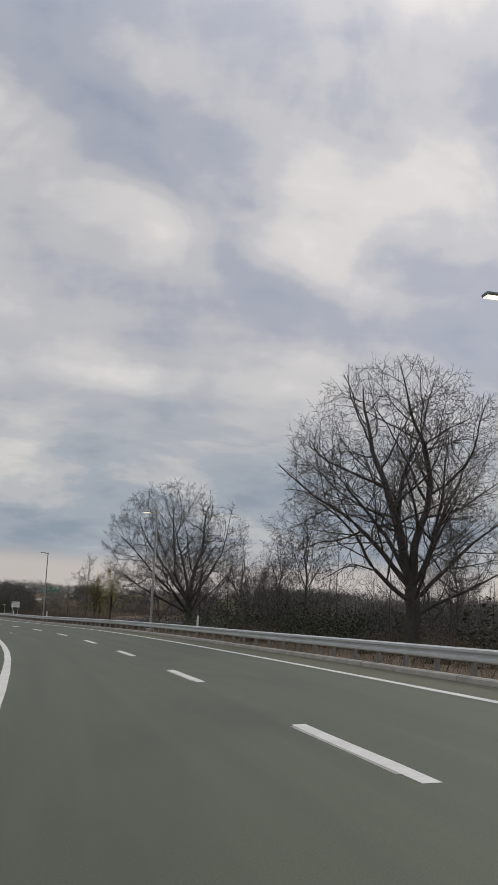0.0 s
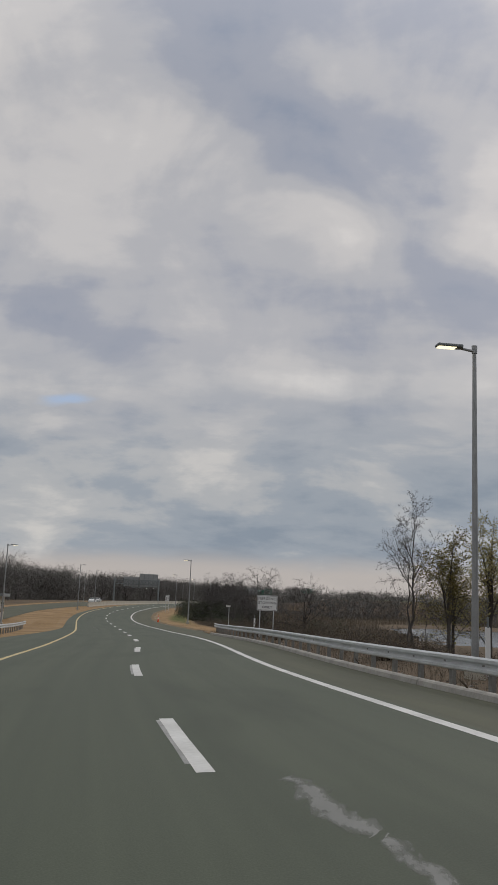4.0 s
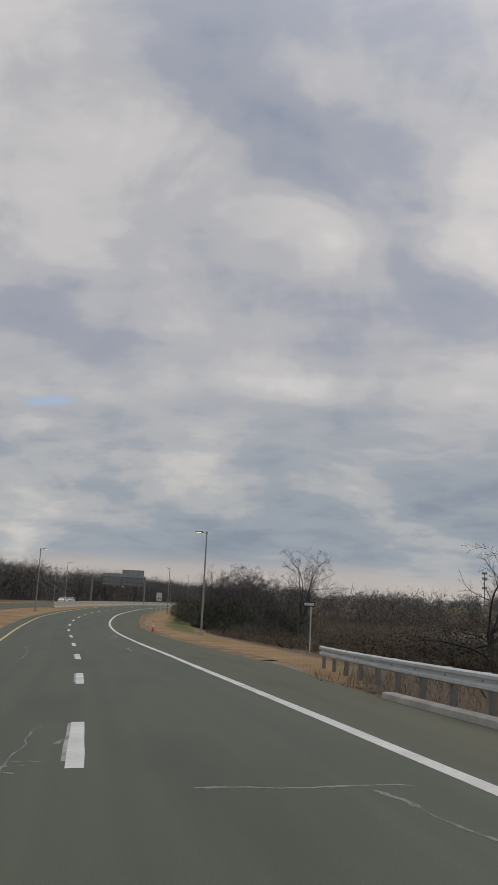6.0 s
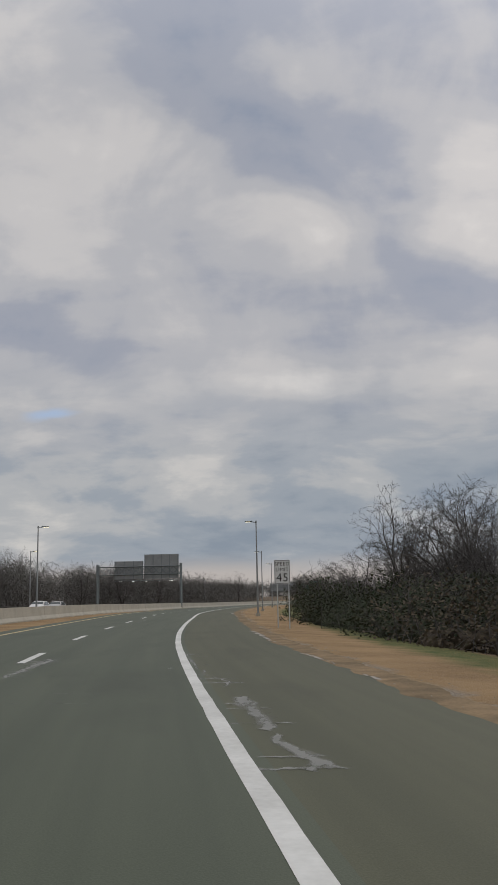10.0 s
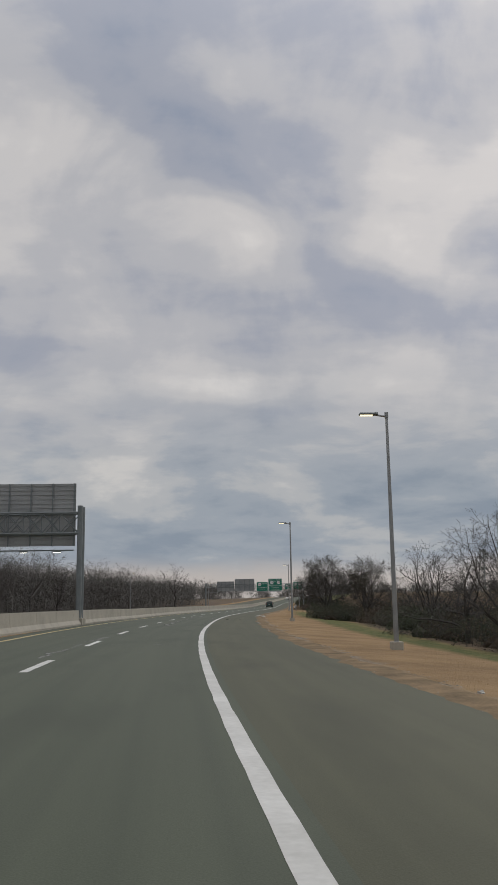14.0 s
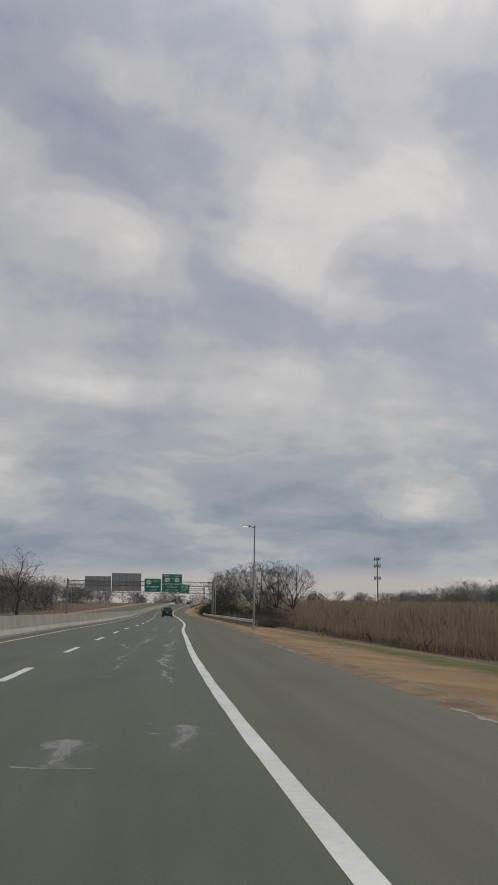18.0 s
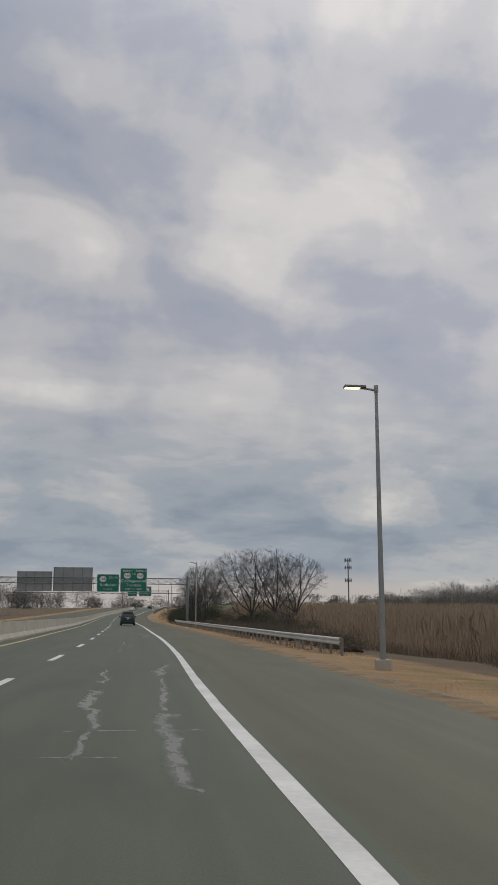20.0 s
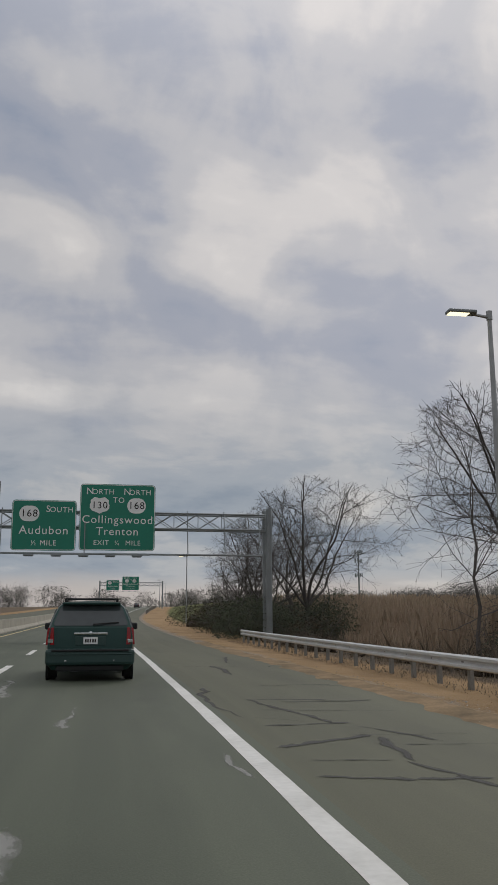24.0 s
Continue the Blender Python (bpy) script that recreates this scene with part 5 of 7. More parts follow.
put_xy(tree(3, 19.3, 0.52, "tall bare tree with a thick forked trunk above the guardrail",
                  [(1, 120, 78, 0.66, 0.015), (1, 30, 76, 0.62, 0.015), (0.9, 8, 44, 0.46, 0.0), (0.8, 178, 34, 0.44, -0.02), (1, 184, 52, 0.54, -0.01), (1, 165, 66, 0.60, 0.0), (1, 0, 62, 0.56, -0.005),
                   (0.9, 280, 46, 0.36, 0.0), (0.9, 95, 50, 0.44, 0.0), (1, 232, 56, 0.46, 0.0), (1, 315, 58, 0.44, 0.0), (0.75, 350, 24, 0.34, 0.0)],
                  clear=0.27, wander=0.075, kids=(8, 12, 9, 6), fine=True, env=(-0.6, 11.4, 7.6, 8.0)), 16.2, 51.0, 0)
wide = put_xy(tree(8, 17.2, 0.44, "broad bare tree with many fine twigs behind the guardrail",
                   [(1, 95, 78, 0.66, 0.015), (0.9, 178, 50, 0.60, -0.01), (1, 200, 60, 0.56, 0.0), (0.75, 180, 26, 0.50, -0.01), (1, 160, 64, 0.60, 0.0), (1, 0, 60, 0.52, 0.0), (0.9, 20, 36, 0.46, 0.0),
                    (0.9, 270, 45, 0.40, 0.0), (0.9, 90, 42, 0.40, 0.0), (0.8, 225, 36, 0.44, 0.0), (0.9, 310, 42, 0.40, 0.0), (1, 130, 70, 0.62, 0.0)],
                   clear=0.24, wander=0.095, kids=(8, 13, 9, 7), fine=True, env=(-1.6, 9.4, 8.0, 7.9)), 6.0, 93.5, 0)
wide2 = put_xy(tree(15, 13.0, 0.26, "bare tree with leaning stems behind the guardrail",
                    ring(15, 6, (0.7, 1.0), (40, 75), (0.40, 0.58), 0.02) + [(0.2, 20, 62, 0.75, 0.02)], clear=0.3, wander=0.11, kids=(8, 7, 5, 4), env=(0, 7.4, 4.8, 5.7)), 11.5, 91.0, 90)
slim = put(tree(21, 8.8, 0.075, "slender bare young tree among the brush", ring(21, 9, (0.3, 0.95), (38, 62), (0.16, 0.30), 0.04) + [(1, 0, 84, 0.20, 0)], clear=0.78, deep=3, kids=(6, 5, 4, 3), wander=0.11, thin=0.008), 78, 14, 0)
slim2 = put(tree(25, 7.4, 0.07, "thin leafless sapling with upright twigs", ring(25, 5, (0.05, 0.2), (62, 80), (0.7, 0.9), 0.03), clear=0.15, deep=3, kids=(6, 7, 4, 3), ratio=(0.5, 0.36, 0.4, 0.5), wander=0.09, thin=0.008), 66, 13, 0)
gold = put(tree(34, 7.5, 0.10, "slender tree with sparse yellowed leaves by the pond", ring(34, 9, (0.2, 1.0), (50, 78), (0.3, 0.5), 0.04), clear=0.45, deep=3, kids=(6, 6, 4, 3), leaves=(4200, M_YLEAF)), 157, 21.7, 0, 1.68)
crab = put(tree(47, 10.0, 0.24, "low crooked bare tree over the thicket", ring(47, 7, (0.5, 1.0), (18, 60), (0.46, 0.62), 0.01), clear=0.24, kids=(7, 7, 5, 5), wander=0.17, lift=0.01), 268, 19.0, 0)
crab2 = put(tree(58, 9.0, 0.19, "low bare tree with a dense round crown over the thicket", ring(58, 8, (0.6, 1.0), (30, 78), (0.46, 0.62), 0.0), clear=0.24, kids=(7, 8, 6, 4), wander=0.13, lift=0.01, env=(0, 5.2, 4.0, 4.0)), 281, 21.0, 0)
vine = put(tree(52, 10.2, 0.26, "bare crooked tree hung with dark vines",
                [(1, 176, 40, 0.60, 0.0), (0.9, 190, 54, 0.62, 0.0), (0.8, 168, 26, 0.56, 0.0), (1, 150, 64, 0.64, 0.0), (1, 90, 80, 0.68, 0.0), (1, 20, 64, 0.64, 0.0), (1, 350, 44, 0.58, 0.0),
                 (0.9, 205, 24, 0.42, 0.01), (0.9, 260, 46, 0.50, 0.0), (0.8, 60, 38, 0.50, 0.0), (0.4, 0, 76, 0.78, 0.0), (0.9, 172, 70, 0.66, -0.01)],
                clear=0.2, kids=(7, 9, 8, 6), wander=0.14, lift=0.01, droop=0.05, leaves=(7500, M_VINE), clumps=12, env=(-0.8, 5.2, 6.9, 5.2)), 464, 12.0, 0, 0.78)
willow = put(tree(66, 12.7, 0.24, "old bare tree of leaning stems with long arching limbs",
                  [(1, 178, 46, 0.78, -0.03), (1, 186, 64, 0.76, -0.03), (0.8, 192, 24, 0.62, 0.0), (1, 150, 76, 0.74, 0.0), (1, 70, 82, 0.78, 0.0), (1, 0, 70, 0.72, -0.01), (1, 340, 50, 0.60, -0.01)],
                  clear=0.2, kids=(8, 10, 8, 6), wander=0.085, lift=0.02, env=(-1.0, 6.6, 7.4, 6.3)), 645, 17.7, 0)
oval = put(tree(29, 13.6, 0.17, "upright bare tree with an oval crown of fine twigs", ring(29, 14, (0.25, 0.95), (40, 62), (0.18, 0.36), 0.03) + [(1, 90, 82, 0.26, 0)], clear=0.72, kids=(6, 8, 7, 4)), 166.5, 19.5, 0)

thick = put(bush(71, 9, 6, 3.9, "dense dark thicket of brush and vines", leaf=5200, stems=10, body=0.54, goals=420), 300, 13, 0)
brown = put(bush(72, 7, 5, 3.2, "tangle of leafless brown brush", leaf=1500, leaf_mat=M_BRUSH, stems=12, core=M_DRYSHADECORE, body=0.42, goals=600), 205, 15, 0)
low = put(bush(73, 6, 4, 1.8, "low tangle of dry brush below the guardrail", leaf=900, leaf_mat=M_BRUSH, stems=10, core=M_DRYSHADECORE, body=0.26, goals=340, mat=M_BRUSH), 60, 11, 0)

rnd = random.Random(9)
# behind the first guardrail: young trees and a dark belt of brush down the bank
for i in range(52):
    y = rnd.uniform(36, 112)
    again(rnd.choice((slim, slim2)), y, rnd.uniform(11 + max(0, y - 84) * 0.55, 40), rnd.uniform(0, 360), rnd.uniform(0.8, 1.2))
for i in range(34):
    y = 30 + i * 1.9
    again(rnd.choice((thick, brown, brown)), y, rnd.uniform(15, 34), rnd.uniform(0, 360), rnd.uniform(1.25, 1.7))
for i in range(5):
    again(rnd.choice((low, brown)), rnd.uniform(112, 150), rnd.uniform(9, 18), rnd.uniform(0, 360), rnd.uniform(0.4, 0.6))
again(wide2, 101, 26, 130, 0.9), again(wide2, 82, 20, 30, 0.8), again(wide2, 110, 24, 60, 0.8), again(wide2, 104, 16, 200, 0.7)
again(oval, 61, 13.5, 40, 1.0), again(oval, 68, 14.5, 200, 0.9), again(slim2, 74, 14, 90, 1.3), again(oval, 52, 20, 10, 0.9)
again(wide2, 70, 30, 200, 0.9), again(wide2, 44, 36, 100, 1.0)
for i in range(20):
    again(rnd.choice((brown, brown, thick)), 54 + i * 2.6, rnd.uniform(9.5, 17), rnd.uniform(0, 360), rnd.uniform(0.75, 1.05))
for i in range(22):
    again(rnd.choice((slim, slim2, slim2)), rnd.uniform(58, 88), rnd.uniform(10.5, 24), rnd.uniform(0, 360), rnd.uniform(0.9, 1.35))
for i in range(46):
    again(rnd.choice((low, brown)), 8 + i * 3.4, rnd.uniform(5.2, 8.0), rnd.uniform(0, 360), rnd.uniform(0.35, 0.5))
for i in range(30):
    again(rnd.choice((low, brown)), 548 + i * 4, rnd.uniform(8.6, 10.5), rnd.uniform(0, 360), rnd.uniform(0.25, 0.42))
# around the pond
for y, off, s in ((158.5, 19.4, 1.5), (161, 20.6, 1.3)):
    again(gold, y, off, rnd.uniform(0, 360), s)
again(slim, 148, 12.5, 20, 1.0), again(slim, 175, 24, 200, 0.8), again(slim, 126, 17.0, 90, 0.66)
for i in range(18):
    again(rnd.choice((low, brown)), rnd.uniform(150, 205), rnd.uniform(10, 22), rnd.uniform(0, 360), rnd.uniform(0.6, 1.0))
again(crab, 183, 14.5, 60, 0.8), again(brown, 186, 14, 10, 1.0), again(thick, 188, 18, 30, 0.7)
again(crab, 256, 20.5, 30, 0.9), again(crab2, 243, 21.3, 100, 1.22), again(thick, 244, 16.5, 30, 0.7), again(brown, 238, 17, 0, 0.6), again(brown, 233, 18, 70, 0.55), again(crab, 249, 17.5, 210, 0.7), again(crab2, 253, 19, 20, 0.85)
# the long thicket beside the curve
for i in range(40):
    y = 258 + i * 1.6 + rnd.uniform(-1.0, 1.0)
    o = 12.7 + rnd.random() ** 1.5 * 9 + 2.2 * max(0, (270 - y) / 20)
    again(thick if rnd.random() < 0.8 or y < 272 else brown, y, o, rnd.uniform(0, 360), rnd.uniform(1.0, 1.4))
for i in range(20):
    y = 256 + i * 3.4
    again(rnd.choice((crab, crab2)), y, rnd.uniform(15.5, 22), rnd.uniform(0, 360), rnd.uniform(0.75, 1.05))
again(crab, 289, 24.0, 200, 1.2), again(crab, 279, 22.5, 40, 0.95)
for y, off, s, kind in ((306, 14.9, 0.84, wide2), (305, 18.2, 1.2, crab), (307, 19.8, 1.25, crab2), (300, 17.6, 1.15, crab), (301, 19.6, 1.3, crab), (314, 14.0, 0.8, crab2), (310, 16.5, 1.05, crab), (312, 21, 1.3, crab2)):
    again(kind, y, off, rnd.uniform(0, 360), s)
for i in range(5):
    again(slim2, 262 + i * 10.8, rnd.uniform(15, 23), rnd.uniform(0, 360), rnd.uniform(0.9, 1.2))
for i in range(10):
    again(rnd.choice((low, brown)), rnd.uniform(215, 250), rnd.uniform(12, 20), rnd.uniform(0, 360), rnd.uniform(0.45, 0.65))
again(oval, 310, 16.5, 20, 0.68), again(crab, 303, 16, 80, 0.95), again(crab2, 318, 17, 10, 0.75)
# trees before the reed field
for y, off, s in ((358, 18, 0.85), (368, 21, 0.9), (378, 18, 0.9), (394, 15.0, 0.85), (396, 18, 1.05), (406, 20, 0.95), (418, 17, 0.8), (427, 21, 0.85), (440, 20, 0.7)):
    again(crab if off > 18 else crab2, y, off, rnd.uniform(0, 360), s)
again(vine, 455, 16.5, 140, 0.74), again(crab, 420, 17, 10, 0.9), again(crab, 404, 16, 50, 0.85), again(slim, 396, 17, 50, 1.0)
for i in range(40):
    again(rnd.choice((thick, brown, brown)), 356 + i * 2.7, rnd.uniform(15.5, 21), rnd.uniform(0, 360), rnd.uniform(0.65, 1.05))
for y, off, s, kind in ((452, 11.5, 0.6, brown), (455, 14, 0.75, thick), (457, 11.2, 0.6, thick), (459, 13, 0.75, brown), (461, 11.6, 0.55, brown), (462, 14.5, 0.85, thick), (465, 12.4, 0.65, thick), (467, 14, 0.8, brown), (470, 12.6, 0.6, brown), (473, 14.5, 0.7, brown), (468, 17, 0.9, thick)):
    again(kind, y, off, rnd.uniform(0, 360), s)
# by the second guardrail and the gantry
again(willow, 648, 22.0, 12, 1.05), again(willow, 653, 26.5, 330, 1.0), again(thick, 643, 19.5, 50, 1.05), again(thick, 649, 24.5, 150, 0.9), again(thick, 650, 21, 60, 0.8), again(brown, 645, 21, 10, 1.0), again(thick, 652, 23, 160, 0.9), again(thick, 641, 14.8, 200, 0.75), again(brown, 637, 12.2, 0, 0.65), again(thick, 641, 17, 90, 0.8)
again(willow, 700, 14, 130, 0.95)
for i in range(18):
    again(rnd.choice((thick, brown, brown)), 667 + i * 3.1, rnd.uniform(9.5, 15), rnd.uniform(0, 360), rnd.uniform(0.8, 1.2))
for y, off, s in ((692, 12, 0.75), (706, 13, 0.8), (722, 14, 0.7)):
    again(wide2, y, off, rnd.uniform(0, 360), s)
again(slim, 638, 10.8, 0, 1.15)
again(crab2, 594, 14.0, 40, 0.58), again(thick, 590, 12.5, 0, 0.5), again(thick, 597, 18, 50, 0.6)
again(willow, 674, 13.5, 200, 0.95), again(wide2, 684, 14, 40, 0.9), again(crab2, 678, 11, 0, 0.95), again(crab, 690, 11, 120, 0.9), again(thick, 670, 11, 0, 1.0), again(thick, 677, 11.5, 90, 1.1), again(thick, 685, 12.5, 10, 1.2)
for i in range(12):
    again(rnd.choice((brown, low)), rnd.uniform(568, 612), rnd.uniform(11.5, 17), rnd.uniform(0, 360), rnd.uniform(0.5, 0.8))
for i in range(14):
    y = rnd.uniform(606, 643)
    again(rnd.choice((brown, brown, low)), y, rnd.uniform(10.8, 21), rnd.uniform(0, 360), rnd.uniform(0.55, 0.95))
again(thick, 637, 14.5, 30, 0.85), again(thick, 640, 16.5, 200, 1.0)


# ---- far woods ----
def woods(name, spots, label, seed, hmin, hmax, under=260, girth=0.03):
    """Rounded bare trees far off, with a haze of twigs and undergrowth, joined."""
    rnd = random.Random(seed)
    forms = []
    for k in range(4):
        g, out = random.Random(seed * 10 + k), [(0, [Vector((0, 0, -0.4)), Vector((0.1, 0, 1.4)), Vector((0.0, 0.1, 3.0))], [0.17, 0.14, 0.11])]
        for start, az, el, ln, bend in ring(seed * 10 + k, 8, (0.3, 1.0), (28, 80), (0.46, 0.66)):
            d = Vector((math.cos(radians(az)) * math.cos(radians(el)), math.sin(radians(az)) * math.cos(radians(el)), math.sin(radians(el))))
            limb(g, out, Vector((0, 0, 1.2 + 1.8 * start)), d, ln * 10, 0.075, 1, 3, (5, 6, 5), (0.55, 0.52, 0.5), 0.12, 0.02, 0.0, 0.012)
        v, _, f = tube_mesh([((p[0], p[len(p) // 2], p[-1]), (r[0], r[len(p) // 2], r[-1]), 3) if lv < 2 else ((p[0], p[-1]), (r[0], r[-1]), 3) for lv, p, r in out if lv < 3])
        for lv, p, r in out:
            if lv == 3:
                side = (p[-1] - p[0]).orthogonal().normalized() * 0.016
                n = len(v)
                v += [p[0] - side, p[0] + side, p[-1] + side * 0.4, p[-1] - side * 0.4]
                f.append((n, n + 1, n + 2, n + 3))
        v = np.array([tuple(q) for q in v])
        forms.append((v / v[:, 2].max(), np.array(f)))
    vs, fs, n = [], [], 0
    for x, y, z in spots:
        v, f = forms[rnd.randrange(4)]
        h, a = rnd.uniform(hmin, hmax) * rnd.uniform(0.72, 1.0), rnd.uniform(0, 6.28)
        c, s = math.cos(a), math.sin(a)
        vs.append(np.stack([(v[:, 0] * c - v[:, 1] * s) * h + x, (v[:, 0] * s + v[:, 1] * c) * h + y, v[:, 2] * h + z], 1))
        fs.append(f + n)
        n += len(v)
        # twigs at all angles: thick below, thin in the crown
        k = under
        p = np.random.default_rng(rnd.randrange(10 ** 6))
        base = np.stack([x + p.normal(0, 0.26 * h, k), y + p.normal(0, 0.26 * h, k), z + p.random(k) ** 1.5 * h * 0.80], 1)
        t = p.normal(0, 0.42, (k, 3)) + np.array([0, 0, 0.25])
        sd = np.cross(t, p.normal(0, 1, (k, 3)))
        sd *= girth / (np.linalg.norm(sd, axis=1, keepdims=True) + 1e-6)
        vs.append(np.stack([base - t - sd, base - t + sd, base + t + sd * 0.35, base + t - sd * 0.35], 1).reshape(-1, 3))
        fs.append(np.arange(4 * k).reshape(k, 4) + n)
        n += 4 * k
    vs, fs = np.concatenate(vs), np.concatenate(fs)
    me = bpy.data.meshes.new(name)
    me.vertices.add(len(vs)), me.loops.add(fs.size), me.polygons.add(len(fs))
    me.vertices.foreach_set("co", vs.ravel())
    me.loops.foreach_set("vertex_index", fs.ravel())
    me.polygons.foreach_set("loop_start", np.arange(len(fs)) * 4)
    me.polygons.foreach_set("loop_total", np.full(len(fs), 4))
    me.update(calc_edges=True)
    me.materials.append(M_WOODS)
    return tagged(new(name, me), label, "woods", kind="stuff")


rnd = random.Random(4)


def band(y0, y1, o0, o1, n):
    out = []
    for _ in range(n):
        y, o = rnd.uniform(y0, y1), rnd.uniform(o0, o1)
        x = float(edge_x(y)) + o
        out.append((x, y, float(lay(y, o)) - 0.3))
    return out


woods("woods", band(150, 330, -84, -46, 110), "grey-brown bare woods along the opposite road", 1, 11, 15, 360, 0.05)
woods("woods", band(330, 600, -86, -46, 190), "tall grey-brown bare woods beside the opposite road", 7, 13, 17, 380, 0.055)
woods("woods", band(600, 780, -90, -40, 110), "bare woods farther along the opposite road", 8, 13, 17, 260, 0.06)
woods("woods", band(780, 1100, -190, -60, 130), "bare woods far along the opposite road", 2, 13, 18, 220, 0.10)
woods("woods", band(260, 620, 200, 260, 130), "far bare woods beyond the brown marsh", 3, 12, 17, 330, 0.15)
woods("woods", band(620, 1300, 150, 250, 150), "far bare woods beyond the reed field", 10, 15, 22, 330, 0.15)
woods("woods", band(335, 400, 32, 130, 46), "bare woods behind the thickets at the edge of the marsh", 9, 10, 13, 300, 0.07)
woods("woods", band(1000, 1250, -60, 160, 70), "distant bare woods beyond the crest of the road", 4, 10, 14, 300, 0.14)
woods("woods", band(-60, 260, 110, 190, 150), "far bare woods beyond the pond", 5, 12, 16, 330, 0.13)
woods("woods", band(-20, 180, -120, -70, 60), "bare woods behind the toll plaza", 6, 12, 16, 280, 0.07)
# taller trees that stand before the woods
for y, off, sc in ((322, -46, 0.95), (345, -52, 1.05), (372, -47, 0.9), (420, -50, 0.95), (468, -45, 0.95), (496, -43, 1.0), (512, -47, 0.9), (540, -44, 0.85), (250, -55, 1.0), (275, -50, 0.95)):
    again(crab2, y, off, rnd.uniform(0, 360), sc * 1.45)
again(wide2, 650, -34.0, 60, 1.2)


# ---- reeds and grass ----
def blades(name, places, lo, hi, width, mat, label, category, seed, lean=0.18, plume=False):
    p = np.random.default_rng(seed)
    b = np.array(places)
    n = len(b)
    h = p.uniform(lo, hi, n)
    a = p.uniform(0, 6.28, n)
    side = np.stack([np.cos(a), np.sin(a), np.zeros(n)], 1) * width
    tip = np.stack([p.normal(0, lean, n) * h, p.normal(0, lean, n) * h, h], 1)
    mid = tip * 0.55 * np.array([0.7, 0.7, 1.0])
    k = 1.8 if plume else 0.9
    v = np.stack([b - side * 0.5, b + side * 0.5, b + mid * (1.55 if plume else 1) + side * 0.5 * k, b + tip, b + mid * (1.55 if plume else 1) - side * 0.5 * k], 1).reshape(-1, 3)
    f = np.arange(5 * n).reshape(n, 5)
    me = bpy.data.meshes.new(name)
    me.vertices.add(5 * n), me.loops.add(5 * n), me.polygons.add(n)
    me.vertices.foreach_set("co", v.ravel())
    me.loops.foreach_set("vertex_index", f.ravel())
    me.polygons.foreach_set("loop_start", np.arange(n) * 5)
    me.polygons.foreach_set("loop_total", np.full(n, 5))
    me.update(calc_edges=True)
    me.materials.append(mat)
    return tagged(new(name, me), label, category, kind="stuff")


def scatter(y0, y1, lo, hi, n, seed, up=0.0, power=1.0):
    """Places beside the road between two offsets (numbers or functions of y)."""
    r = random.Random(seed)
    out = []
    for _ in range(n):
        y = r.uniform(y0, y1)
        a, b = (lo(y) if callable(lo) else lo), (hi(y) if callable(hi) else hi)
        o = a + (b - a) * r.random() ** power
        out.append(tuple(at(y, o, up)))
    return out


def in_pond(q):
    return ((q[0] - 30) / 35) ** 4 + ((q[1] - 236) / 92) ** 4 < 1.1


M_MARSH = island_material("marsh_grass", [(0.15, 0.125, 0.095), (0.185, 0.152, 0.115), (0.23, 0.19, 0.14), (0.12, 0.102, 0.08)])
REED_FRONT = lambda y: float(np.interp(y, [420, 470, 500, 560, 620, 640, 647, 662, 680, 720], [26, 18.5, 14.5, 15.5, 18, 20, 13, 12.5, 18, 24])) + 1.2 * math.sin(y * 0.21) + 0.8 * math.sin(y * 0.53)
for k, (a, b, n, lo_h, hi_h) in enumerate(((0.0, 2.2, 26000, 0.5, 1.3), (1.6, 4.4, 28000, 0.9, 1.9), (3.8, 9.0, 34000, 1.5, 2.8))):
    blades("reeds", scatter(425, 760, lambda y: REED_FRONT(y) + a, lambda y: REED_FRONT(y) + b, n, 20 + k, -0.1), lo_h, hi_h, 0.015, M_REED, "dry tan reeds that rise from the verge", "reeds", 20 + k, 0.14, True)
blades("reeds", scatter(425, 800, lambda y: REED_FRONT(y) + 7.5, 120, 62000, 2, -0.1, 1.7), 1.9, 3.2, 0.042, M_REED, "wide field of dry tan reeds", "reeds", 2, 0.10, True)
blades("reeds", [q for q in scatter(195, 430, 24, 190, 44000, 3, -0.2, 1.5) if not in_pond(q)], 0.7, 1.5, 0.09, M_MARSH, "brown marsh grass behind the thickets", "marsh grass", 3, 0.2)
blades("reeds", scatter(182, 244, lambda y: pave(y) + 7.0, 26, 12000, 14, -0.1, 1.2), 0.25, 0.85, 0.018, M_MARSH, "rank brown weeds between the verge and the thickets", "weeds", 14, 0.45)
blades("reeds", scatter(20, 120, 16, 60, 9000, 4, -0.2), 0.6, 1.4, 0.05, M_MARSH, "brown marsh grass below the guardrail", "marsh grass", 4, 0.25)
blades("reeds", scatter(430, 750, lambda y: REED_FRONT(y) - 1.4, lambda y: REED_FRONT(y) + 1.2, 26000, 11, -0.05, 0.7), 0.2, 0.9, 0.014, M_MARSH, "dark broken stalks and weeds at the foot of the reed field", "weeds", 11, 0.35)
blades("reeds", scatter(575, 645, 9.0, 22, 13000, 15, -0.1), 0.4, 1.5, 0.016, M_MARSH, "rank brown weeds behind the guardrail", "weeds", 15, 0.3)
blades("grass", scatter(542, 664, 6.0, 8.5, 9000, 12, -0.03), 0.04, 0.20, 0.010, M_MARSH, "dead weeds under the guardrail", "grass", 12, 0.35)
VERGE = lambda y: pave(y) + 0.3
blades("grass", scatter(-20, 172, 2.6, 7.5, 16000, 8, -0.02, 0.8), 0.10, 0.42, 0.012, M_MARSH, "dead weeds under and behind the guardrail", "grass", 8, 0.35)
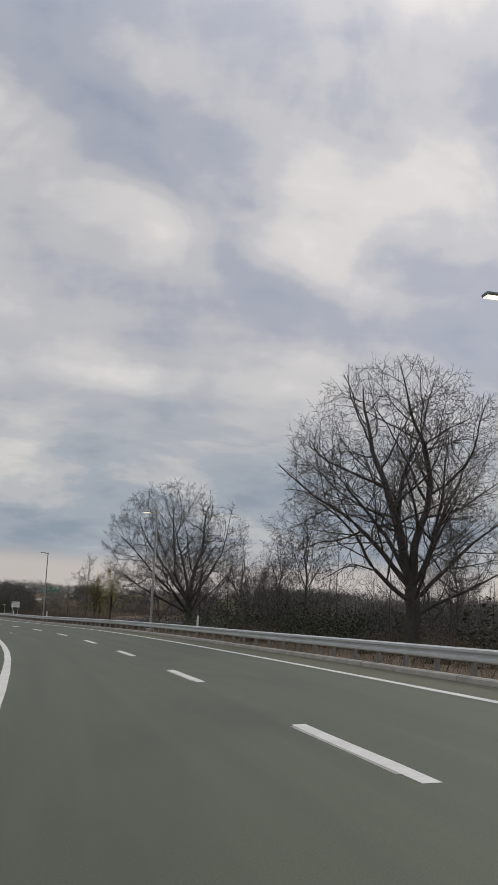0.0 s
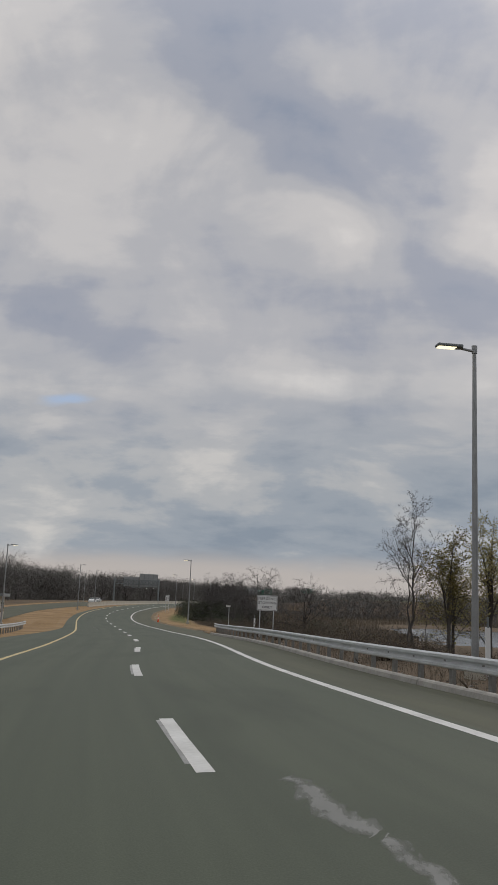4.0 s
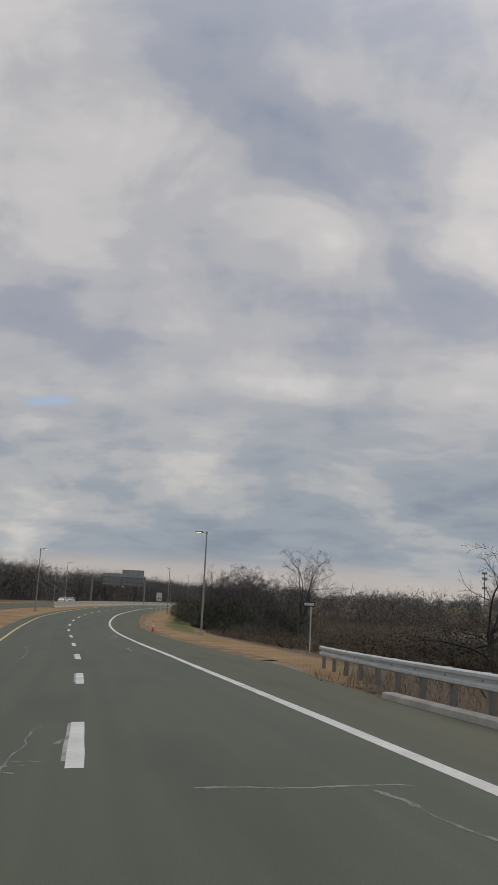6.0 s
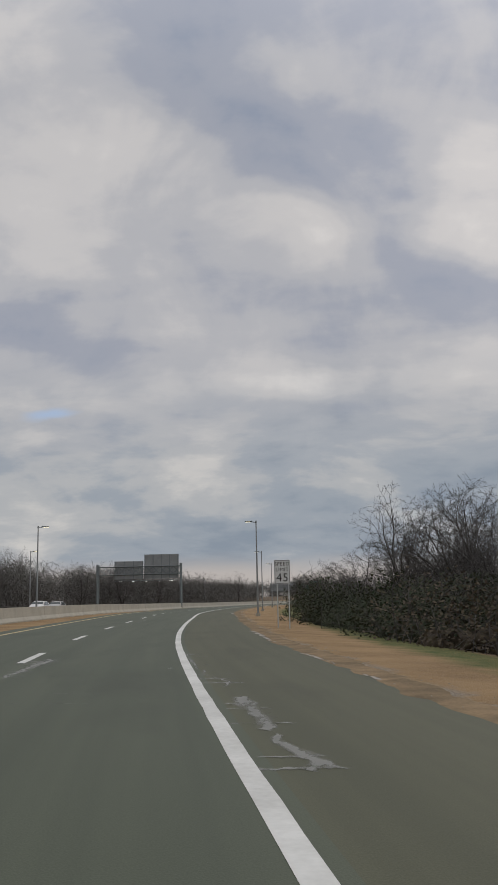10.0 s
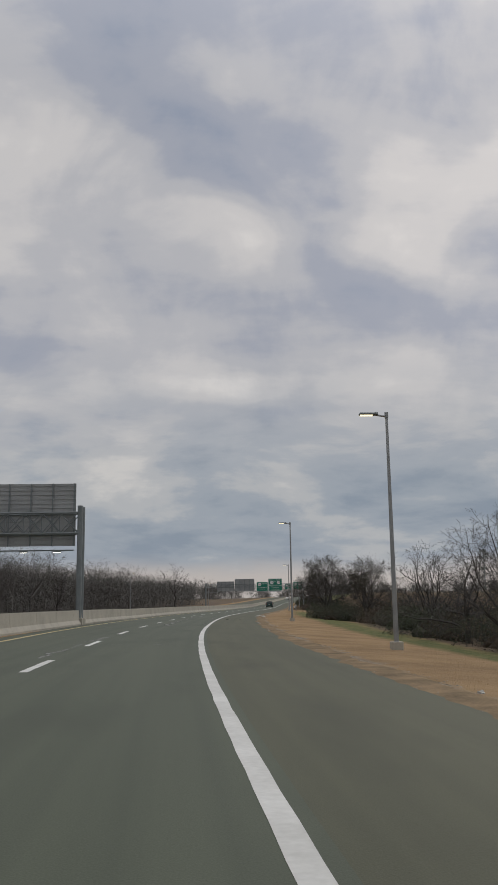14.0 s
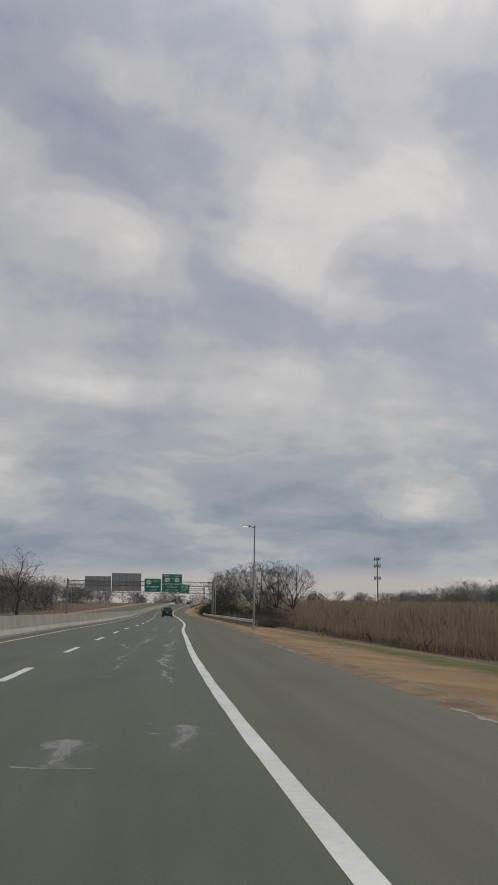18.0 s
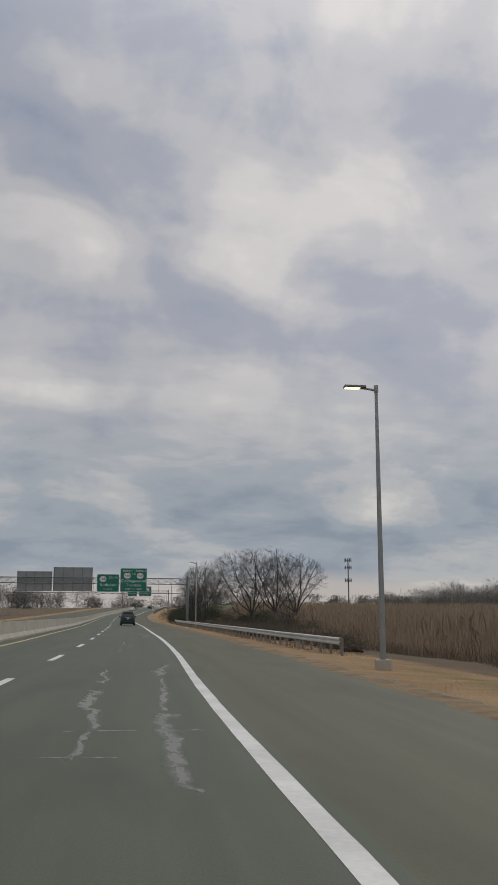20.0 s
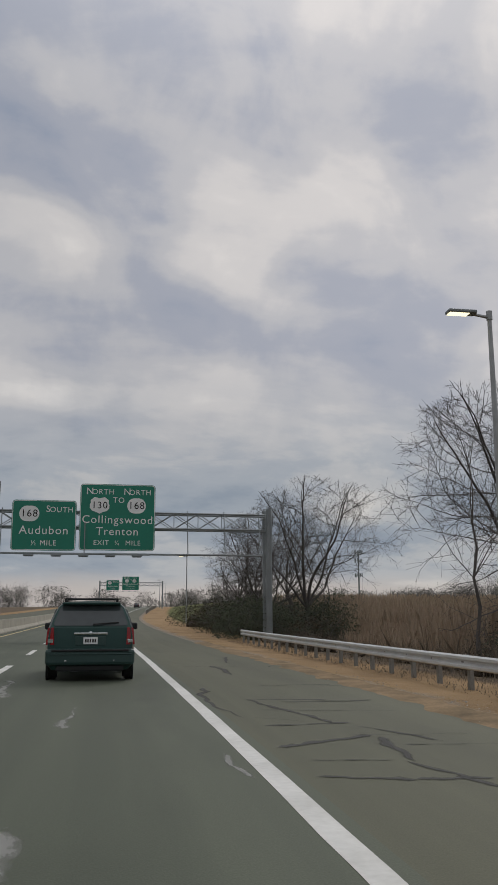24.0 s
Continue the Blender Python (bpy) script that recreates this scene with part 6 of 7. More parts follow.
blades("grass", scatter(176, 720, VERGE, lambda y: pave(y) + 8, 40000, 5, -0.02, 1.2), 0.02, 0.05, 0.012, M_DRYGRASS, "short dry straw grass on the verge", "grass", 5, 0.45)
blades("grass", scatter(190, 640, -13, -10.3, 9000, 6), 0.03, 0.09, 0.02, M_DRYGRASS, "short dry grass between the roads", "grass", 6, 0.5)


# ---- pond ----
def pond():
    bm = bmesh.new()
    c = Vector((30, 236, 0))
    vs = []
    for i in range(60):
        a = 2 * math.pi * i / 60
        r = 1 + 0.22 * noise.noise((math.cos(a) * 2, math.sin(a) * 2, 0)) + 0.13 * noise.noise((math.cos(a) * 6, math.sin(a) * 6, 4))
        q = r / (abs(math.cos(a)) ** 3 + abs(math.sin(a)) ** 3) ** (1 / 3)
        vs.append(bm.verts.new((c.x + 33 * q * math.cos(a), c.y + 88 * q * math.sin(a), 0)))
    bm.faces.new(vs)
    ob = part("water", bm, M_WATER)
    ob.location.z = -2.65
    return tagged(ob, "still grey marsh water reflecting the clouds", "water", kind="structure")


pond()


# ---- litter, stones and cracks on the road ----
def crack(y0, off0, dy, doff, width, mat, name, seed, label=""):
    """A jagged flat streak laid on the asphalt."""
    r = random.Random(seed)
    along = abs(dy) > abs(doff)
    n = max(6, int(max(abs(dy), abs(doff)) / (0.30 if along else 0.11)))
    vs, fs = [], []
    wy, wo, wd = 0.0, 0.0, width
    for i in range(n + 1):
        t = i / n
        wy += r.gauss(0, 0.022) * (abs(doff) > abs(dy))
        wo += r.gauss(0, 0.045) * (abs(dy) > abs(doff))
        wd = max(width * 0.25, min(width * 2.2, wd + r.gauss(0, width * (0.20 if along else 0.28))))
        y, o = y0 + dy * t + wy, off0 + doff * t + wo
        w = wd * (1 if 0 < i < n else 0.1)
        if abs(dy) > abs(doff):
            vs += [at(y, o - w / 2, 0.0025), at(y, o + w / 2, 0.0025)]
        else:
            vs += [at(y - w / 2, o, 0.0025), at(y + w / 2, o, 0.0025)]
        if i:
            k = len(vs)
            fs.append((k - 4, k - 3, k - 1, k - 2))
    ob = part(name, (vs, [], fs), mat, road, label)
    uv = ob.data.uv_layers.new(name="UVMap")
    for lp in ob.data.loops:
        uv.data[lp.index].uv = (lp.vertex_index % 2, lp.vertex_index // 2)
    return ob


r = random.Random(77)
for i in range(34):
    y = r.uniform(85, 655)
    crack(y, r.uniform(-7.6, -2.4), r.uniform(-0.15, 0.15), r.uniform(0.8, 2.4), r.uniform(0.07, 0.14), M_SALT, "crack", i)
# pale filled cracks across the lane, and worn wheel tracks along it: along, across, run along, run across, width
BARS = ((182.6, -3.82, -0.5, 2.72, 0.1), (181.7, -4.17, 0.4, 0.65, 0.16), (259.0, -3.07, -0.2, 1.53, 0.12), (260.4, -2.55, -0.1, 0.85, 0.08), (394.0, -4.42, -0.7, 2.2, 0.22), (385.0, -0.88, -0.1, 0.71, 0.3), (384.1, -1.91, -0.2, 1.72, 0.18), (409.5, -1.63, -0.1, 1.32, 0.24), (415.8, -3.77, 0.5, 0.62, 0.12), (493.3, -3.84, -0.2, 1.56, 0.3), (489.5, -1.86, -0.1, 0.83, 0.14), (487.1, -2.91, 0.8, 1.83, 0.14), (593.5, -2.68, -0.8, 1.66, 0.2), (592.1, -0.64, -0.1, 0.51, 0.2), (598.8, -0.69, 0.4, 0.63, 0.12), (601.8, -3.6, -0.1, 0.85, 0.1))
TRACKS = ((271.1, 0.05, -10.1, 0.52, 0.2), (259.6, 0.57, -4.0, 0.01, 0.24), (255.5, 0.57, -2.5, 0.02, 0.24), (263.5, -3.8, 6.0, 0.02, 0.25), (412.2, -3.13, 2.5, 0.05, 0.4), (414.8, -3.07, 6.6, -0.1, 0.4), (421.4, -3.17, 9.6, 0.0, 0.4), (420.1, -0.35, -5.1, 0.17, 0.2), (485.4, -2.05, 5.6, -0.03, 0.34), (491.0, -2.08, 14.3, -0.17, 0.34), (500.1, -0.68, -8.7, -0.1, 0.4))
MORE_TRACKS = ((491.4, -0.78, -4.1, -0.03, 0.4), (487.3, -0.81, -2.0, -0.0, 0.4), (591.3, -2.3, 4.1, -0.05, 0.2), (595.5, -2.35, 4.1, 0.03, 0.2), (191.1, -1.08, -4.0, 0.05, 0.2), (184.6, -1.39, -1.5, 0.18, 0.2), (460.3, -2.3, 2.0, 0.14, 0.5), (461.2, -1.05, 2.5, 0.19, 0.5), (72.3, -3.32, -5.7, 0.37, 0.25), (66.3, -6.34, -4.7, -0.18, 0.3), (61.7, -6.52, -2.1, 0.1, 0.3), (567.4, -0.79, 3.1, -0.08, 0.6))
FIRST_TRACKS = ((566.6, -1.0, 3.8, 0.35, 0.9), (568.2, -0.6, 2.2, -0.1, 0.7), (204, -1.0, 2.4, 0.1, 0.5), (207, -0.8, 4.0, 0.1, 0.4), (205.8, -3.4, 0.3, 2.6, 0.12), (89.5, -3.05, -4.0, -0.12, 0.14), (85.5, -3.17, -1.6, 0.2, 0.14), (83.9, -2.97, -1.5, 0.06, 0.14), (82.4, -2.91, -1.5, 0.01, 0.14), (86.7, -6.68, 11.9, 0.23, 0.22), (85.1, -1.31, 0.3, 0.92, 0.1), (101.4, -2.93, -4.5, -0.07, 0.14), (96.9, -3.0, -2.1, 0.4, 0.14), (94.9, -2.6, -2.0, -0.13, 0.14), (157.3, -4.18, 1.4, 0.57, 0.12), (155.3, -4.61, 4.5, 0.26, 0.18), (154.0, -1.17, -5.6, 0.77, 0.12))
for y, o, dy, do, w in BARS + TRACKS + MORE_TRACKS + FIRST_TRACKS + ((622.2, -2.26, 3.1, 0.08, 0.2), (627.1, -3.51, 4.7, -0.15, 0.35), (619.8, -0.23, -1.6, 0.14, 0.12)):
    crack(y, o, dy, do, w * (1.4 if abs(dy) > abs(do) else 1.0), M_SALT, "worn_streak", int(abs(y * 7 + o * 13)), "pale worn streak")
for y, dy, o in ((96, 10, -2.9), (88, 14, -6.3), (226, 20, 0.5), (300, 12, -3.4), (430, 22, -0.75), (436, 20, -3.0), (470, 12, -0.8), (474, 10, -2.2), (510, 22, -0.9), (512, 16, -2.2), (540, 14, -2.3), (606, 10, -2.4), (374, 16, -4.6), (180, 12, -6.0), (334, 5, -1.8)):
    for k in range(3):
        q = y + dy * (k + r.uniform(0, 0.3)) / 3
        crack(q, o + r.gauss(0, 0.05), dy / 3 * r.uniform(0.7, 1.1), r.gauss(0, 0.06), r.uniform(0.2, 0.42), M_SALT, "worn_streak", int(q * 3), "pale worn streak")
# scraped marks across the worn tracks
for y, o, dy, do, w in TRACKS + MORE_TRACKS + FIRST_TRACKS:
    if abs(dy) > abs(do) and w > 0.13:
        for k in range(int(abs(dy) * 0.7) + 1):
            u, run = r.random(), r.uniform(0.4, 1.3)
            crack(y + dy * u, o + do * u + r.gauss(0, 0.12) - run / 2, r.gauss(0, 0.04), run, r.uniform(0.12, 0.34), M_SALT, "scrape", int(y * 11 + k * 7), "pale scraped mark")
TAR = ((608.2, 1.71, -7.2, -0.18, 0.08), (601.0, 1.53, -2.4, -1.11, 0.07), (600.4, 2.49, -2.6, 0.08, 0.16), (597.8, 2.57, -1.1, 0.25, 0.16), (601.7, 0.4, -1.0, 2.99, 0.04), (599.1, 0.64, -0.3, 1.61, 0.05), (595.9, 1.05, -0.8, 1.94, 0.05), (593.8, 1.76, -0.2, 1.24, 0.04), (592.0, 0.15, -0.1, 0.79, 0.12), (591.9, 0.94, 0.9, 1.02, 0.12), (592.7, 1.96, -0.1, 0.89, 0.12), (591.8, 1.05, -1.0, 0.07, 0.1), (492.8, 0.17, -0.4, 3.32, 0.05), (411.3, 1.54, -0.1, 1.27, 0.06), (384.8, 1.4, 0.4, 1.34, 0.07))
LAST_TAR = ((629.0, 0.6, -5.7, 0.02, 0.07), (623.3, 0.62, -0.6, 0.73, 0.07), (624.3, 0.92, -0.4, 2.21, 0.04), (622.3, 0.62, 0.3, 1.31, 0.08), (620.2, 0.4, 0.8, 1.43, 0.13), (621.0, 1.83, -2.0, -0.22, 0.13), (619.0, 1.62, -1.6, 0.21, 0.13), (619.2, 0.55, -0.2, 0.93, 0.08), (618.2, 0.4, -0.2, 0.91, 0.09), (618.0, 1.31, -0.1, 0.79, 0.09), (622.1, 1.91, -1.7, 0.76, 0.05))
for y, o, dy, do, w in TAR + LAST_TAR:
    crack(y, o, dy, do, w * 1.7, M_TAR, "sealed_crack", int(abs(y * 3 + o * 7)), "dark tar-sealed crack")


for k in range(16):
    y, o = r.uniform(598, 642), r.uniform(0.5, 3.4)
    dy, do = (r.uniform(2, 5), r.gauss(0, 0.5)) if k % 2 else (r.gauss(0, 0.4), r.uniform(0.9, 2.4))
    crack(y, o, dy, min(do, 3.8 - o), r.uniform(0.08, 0.16), M_TAR, "sealed_crack", k, "dark tar-sealed crack")


def clods(name, y0, y1, lo, hi, n, seed, size, mat, label, category):
    """Small stones and clods, joined."""
    rr = random.Random(seed)
    vs, fs = [], []
    for _ in range(n):
        y, s = rr.uniform(y0, y1), size * rr.uniform(0.4, 1.5)
        a, b = (lo(y) if callable(lo) else lo), (hi(y) if callable(hi) else hi)
        p = at(y, rr.uniform(a, b), -0.02)
        k = len(vs)
        vs += [p + Vector((s * rr.uniform(0.6, 1.3), 0, 0)), p + Vector((0, s * rr.uniform(0.6, 1.3), 0)), p - Vector((s * rr.uniform(0.6, 1.3), 0, 0)), p - Vector((0, s * rr.uniform(0.6, 1.3), 0)), p + Vector((rr.gauss(0, s * 0.2), rr.gauss(0, s * 0.2), s * rr.uniform(0.4, 0.9)))]
        fs += [(k, k + 1, k + 4), (k + 1, k + 2, k + 4), (k + 2, k + 3, k + 4), (k + 3, k, k + 4)]
    return tagged(part(name, (vs, [], fs), mat), label, category, kind="stuff")


M_STONE = island_material("stones", [(0.22, 0.185, 0.14), (0.32, 0.285, 0.235), (0.15, 0.125, 0.095), (0.42, 0.40, 0.36)])
M_RUBBLE = island_material("rubble", [(0.10, 0.085, 0.065), (0.16, 0.14, 0.11), (0.07, 0.06, 0.048), (0.28, 0.26, 0.23)])
clods("gravel", 190, 640, lambda y: pave(y) - 0.15, lambda y: pave(y) + 1.1, 11000, 3, 0.034, M_STONE, "loose gravel and dirt clods along the edge of the shoulder", "gravel")
clods("gravel", 20, 170, 2.5, 4.5, 2500, 4, 0.05, M_RUBBLE, "dark rubble and litter behind the guardrail", "gravel")

# bare soil that the rain has carried over the edge of the shoulder
M_SOIL = material("bare_soil", (0.31, 0.22, 0.128), 0.95, colour2=(0.125, 0.095, 0.058), scale=1.3, scale2=17, bump=0.6, spec=0.15)


def soil_edge(y0, y1):
    """A low ragged lip of soil: thin on the asphalt, sunk into the verge behind."""
    vs, fs, n = [], [], int((y1 - y0) / 0.35)
    for i in range(n + 1):
        y = y0 + (y1 - y0) * i / n
        a = pave(y) - 0.14 - 0.50 * max(0.0, noise.noise((y * 0.16, 3, 0))) - 0.22 * noise.noise((y * 0.9, 0, 7)) - 0.10 * noise.noise((y * 3.1, 5, 0))
        b = pave(y) + 1.1 + 0.8 * noise.noise((y * 0.3, 9, 0)) + 0.3 * noise.noise((y * 1.3, 2, 0))
        vs += [at(y, a, -0.005), at(y, a + 0.16, 0.004 + 0.003 * noise.noise((y * 4, 1, 1))), at(y, (a + b) / 2, 0.028 + 0.02 * noise.noise((y * 1.7, 4, 4))), at(y, b, -0.09)]
        if i:
            k = len(vs) - 8
            fs += [(k + q, k + q + 1, k + q + 5, k + q + 4) for q in range(3)]
    return tagged(part("soil", (vs, [], fs), M_SOIL, smooth=True), "strip of bare brown soil along the shoulder edge", "soil", kind="stuff")


for y0 in (180, 300, 420, 540):
    soil_edge(y0, y0 + 120)

# pale broken edges where the verge has washed onto the shoulder
for y, dy, w in ((262, 9, 0.35), (276, 14, 0.25), (240, 12, 0.3), (322, 14, 0.5), (338, 12, 0.55), (352, 9, 0.3), (402, 10, 0.3), (418, 9, 0.25), (452, 8, 0.5), (462, 8, 0.3), (486, 14, 0.35), (206, 12, 0.4), (222, 10, 0.35)):
    crack(y, pave(y) - 0.05, dy, pave(y + dy) - pave(y), w, M_WASH, "washed_edge", int(y * 5), "pale strip of washed gravel")


# ---- litter on the shoulder and the verge ----
def litter(seed, y, off, sx, sy, sz, name, label, mat):
    """A crumpled scrap, squashed onto the ground."""
    bm = bmesh.new()
    bmesh.ops.create_icosphere(bm, subdivisions=2, radius=1)
    for v in bm.verts:
        k = 1 + 0.8 * noise.noise(v.co * 1.7 + Vector((seed, 0, 0))) + 0.6 * noise.noise(v.co * 4.1 + Vector((0, seed, 0)))
        v.co = Vector((v.co.x * sx * k, v.co.y * sy * k, max(0.0, v.co.z * k + 0.35) * sz))
    ob = tagged(part(name, bm, mat), label, "litter", "litter beside the lane")
    ob.matrix_world = Matrix.Translation(at(y, off, -0.004)) @ pose(0, 0, 0, 0, 0, seed * 47)
    return ob


M_DARKSCRAP = material("dark_scrap", (0.035, 0.033, 0.028), 0.8, colour2=(0.015, 0.015, 0.014), scale=9, scale2=60, bump=0.4)
M_PALESCRAP = material("pale_scrap", (0.62, 0.61, 0.57), 0.7, colour2=(0.45, 0.43, 0.38), scale=6, scale2=40, bump=0.2)
litter(1, 436.1, 0.95, 0.12, 0.07, 0.035, "rubber_scrap", "dark crumpled rubber scrap lying on the shoulder", M_DARKSCRAP)
litter(2, 434.9, 2.16, 0.07, 0.05, 0.025, "rubber_scrap", "small dark rubber scrap lying on the shoulder", M_DARKSCRAP)
litter(3, 455.0, 3.9, 0.55, 0.22, 0.05, "plastic_sheet", "flattened pale plastic sheet at the shoulder's edge", M_PALESCRAP)
litter(4, 452.1, 4.4, 0.10, 0.08, 0.12, "paper_cup", "crumpled white paper cup on the dry verge", M_PALESCRAP)
litter(5, 448.6, 4.4, 0.38, 0.16, 0.06, "plastic_sheet", "torn pale plastic sheet on the dry verge", M_PALESCRAP)
litter(6, 611.7, 4.9, 0.75, 0.30, 0.04, "plastic_sheet", "long flattened white plastic sheet before the guardrail", M_PALESCRAP)
litter(7, 365.3, 4.7, 0.06, 0.05, 0.04, "paper_scrap", "small white paper scrap on the dry verge", M_PALESCRAP)
crack(434.8, 0.6, -0.1, 2.6, 0.10, M_TAR, "sealed_crack", 901, "dark tar-sealed crack")


# ---- vehicles ----
def shell(sections, prof, rear, front):
    """A closed car body: prof is the half cross-section (x, z) from sill to roof; rear(z) and front(z) give its ends."""
    full = [(-x, z) for x, z in prof] + [(x, z) for x, z in reversed(prof)]
    k = len(full)
    vs, fs = [], []
    for t in sections:
        for x, z in full:
            nose = 1 - 0.16 * max(0, (t - 0.72) / 0.28) ** 2 - 0.05 * max(0, (0.12 - t) / 0.12) ** 2
            vs.append((x * nose, rear(z) + t * (front(z) - rear(z)), z))
    n = len(sections)
    for i in range(n - 1):
        for j in range(k):
            j2 = (j + 1) % k
            fs.append((i * k + j, (i + 1) * k + j, (i + 1) * k + j2, i * k + j2))
    for i, flip in ((0, False), (n - 1, True)):
        for j in range(k // 2 - 1):
            q = (i * k + j, i * k + j + 1, i * k + k - 2 - j, i * k + k - 1 - j)
            fs.append(tuple(reversed(q)) if flip else q)
    return vs, [], fs


M_VAN = material("dark_green_metallic", (0.016, 0.052, 0.045), 0.28, 0.35, colour2=(0.014, 0.044, 0.038), scale=0.6, scale2=6)
M_VANLOW = material("green_grey_bumper", (0.030, 0.066, 0.060), 0.38, 0.1, colour2=(0.024, 0.054, 0.05), scale=1, scale2=9)
M_TRIM = material("black_trim", (0.012, 0.013, 0.014), 0.6)
M_CARGLASS = material("tinted_glass", (0.055, 0.068, 0.070), 0.07, colour2=(0.042, 0.052, 0.054), scale=1, scale2=4)
M_TAIL = material("red_lens", (0.30, 0.012, 0.014), 0.18, colour2=(0.20, 0.01, 0.012), scale=3, scale2=20)
M_CHROME = material("chrome", (0.62, 0.66, 0.66), 0.14, 1.0, colour2=(0.55, 0.58, 0.58))
M_TYRE = material("tyre_rubber", (0.018, 0.018, 0.018), 0.85, colour2=(0.03, 0.03, 0.028), scale=6, scale2=30)
M_RIM = material("alloy_rim", (0.42, 0.43, 0.44), 0.35, 0.8)
M_SPOT = material("reflector", (0.85, 0.85, 0.85), 0.25)


def wheel(parent, x, y, r, w):
    bm = bmesh.new()
    m = Matrix.Translation((x, y, r)) @ Matrix.Rotation(radians(90), 4, "Y")
    res = bmesh.ops.create_cone(bm, cap_ends=True, segments=28, radius1=r, radius2=r, depth=w, matrix=m)
    bmesh.ops.bevel(bm, geom=[e for e in bm.edges if len(e.link_faces) == 2 and abs(e.calc_face_angle(0)) > 1.0], offset=0.035, segments=2, affect="EDGES")
    t = part("tyre", bm, M_TYRE, parent)
    bm = bmesh.new()
    bmesh.ops.create_cone(bm, cap_ends=True, segments=20, radius1=r * 0.62, radius2=r * 0.55, depth=w + 0.02, matrix=m)
    part("rim", bm, M_RIM, t)


def minivan():
    v = tagged(new("minivan"), "dark green minivan with roof rack and red tail lights", "van")
    rear = lambda z: float(np.interp(z, [0.2, 0.5, 0.72, 1.18, 1.68, 1.76], [0.10, 0.05, 0.05, 0.10, 0.42, 0.55]))
    front = lambda z: float(np.interp(z, [0.2, 0.8, 0.98, 1.10, 1.66, 1.76], [4.75, 4.8, 4.55, 3.95, 2.95, 2.75]))
    prof = [(0.88, 0.24), (0.97, 0.34), (0.995, 0.62), (0.99, 0.92), (0.955, 1.16), (0.86, 1.44), (0.765, 1.62), (0.68, 1.70), (0.45, 1.745), (0.0, 1.76)]
    part("body", shell([0, 0.03, 0.1, 0.25, 0.45, 0.65, 0.8, 0.9, 0.97, 1.0], prof, rear, front), M_VAN, v, smooth=False)
    # rear window, following the slope of the tailgate
    bm = bmesh.new()
    pt = lambda x, z, d: (x, rear(z) - d, z)
    slab(bm, [pt(-0.80, 1.205, 0.012), pt(0.80, 1.205, 0.012), pt(0.83, 1.25, 0.012), pt(0.70, 1.60, 0.012), pt(0.62, 1.655, 0.012), pt(-0.62, 1.655, 0.012), pt(-0.70, 1.60, 0.012), pt(-0.83, 1.25, 0.012)], 0.02, (0, 1, 0))
    glass = part("rear_window", bm, M_CARGLASS, v)
    bm = bmesh.new()
    rod(bm, (0.05, rear(1.2) - 0.03, 1.235), (0.62, rear(1.26) - 0.03, 1.275), 0.014, sides=6)
    part("rear_wiper", bm, M_TRIM, glass)
    # spoiler lip over the window
    bm = bmesh.new()
    box(bm, 0, 0.36, 1.70, 1.32, 0.26, 0.06, 0.025)
    part("spoiler", bm, M_VAN, v)
    # side windows
    for s in (-1, 1):
        bm = bmesh.new()
        slab(bm, [(s * 0.958, 0.75, 1.19), (s * 0.958, 3.5, 1.19), (s * 0.80, 3.0, 1.585), (s * 0.80, 0.78, 1.585)], 0.012, (s, 0, 0.3))
        part("side_window", bm, M_CARGLASS, v)
        bm = bmesh.new()
        slab(bm, [(s * 0.80, 0.02, 0.785), (s * 0.985, 0.10, 0.785), (s * 0.995, 0.10, 0.80), (s * 0.965, 0.14, 1.13), (s * 0.93, 0.13, 1.165), (s * 0.82, 0.06, 1.165)], 0.10, (0, 1, 0))
        lamp = part("tail_light", bm, M_TAIL, v, "tall red tail light")
        bm = bmesh.new()
        box(bm, s * 0.88, 0.05, 0.865, 0.13, 0.02, 0.075, 0.008)
        part("reversing_light", bm, M_CHROME, lamp)
        bm = bmesh.new()
        box(bm, s * 1.085, 3.25, 1.16, 0.20, 0.11, 0.17, 0.04)
        part("mirror", bm, M_TRIM, v)
        bm = bmesh.new()
        rod(bm, (s * 0.60, 0.75, 1.80), (s * 0.62, 2.55, 1.81), 0.022, sides=8)
        for y in (0.75, 1.6, 2.55):
            rod(bm, (s * 0.605, y, 1.70), (s * 0.605, y, 1.81), 0.02, sides=6)
        part("rack_rail", bm, M_TRIM, v)
        bm = bmesh.new()
        box(bm, s * 0.54, -0.10, 0.445, 0.055, 0.02, 0.03, 0.004)
        part("reflector", bm, M_SPOT, v)
        for y in (0.86, 3.86):
            wheel(v, s * 0.86, y, 0.335, 0.225)
        bm = bmesh.new()
        for y in (0.86, 3.86):
            bmesh.ops.create_cone(bm, cap_ends=True, segments=24, radius1=0.40, radius2=0.40, depth=0.05, matrix=Matrix.Translation((s * 0.965, y, 0.36)) @ Matrix.Rotation(radians(90), 4, "Y"))
        part("wheel_arch", bm, M_TRIM, v)
    for y in (0.95, 2.2):
        bm = bmesh.new()
        box(bm, 0, y, 1.815, 1.24, 0.07, 0.03, 0.012)
        part("rack_bar", bm, M_TRIM, v)
    # tailgate details
    bm = bmesh.new()
    box(bm, 0, 0.045, 1.03, 0.76, 0.05, 0.055, 0.02)
    part("gate_handle", bm, M_CHROME, v, "bright handle bar")
    bm = bmesh.new()
    bmesh.ops.create_uvsphere(bm, u_segments=12, v_segments=8, radius=0.045, matrix=Matrix.Translation((0, 0.02, 1.035)) @ Matrix.Diagonal((1, 0.4, 1, 1)))
    part("badge", bm, M_CHROME, v)
    bm = bmesh.new()
    box(bm, 0, 0.055, 0.87, 0.68, 0.02, 0.20, 0.008)
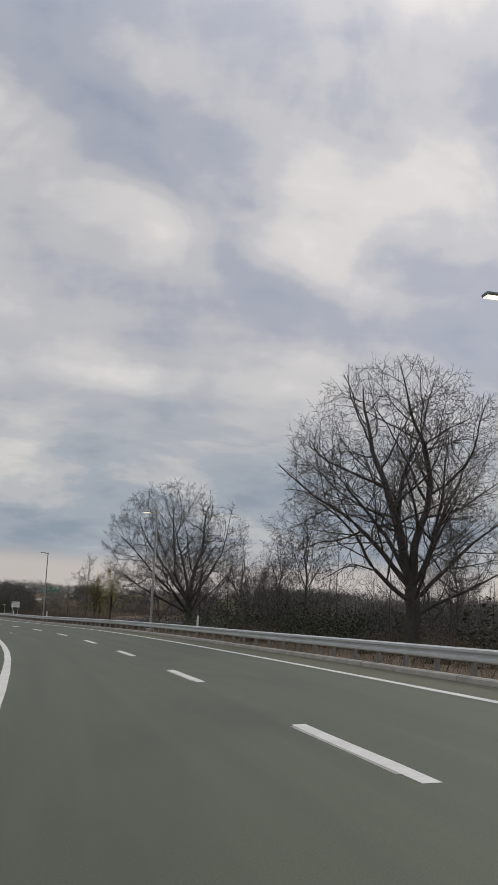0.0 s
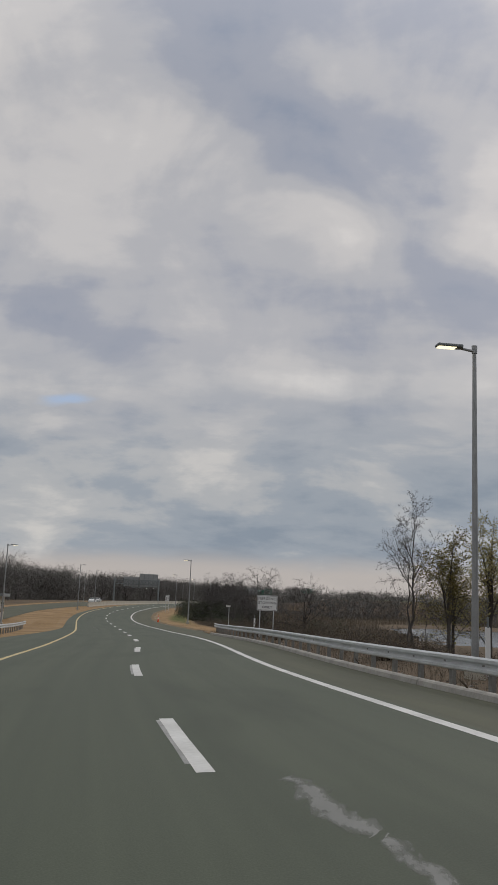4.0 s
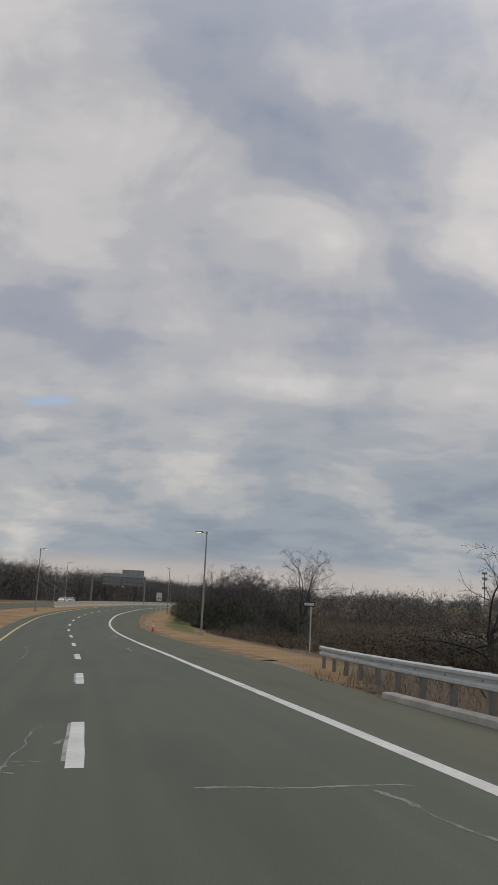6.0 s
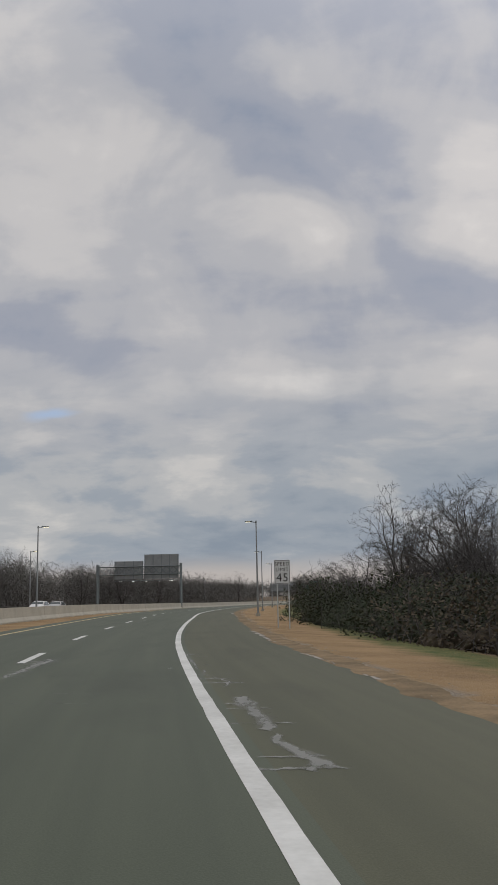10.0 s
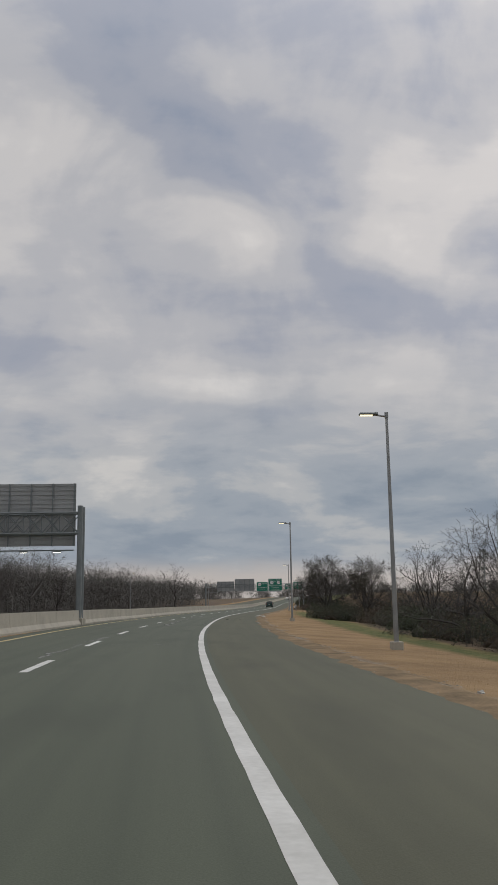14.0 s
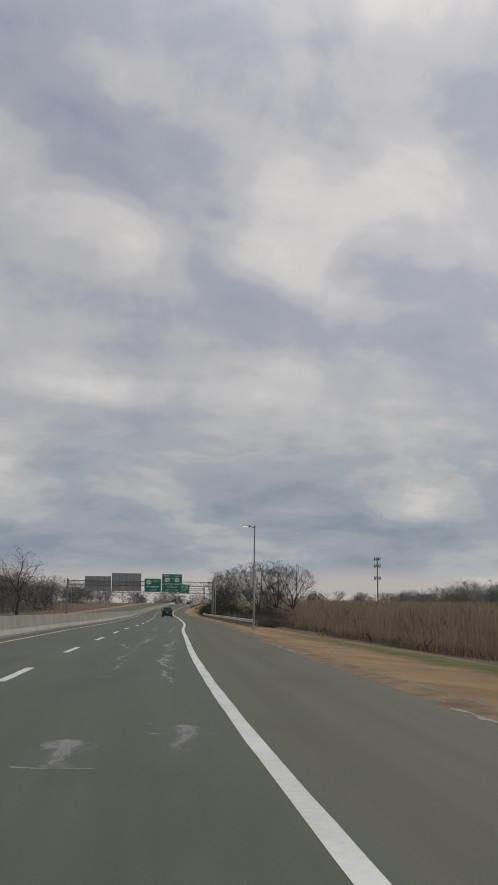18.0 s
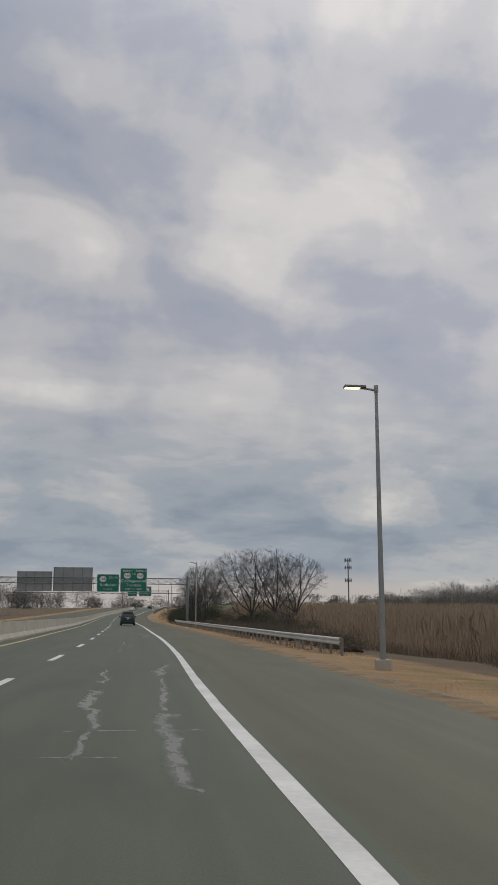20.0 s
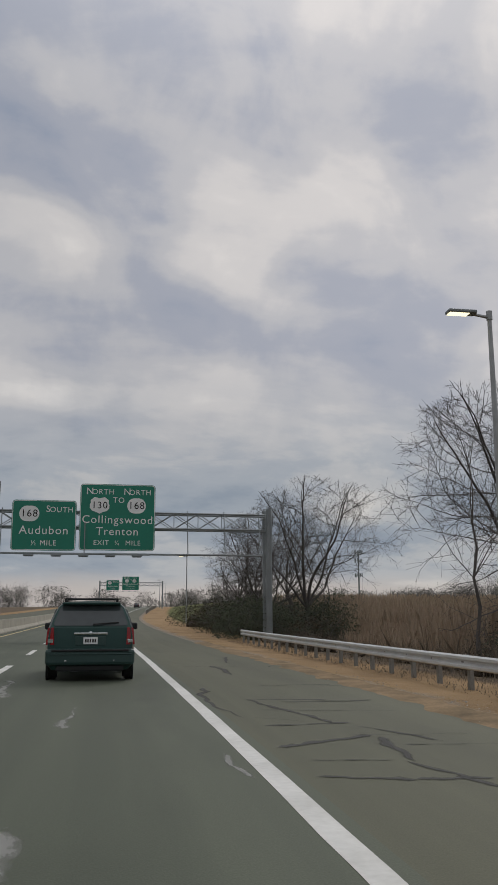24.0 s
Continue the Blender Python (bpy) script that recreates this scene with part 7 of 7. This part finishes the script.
    recess = part("plate_recess", bm, M_VANLOW, v)
    bm = bmesh.new()
    box(bm, 0, 0.035, 0.875, 0.32, 0.012, 0.155, 0.004)
    pl = part("number_plate", bm, M_WHITE, recess, "pale plate with dark bars")
    bm = bmesh.new()
    for x in (-0.105, -0.055, -0.005, 0.055, 0.105):
        box(bm, x, 0.027, 0.875, 0.034, 0.004, 0.075)
    bars = part("plate_bars", bm, M_BLACK, recess)
    # bumper with its step, and the dark underside
    bm = bmesh.new()
    box(bm, 0, 0.02, 0.52, 1.98, 0.26, 0.36, 0.07)
    bumper = part("bumper", bm, M_VANLOW, v)
    bm = bmesh.new()
    box(bm, 0, -0.06, 0.665, 1.72, 0.16, 0.045, 0.015)
    part("bumper_step", bm, M_TRIM, bumper)
    bm = bmesh.new()
    box(bm, 0, -0.115, 0.585, 1.86, 0.03, 0.03, 0.01)
    part("bumper_strip", bm, M_VANLOW, bumper)
    bm = bmesh.new()
    box(bm, 0, 1.2, 0.28, 1.5, 2.4, 0.14, 0.03)
    rod(bm, (-0.12, 0.02, 0.28), (-0.12, 0.7, 0.28), 0.03, sides=8)
    part("underside", bm, M_TRIM, v)
    return v


mv = minivan()
mv.matrix_world = pose(-58.0, 631.3, road_z(632, -2.0) + 0.005, 0.6, 0, heading(640)) @ Matrix.Diagonal((1.045, 1, 1.05, 1))


def sedan(colour, label):
    c = tagged(new("car"), label, "car", "cars on the far roads")
    paintwork = material("car_paint", colour, 0.3, 0.1, colour2=tuple(q * 0.9 for q in colour), scale=1, scale2=6)
    rear = lambda z: float(np.interp(z, [0.2, 0.9, 1.0, 1.4, 1.45], [0.1, 0.0, 0.25, 0.75, 0.95]))
    front = lambda z: float(np.interp(z, [0.2, 0.7, 0.95, 1.4, 1.45], [4.5, 4.5, 3.5, 2.6, 2.4]))
    prof = [(0.80, 0.22), (0.90, 0.36), (0.91, 0.68), (0.87, 0.94), (0.72, 1.28), (0.60, 1.41), (0.0, 1.46)]
    part("body", shell([0, 0.05, 0.2, 0.4, 0.6, 0.8, 0.93, 1.0], prof, rear, front), paintwork, c)
    bm = bmesh.new()
    slab(bm, [(-0.72, rear(1.0) - 0.012, 1.0), (0.72, rear(1.0) - 0.012, 1.0), (0.58, rear(1.36) - 0.012, 1.36), (-0.58, rear(1.36) - 0.012, 1.36)], 0.02, (0, 1, 0))
    part("rear_window", bm, M_CARGLASS, c)
    bm = bmesh.new()
    slab(bm, [(-0.74, front(1.0) + 0.012, 1.0), (0.74, front(1.0) + 0.012, 1.0), (0.60, front(1.36) + 0.012, 1.36), (-0.60, front(1.36) + 0.012, 1.36)], 0.02, (0, -1, 0))
    part("windscreen", bm, M_CARGLASS, c)
    for s in (-1, 1):
        bm = bmesh.new()
        slab(bm, [(s * 0.868, 0.9, 0.98), (s * 0.868, 3.2, 0.98), (s * 0.70, 2.6, 1.34), (s * 0.70, 1.1, 1.34)], 0.012, (s, 0, 0.4))
        part("side_window", bm, M_CARGLASS, c)
        bm = bmesh.new()
        box(bm, s * 0.70, 0.02, 0.76, 0.30, 0.06, 0.14, 0.02)
        part("tail_light", bm, M_TAIL, c)
        bm = bmesh.new()
        box(bm, s * 0.66, 4.46, 0.66, 0.34, 0.06, 0.13, 0.02)
        part("headlight", bm, M_SPOT, c)
        for y in (0.85, 3.6):
            wheel(c, s * 0.80, y, 0.32, 0.2)
    return c


white_car = sedan((0.72, 0.72, 0.70), "small white car far ahead on the rising road")
p = at(856, -6.2)
white_car.matrix_world = pose(p.x, p.y, p.z, 0, 0, heading(856))
dark_car = sedan((0.05, 0.05, 0.055), "dark car far ahead on the road")
p = at(905, -2.2)
dark_car.matrix_world = pose(p.x, p.y, p.z, 0, 0, heading(905))
silver = sedan((0.46, 0.46, 0.45), "silver car on the opposite road behind the barrier")
p = at(366, -20.0)
silver.matrix_world = pose(p.x, p.y, p.z, 0, 0, heading(366) + 180)
c2 = copy_thing(white_car, Matrix.Translation(at(352, -19.0)) @ pose(0, 0, 0, 0, 0, heading(352) + 180))
c2["label"] = "white car on the opposite road behind the barrier"
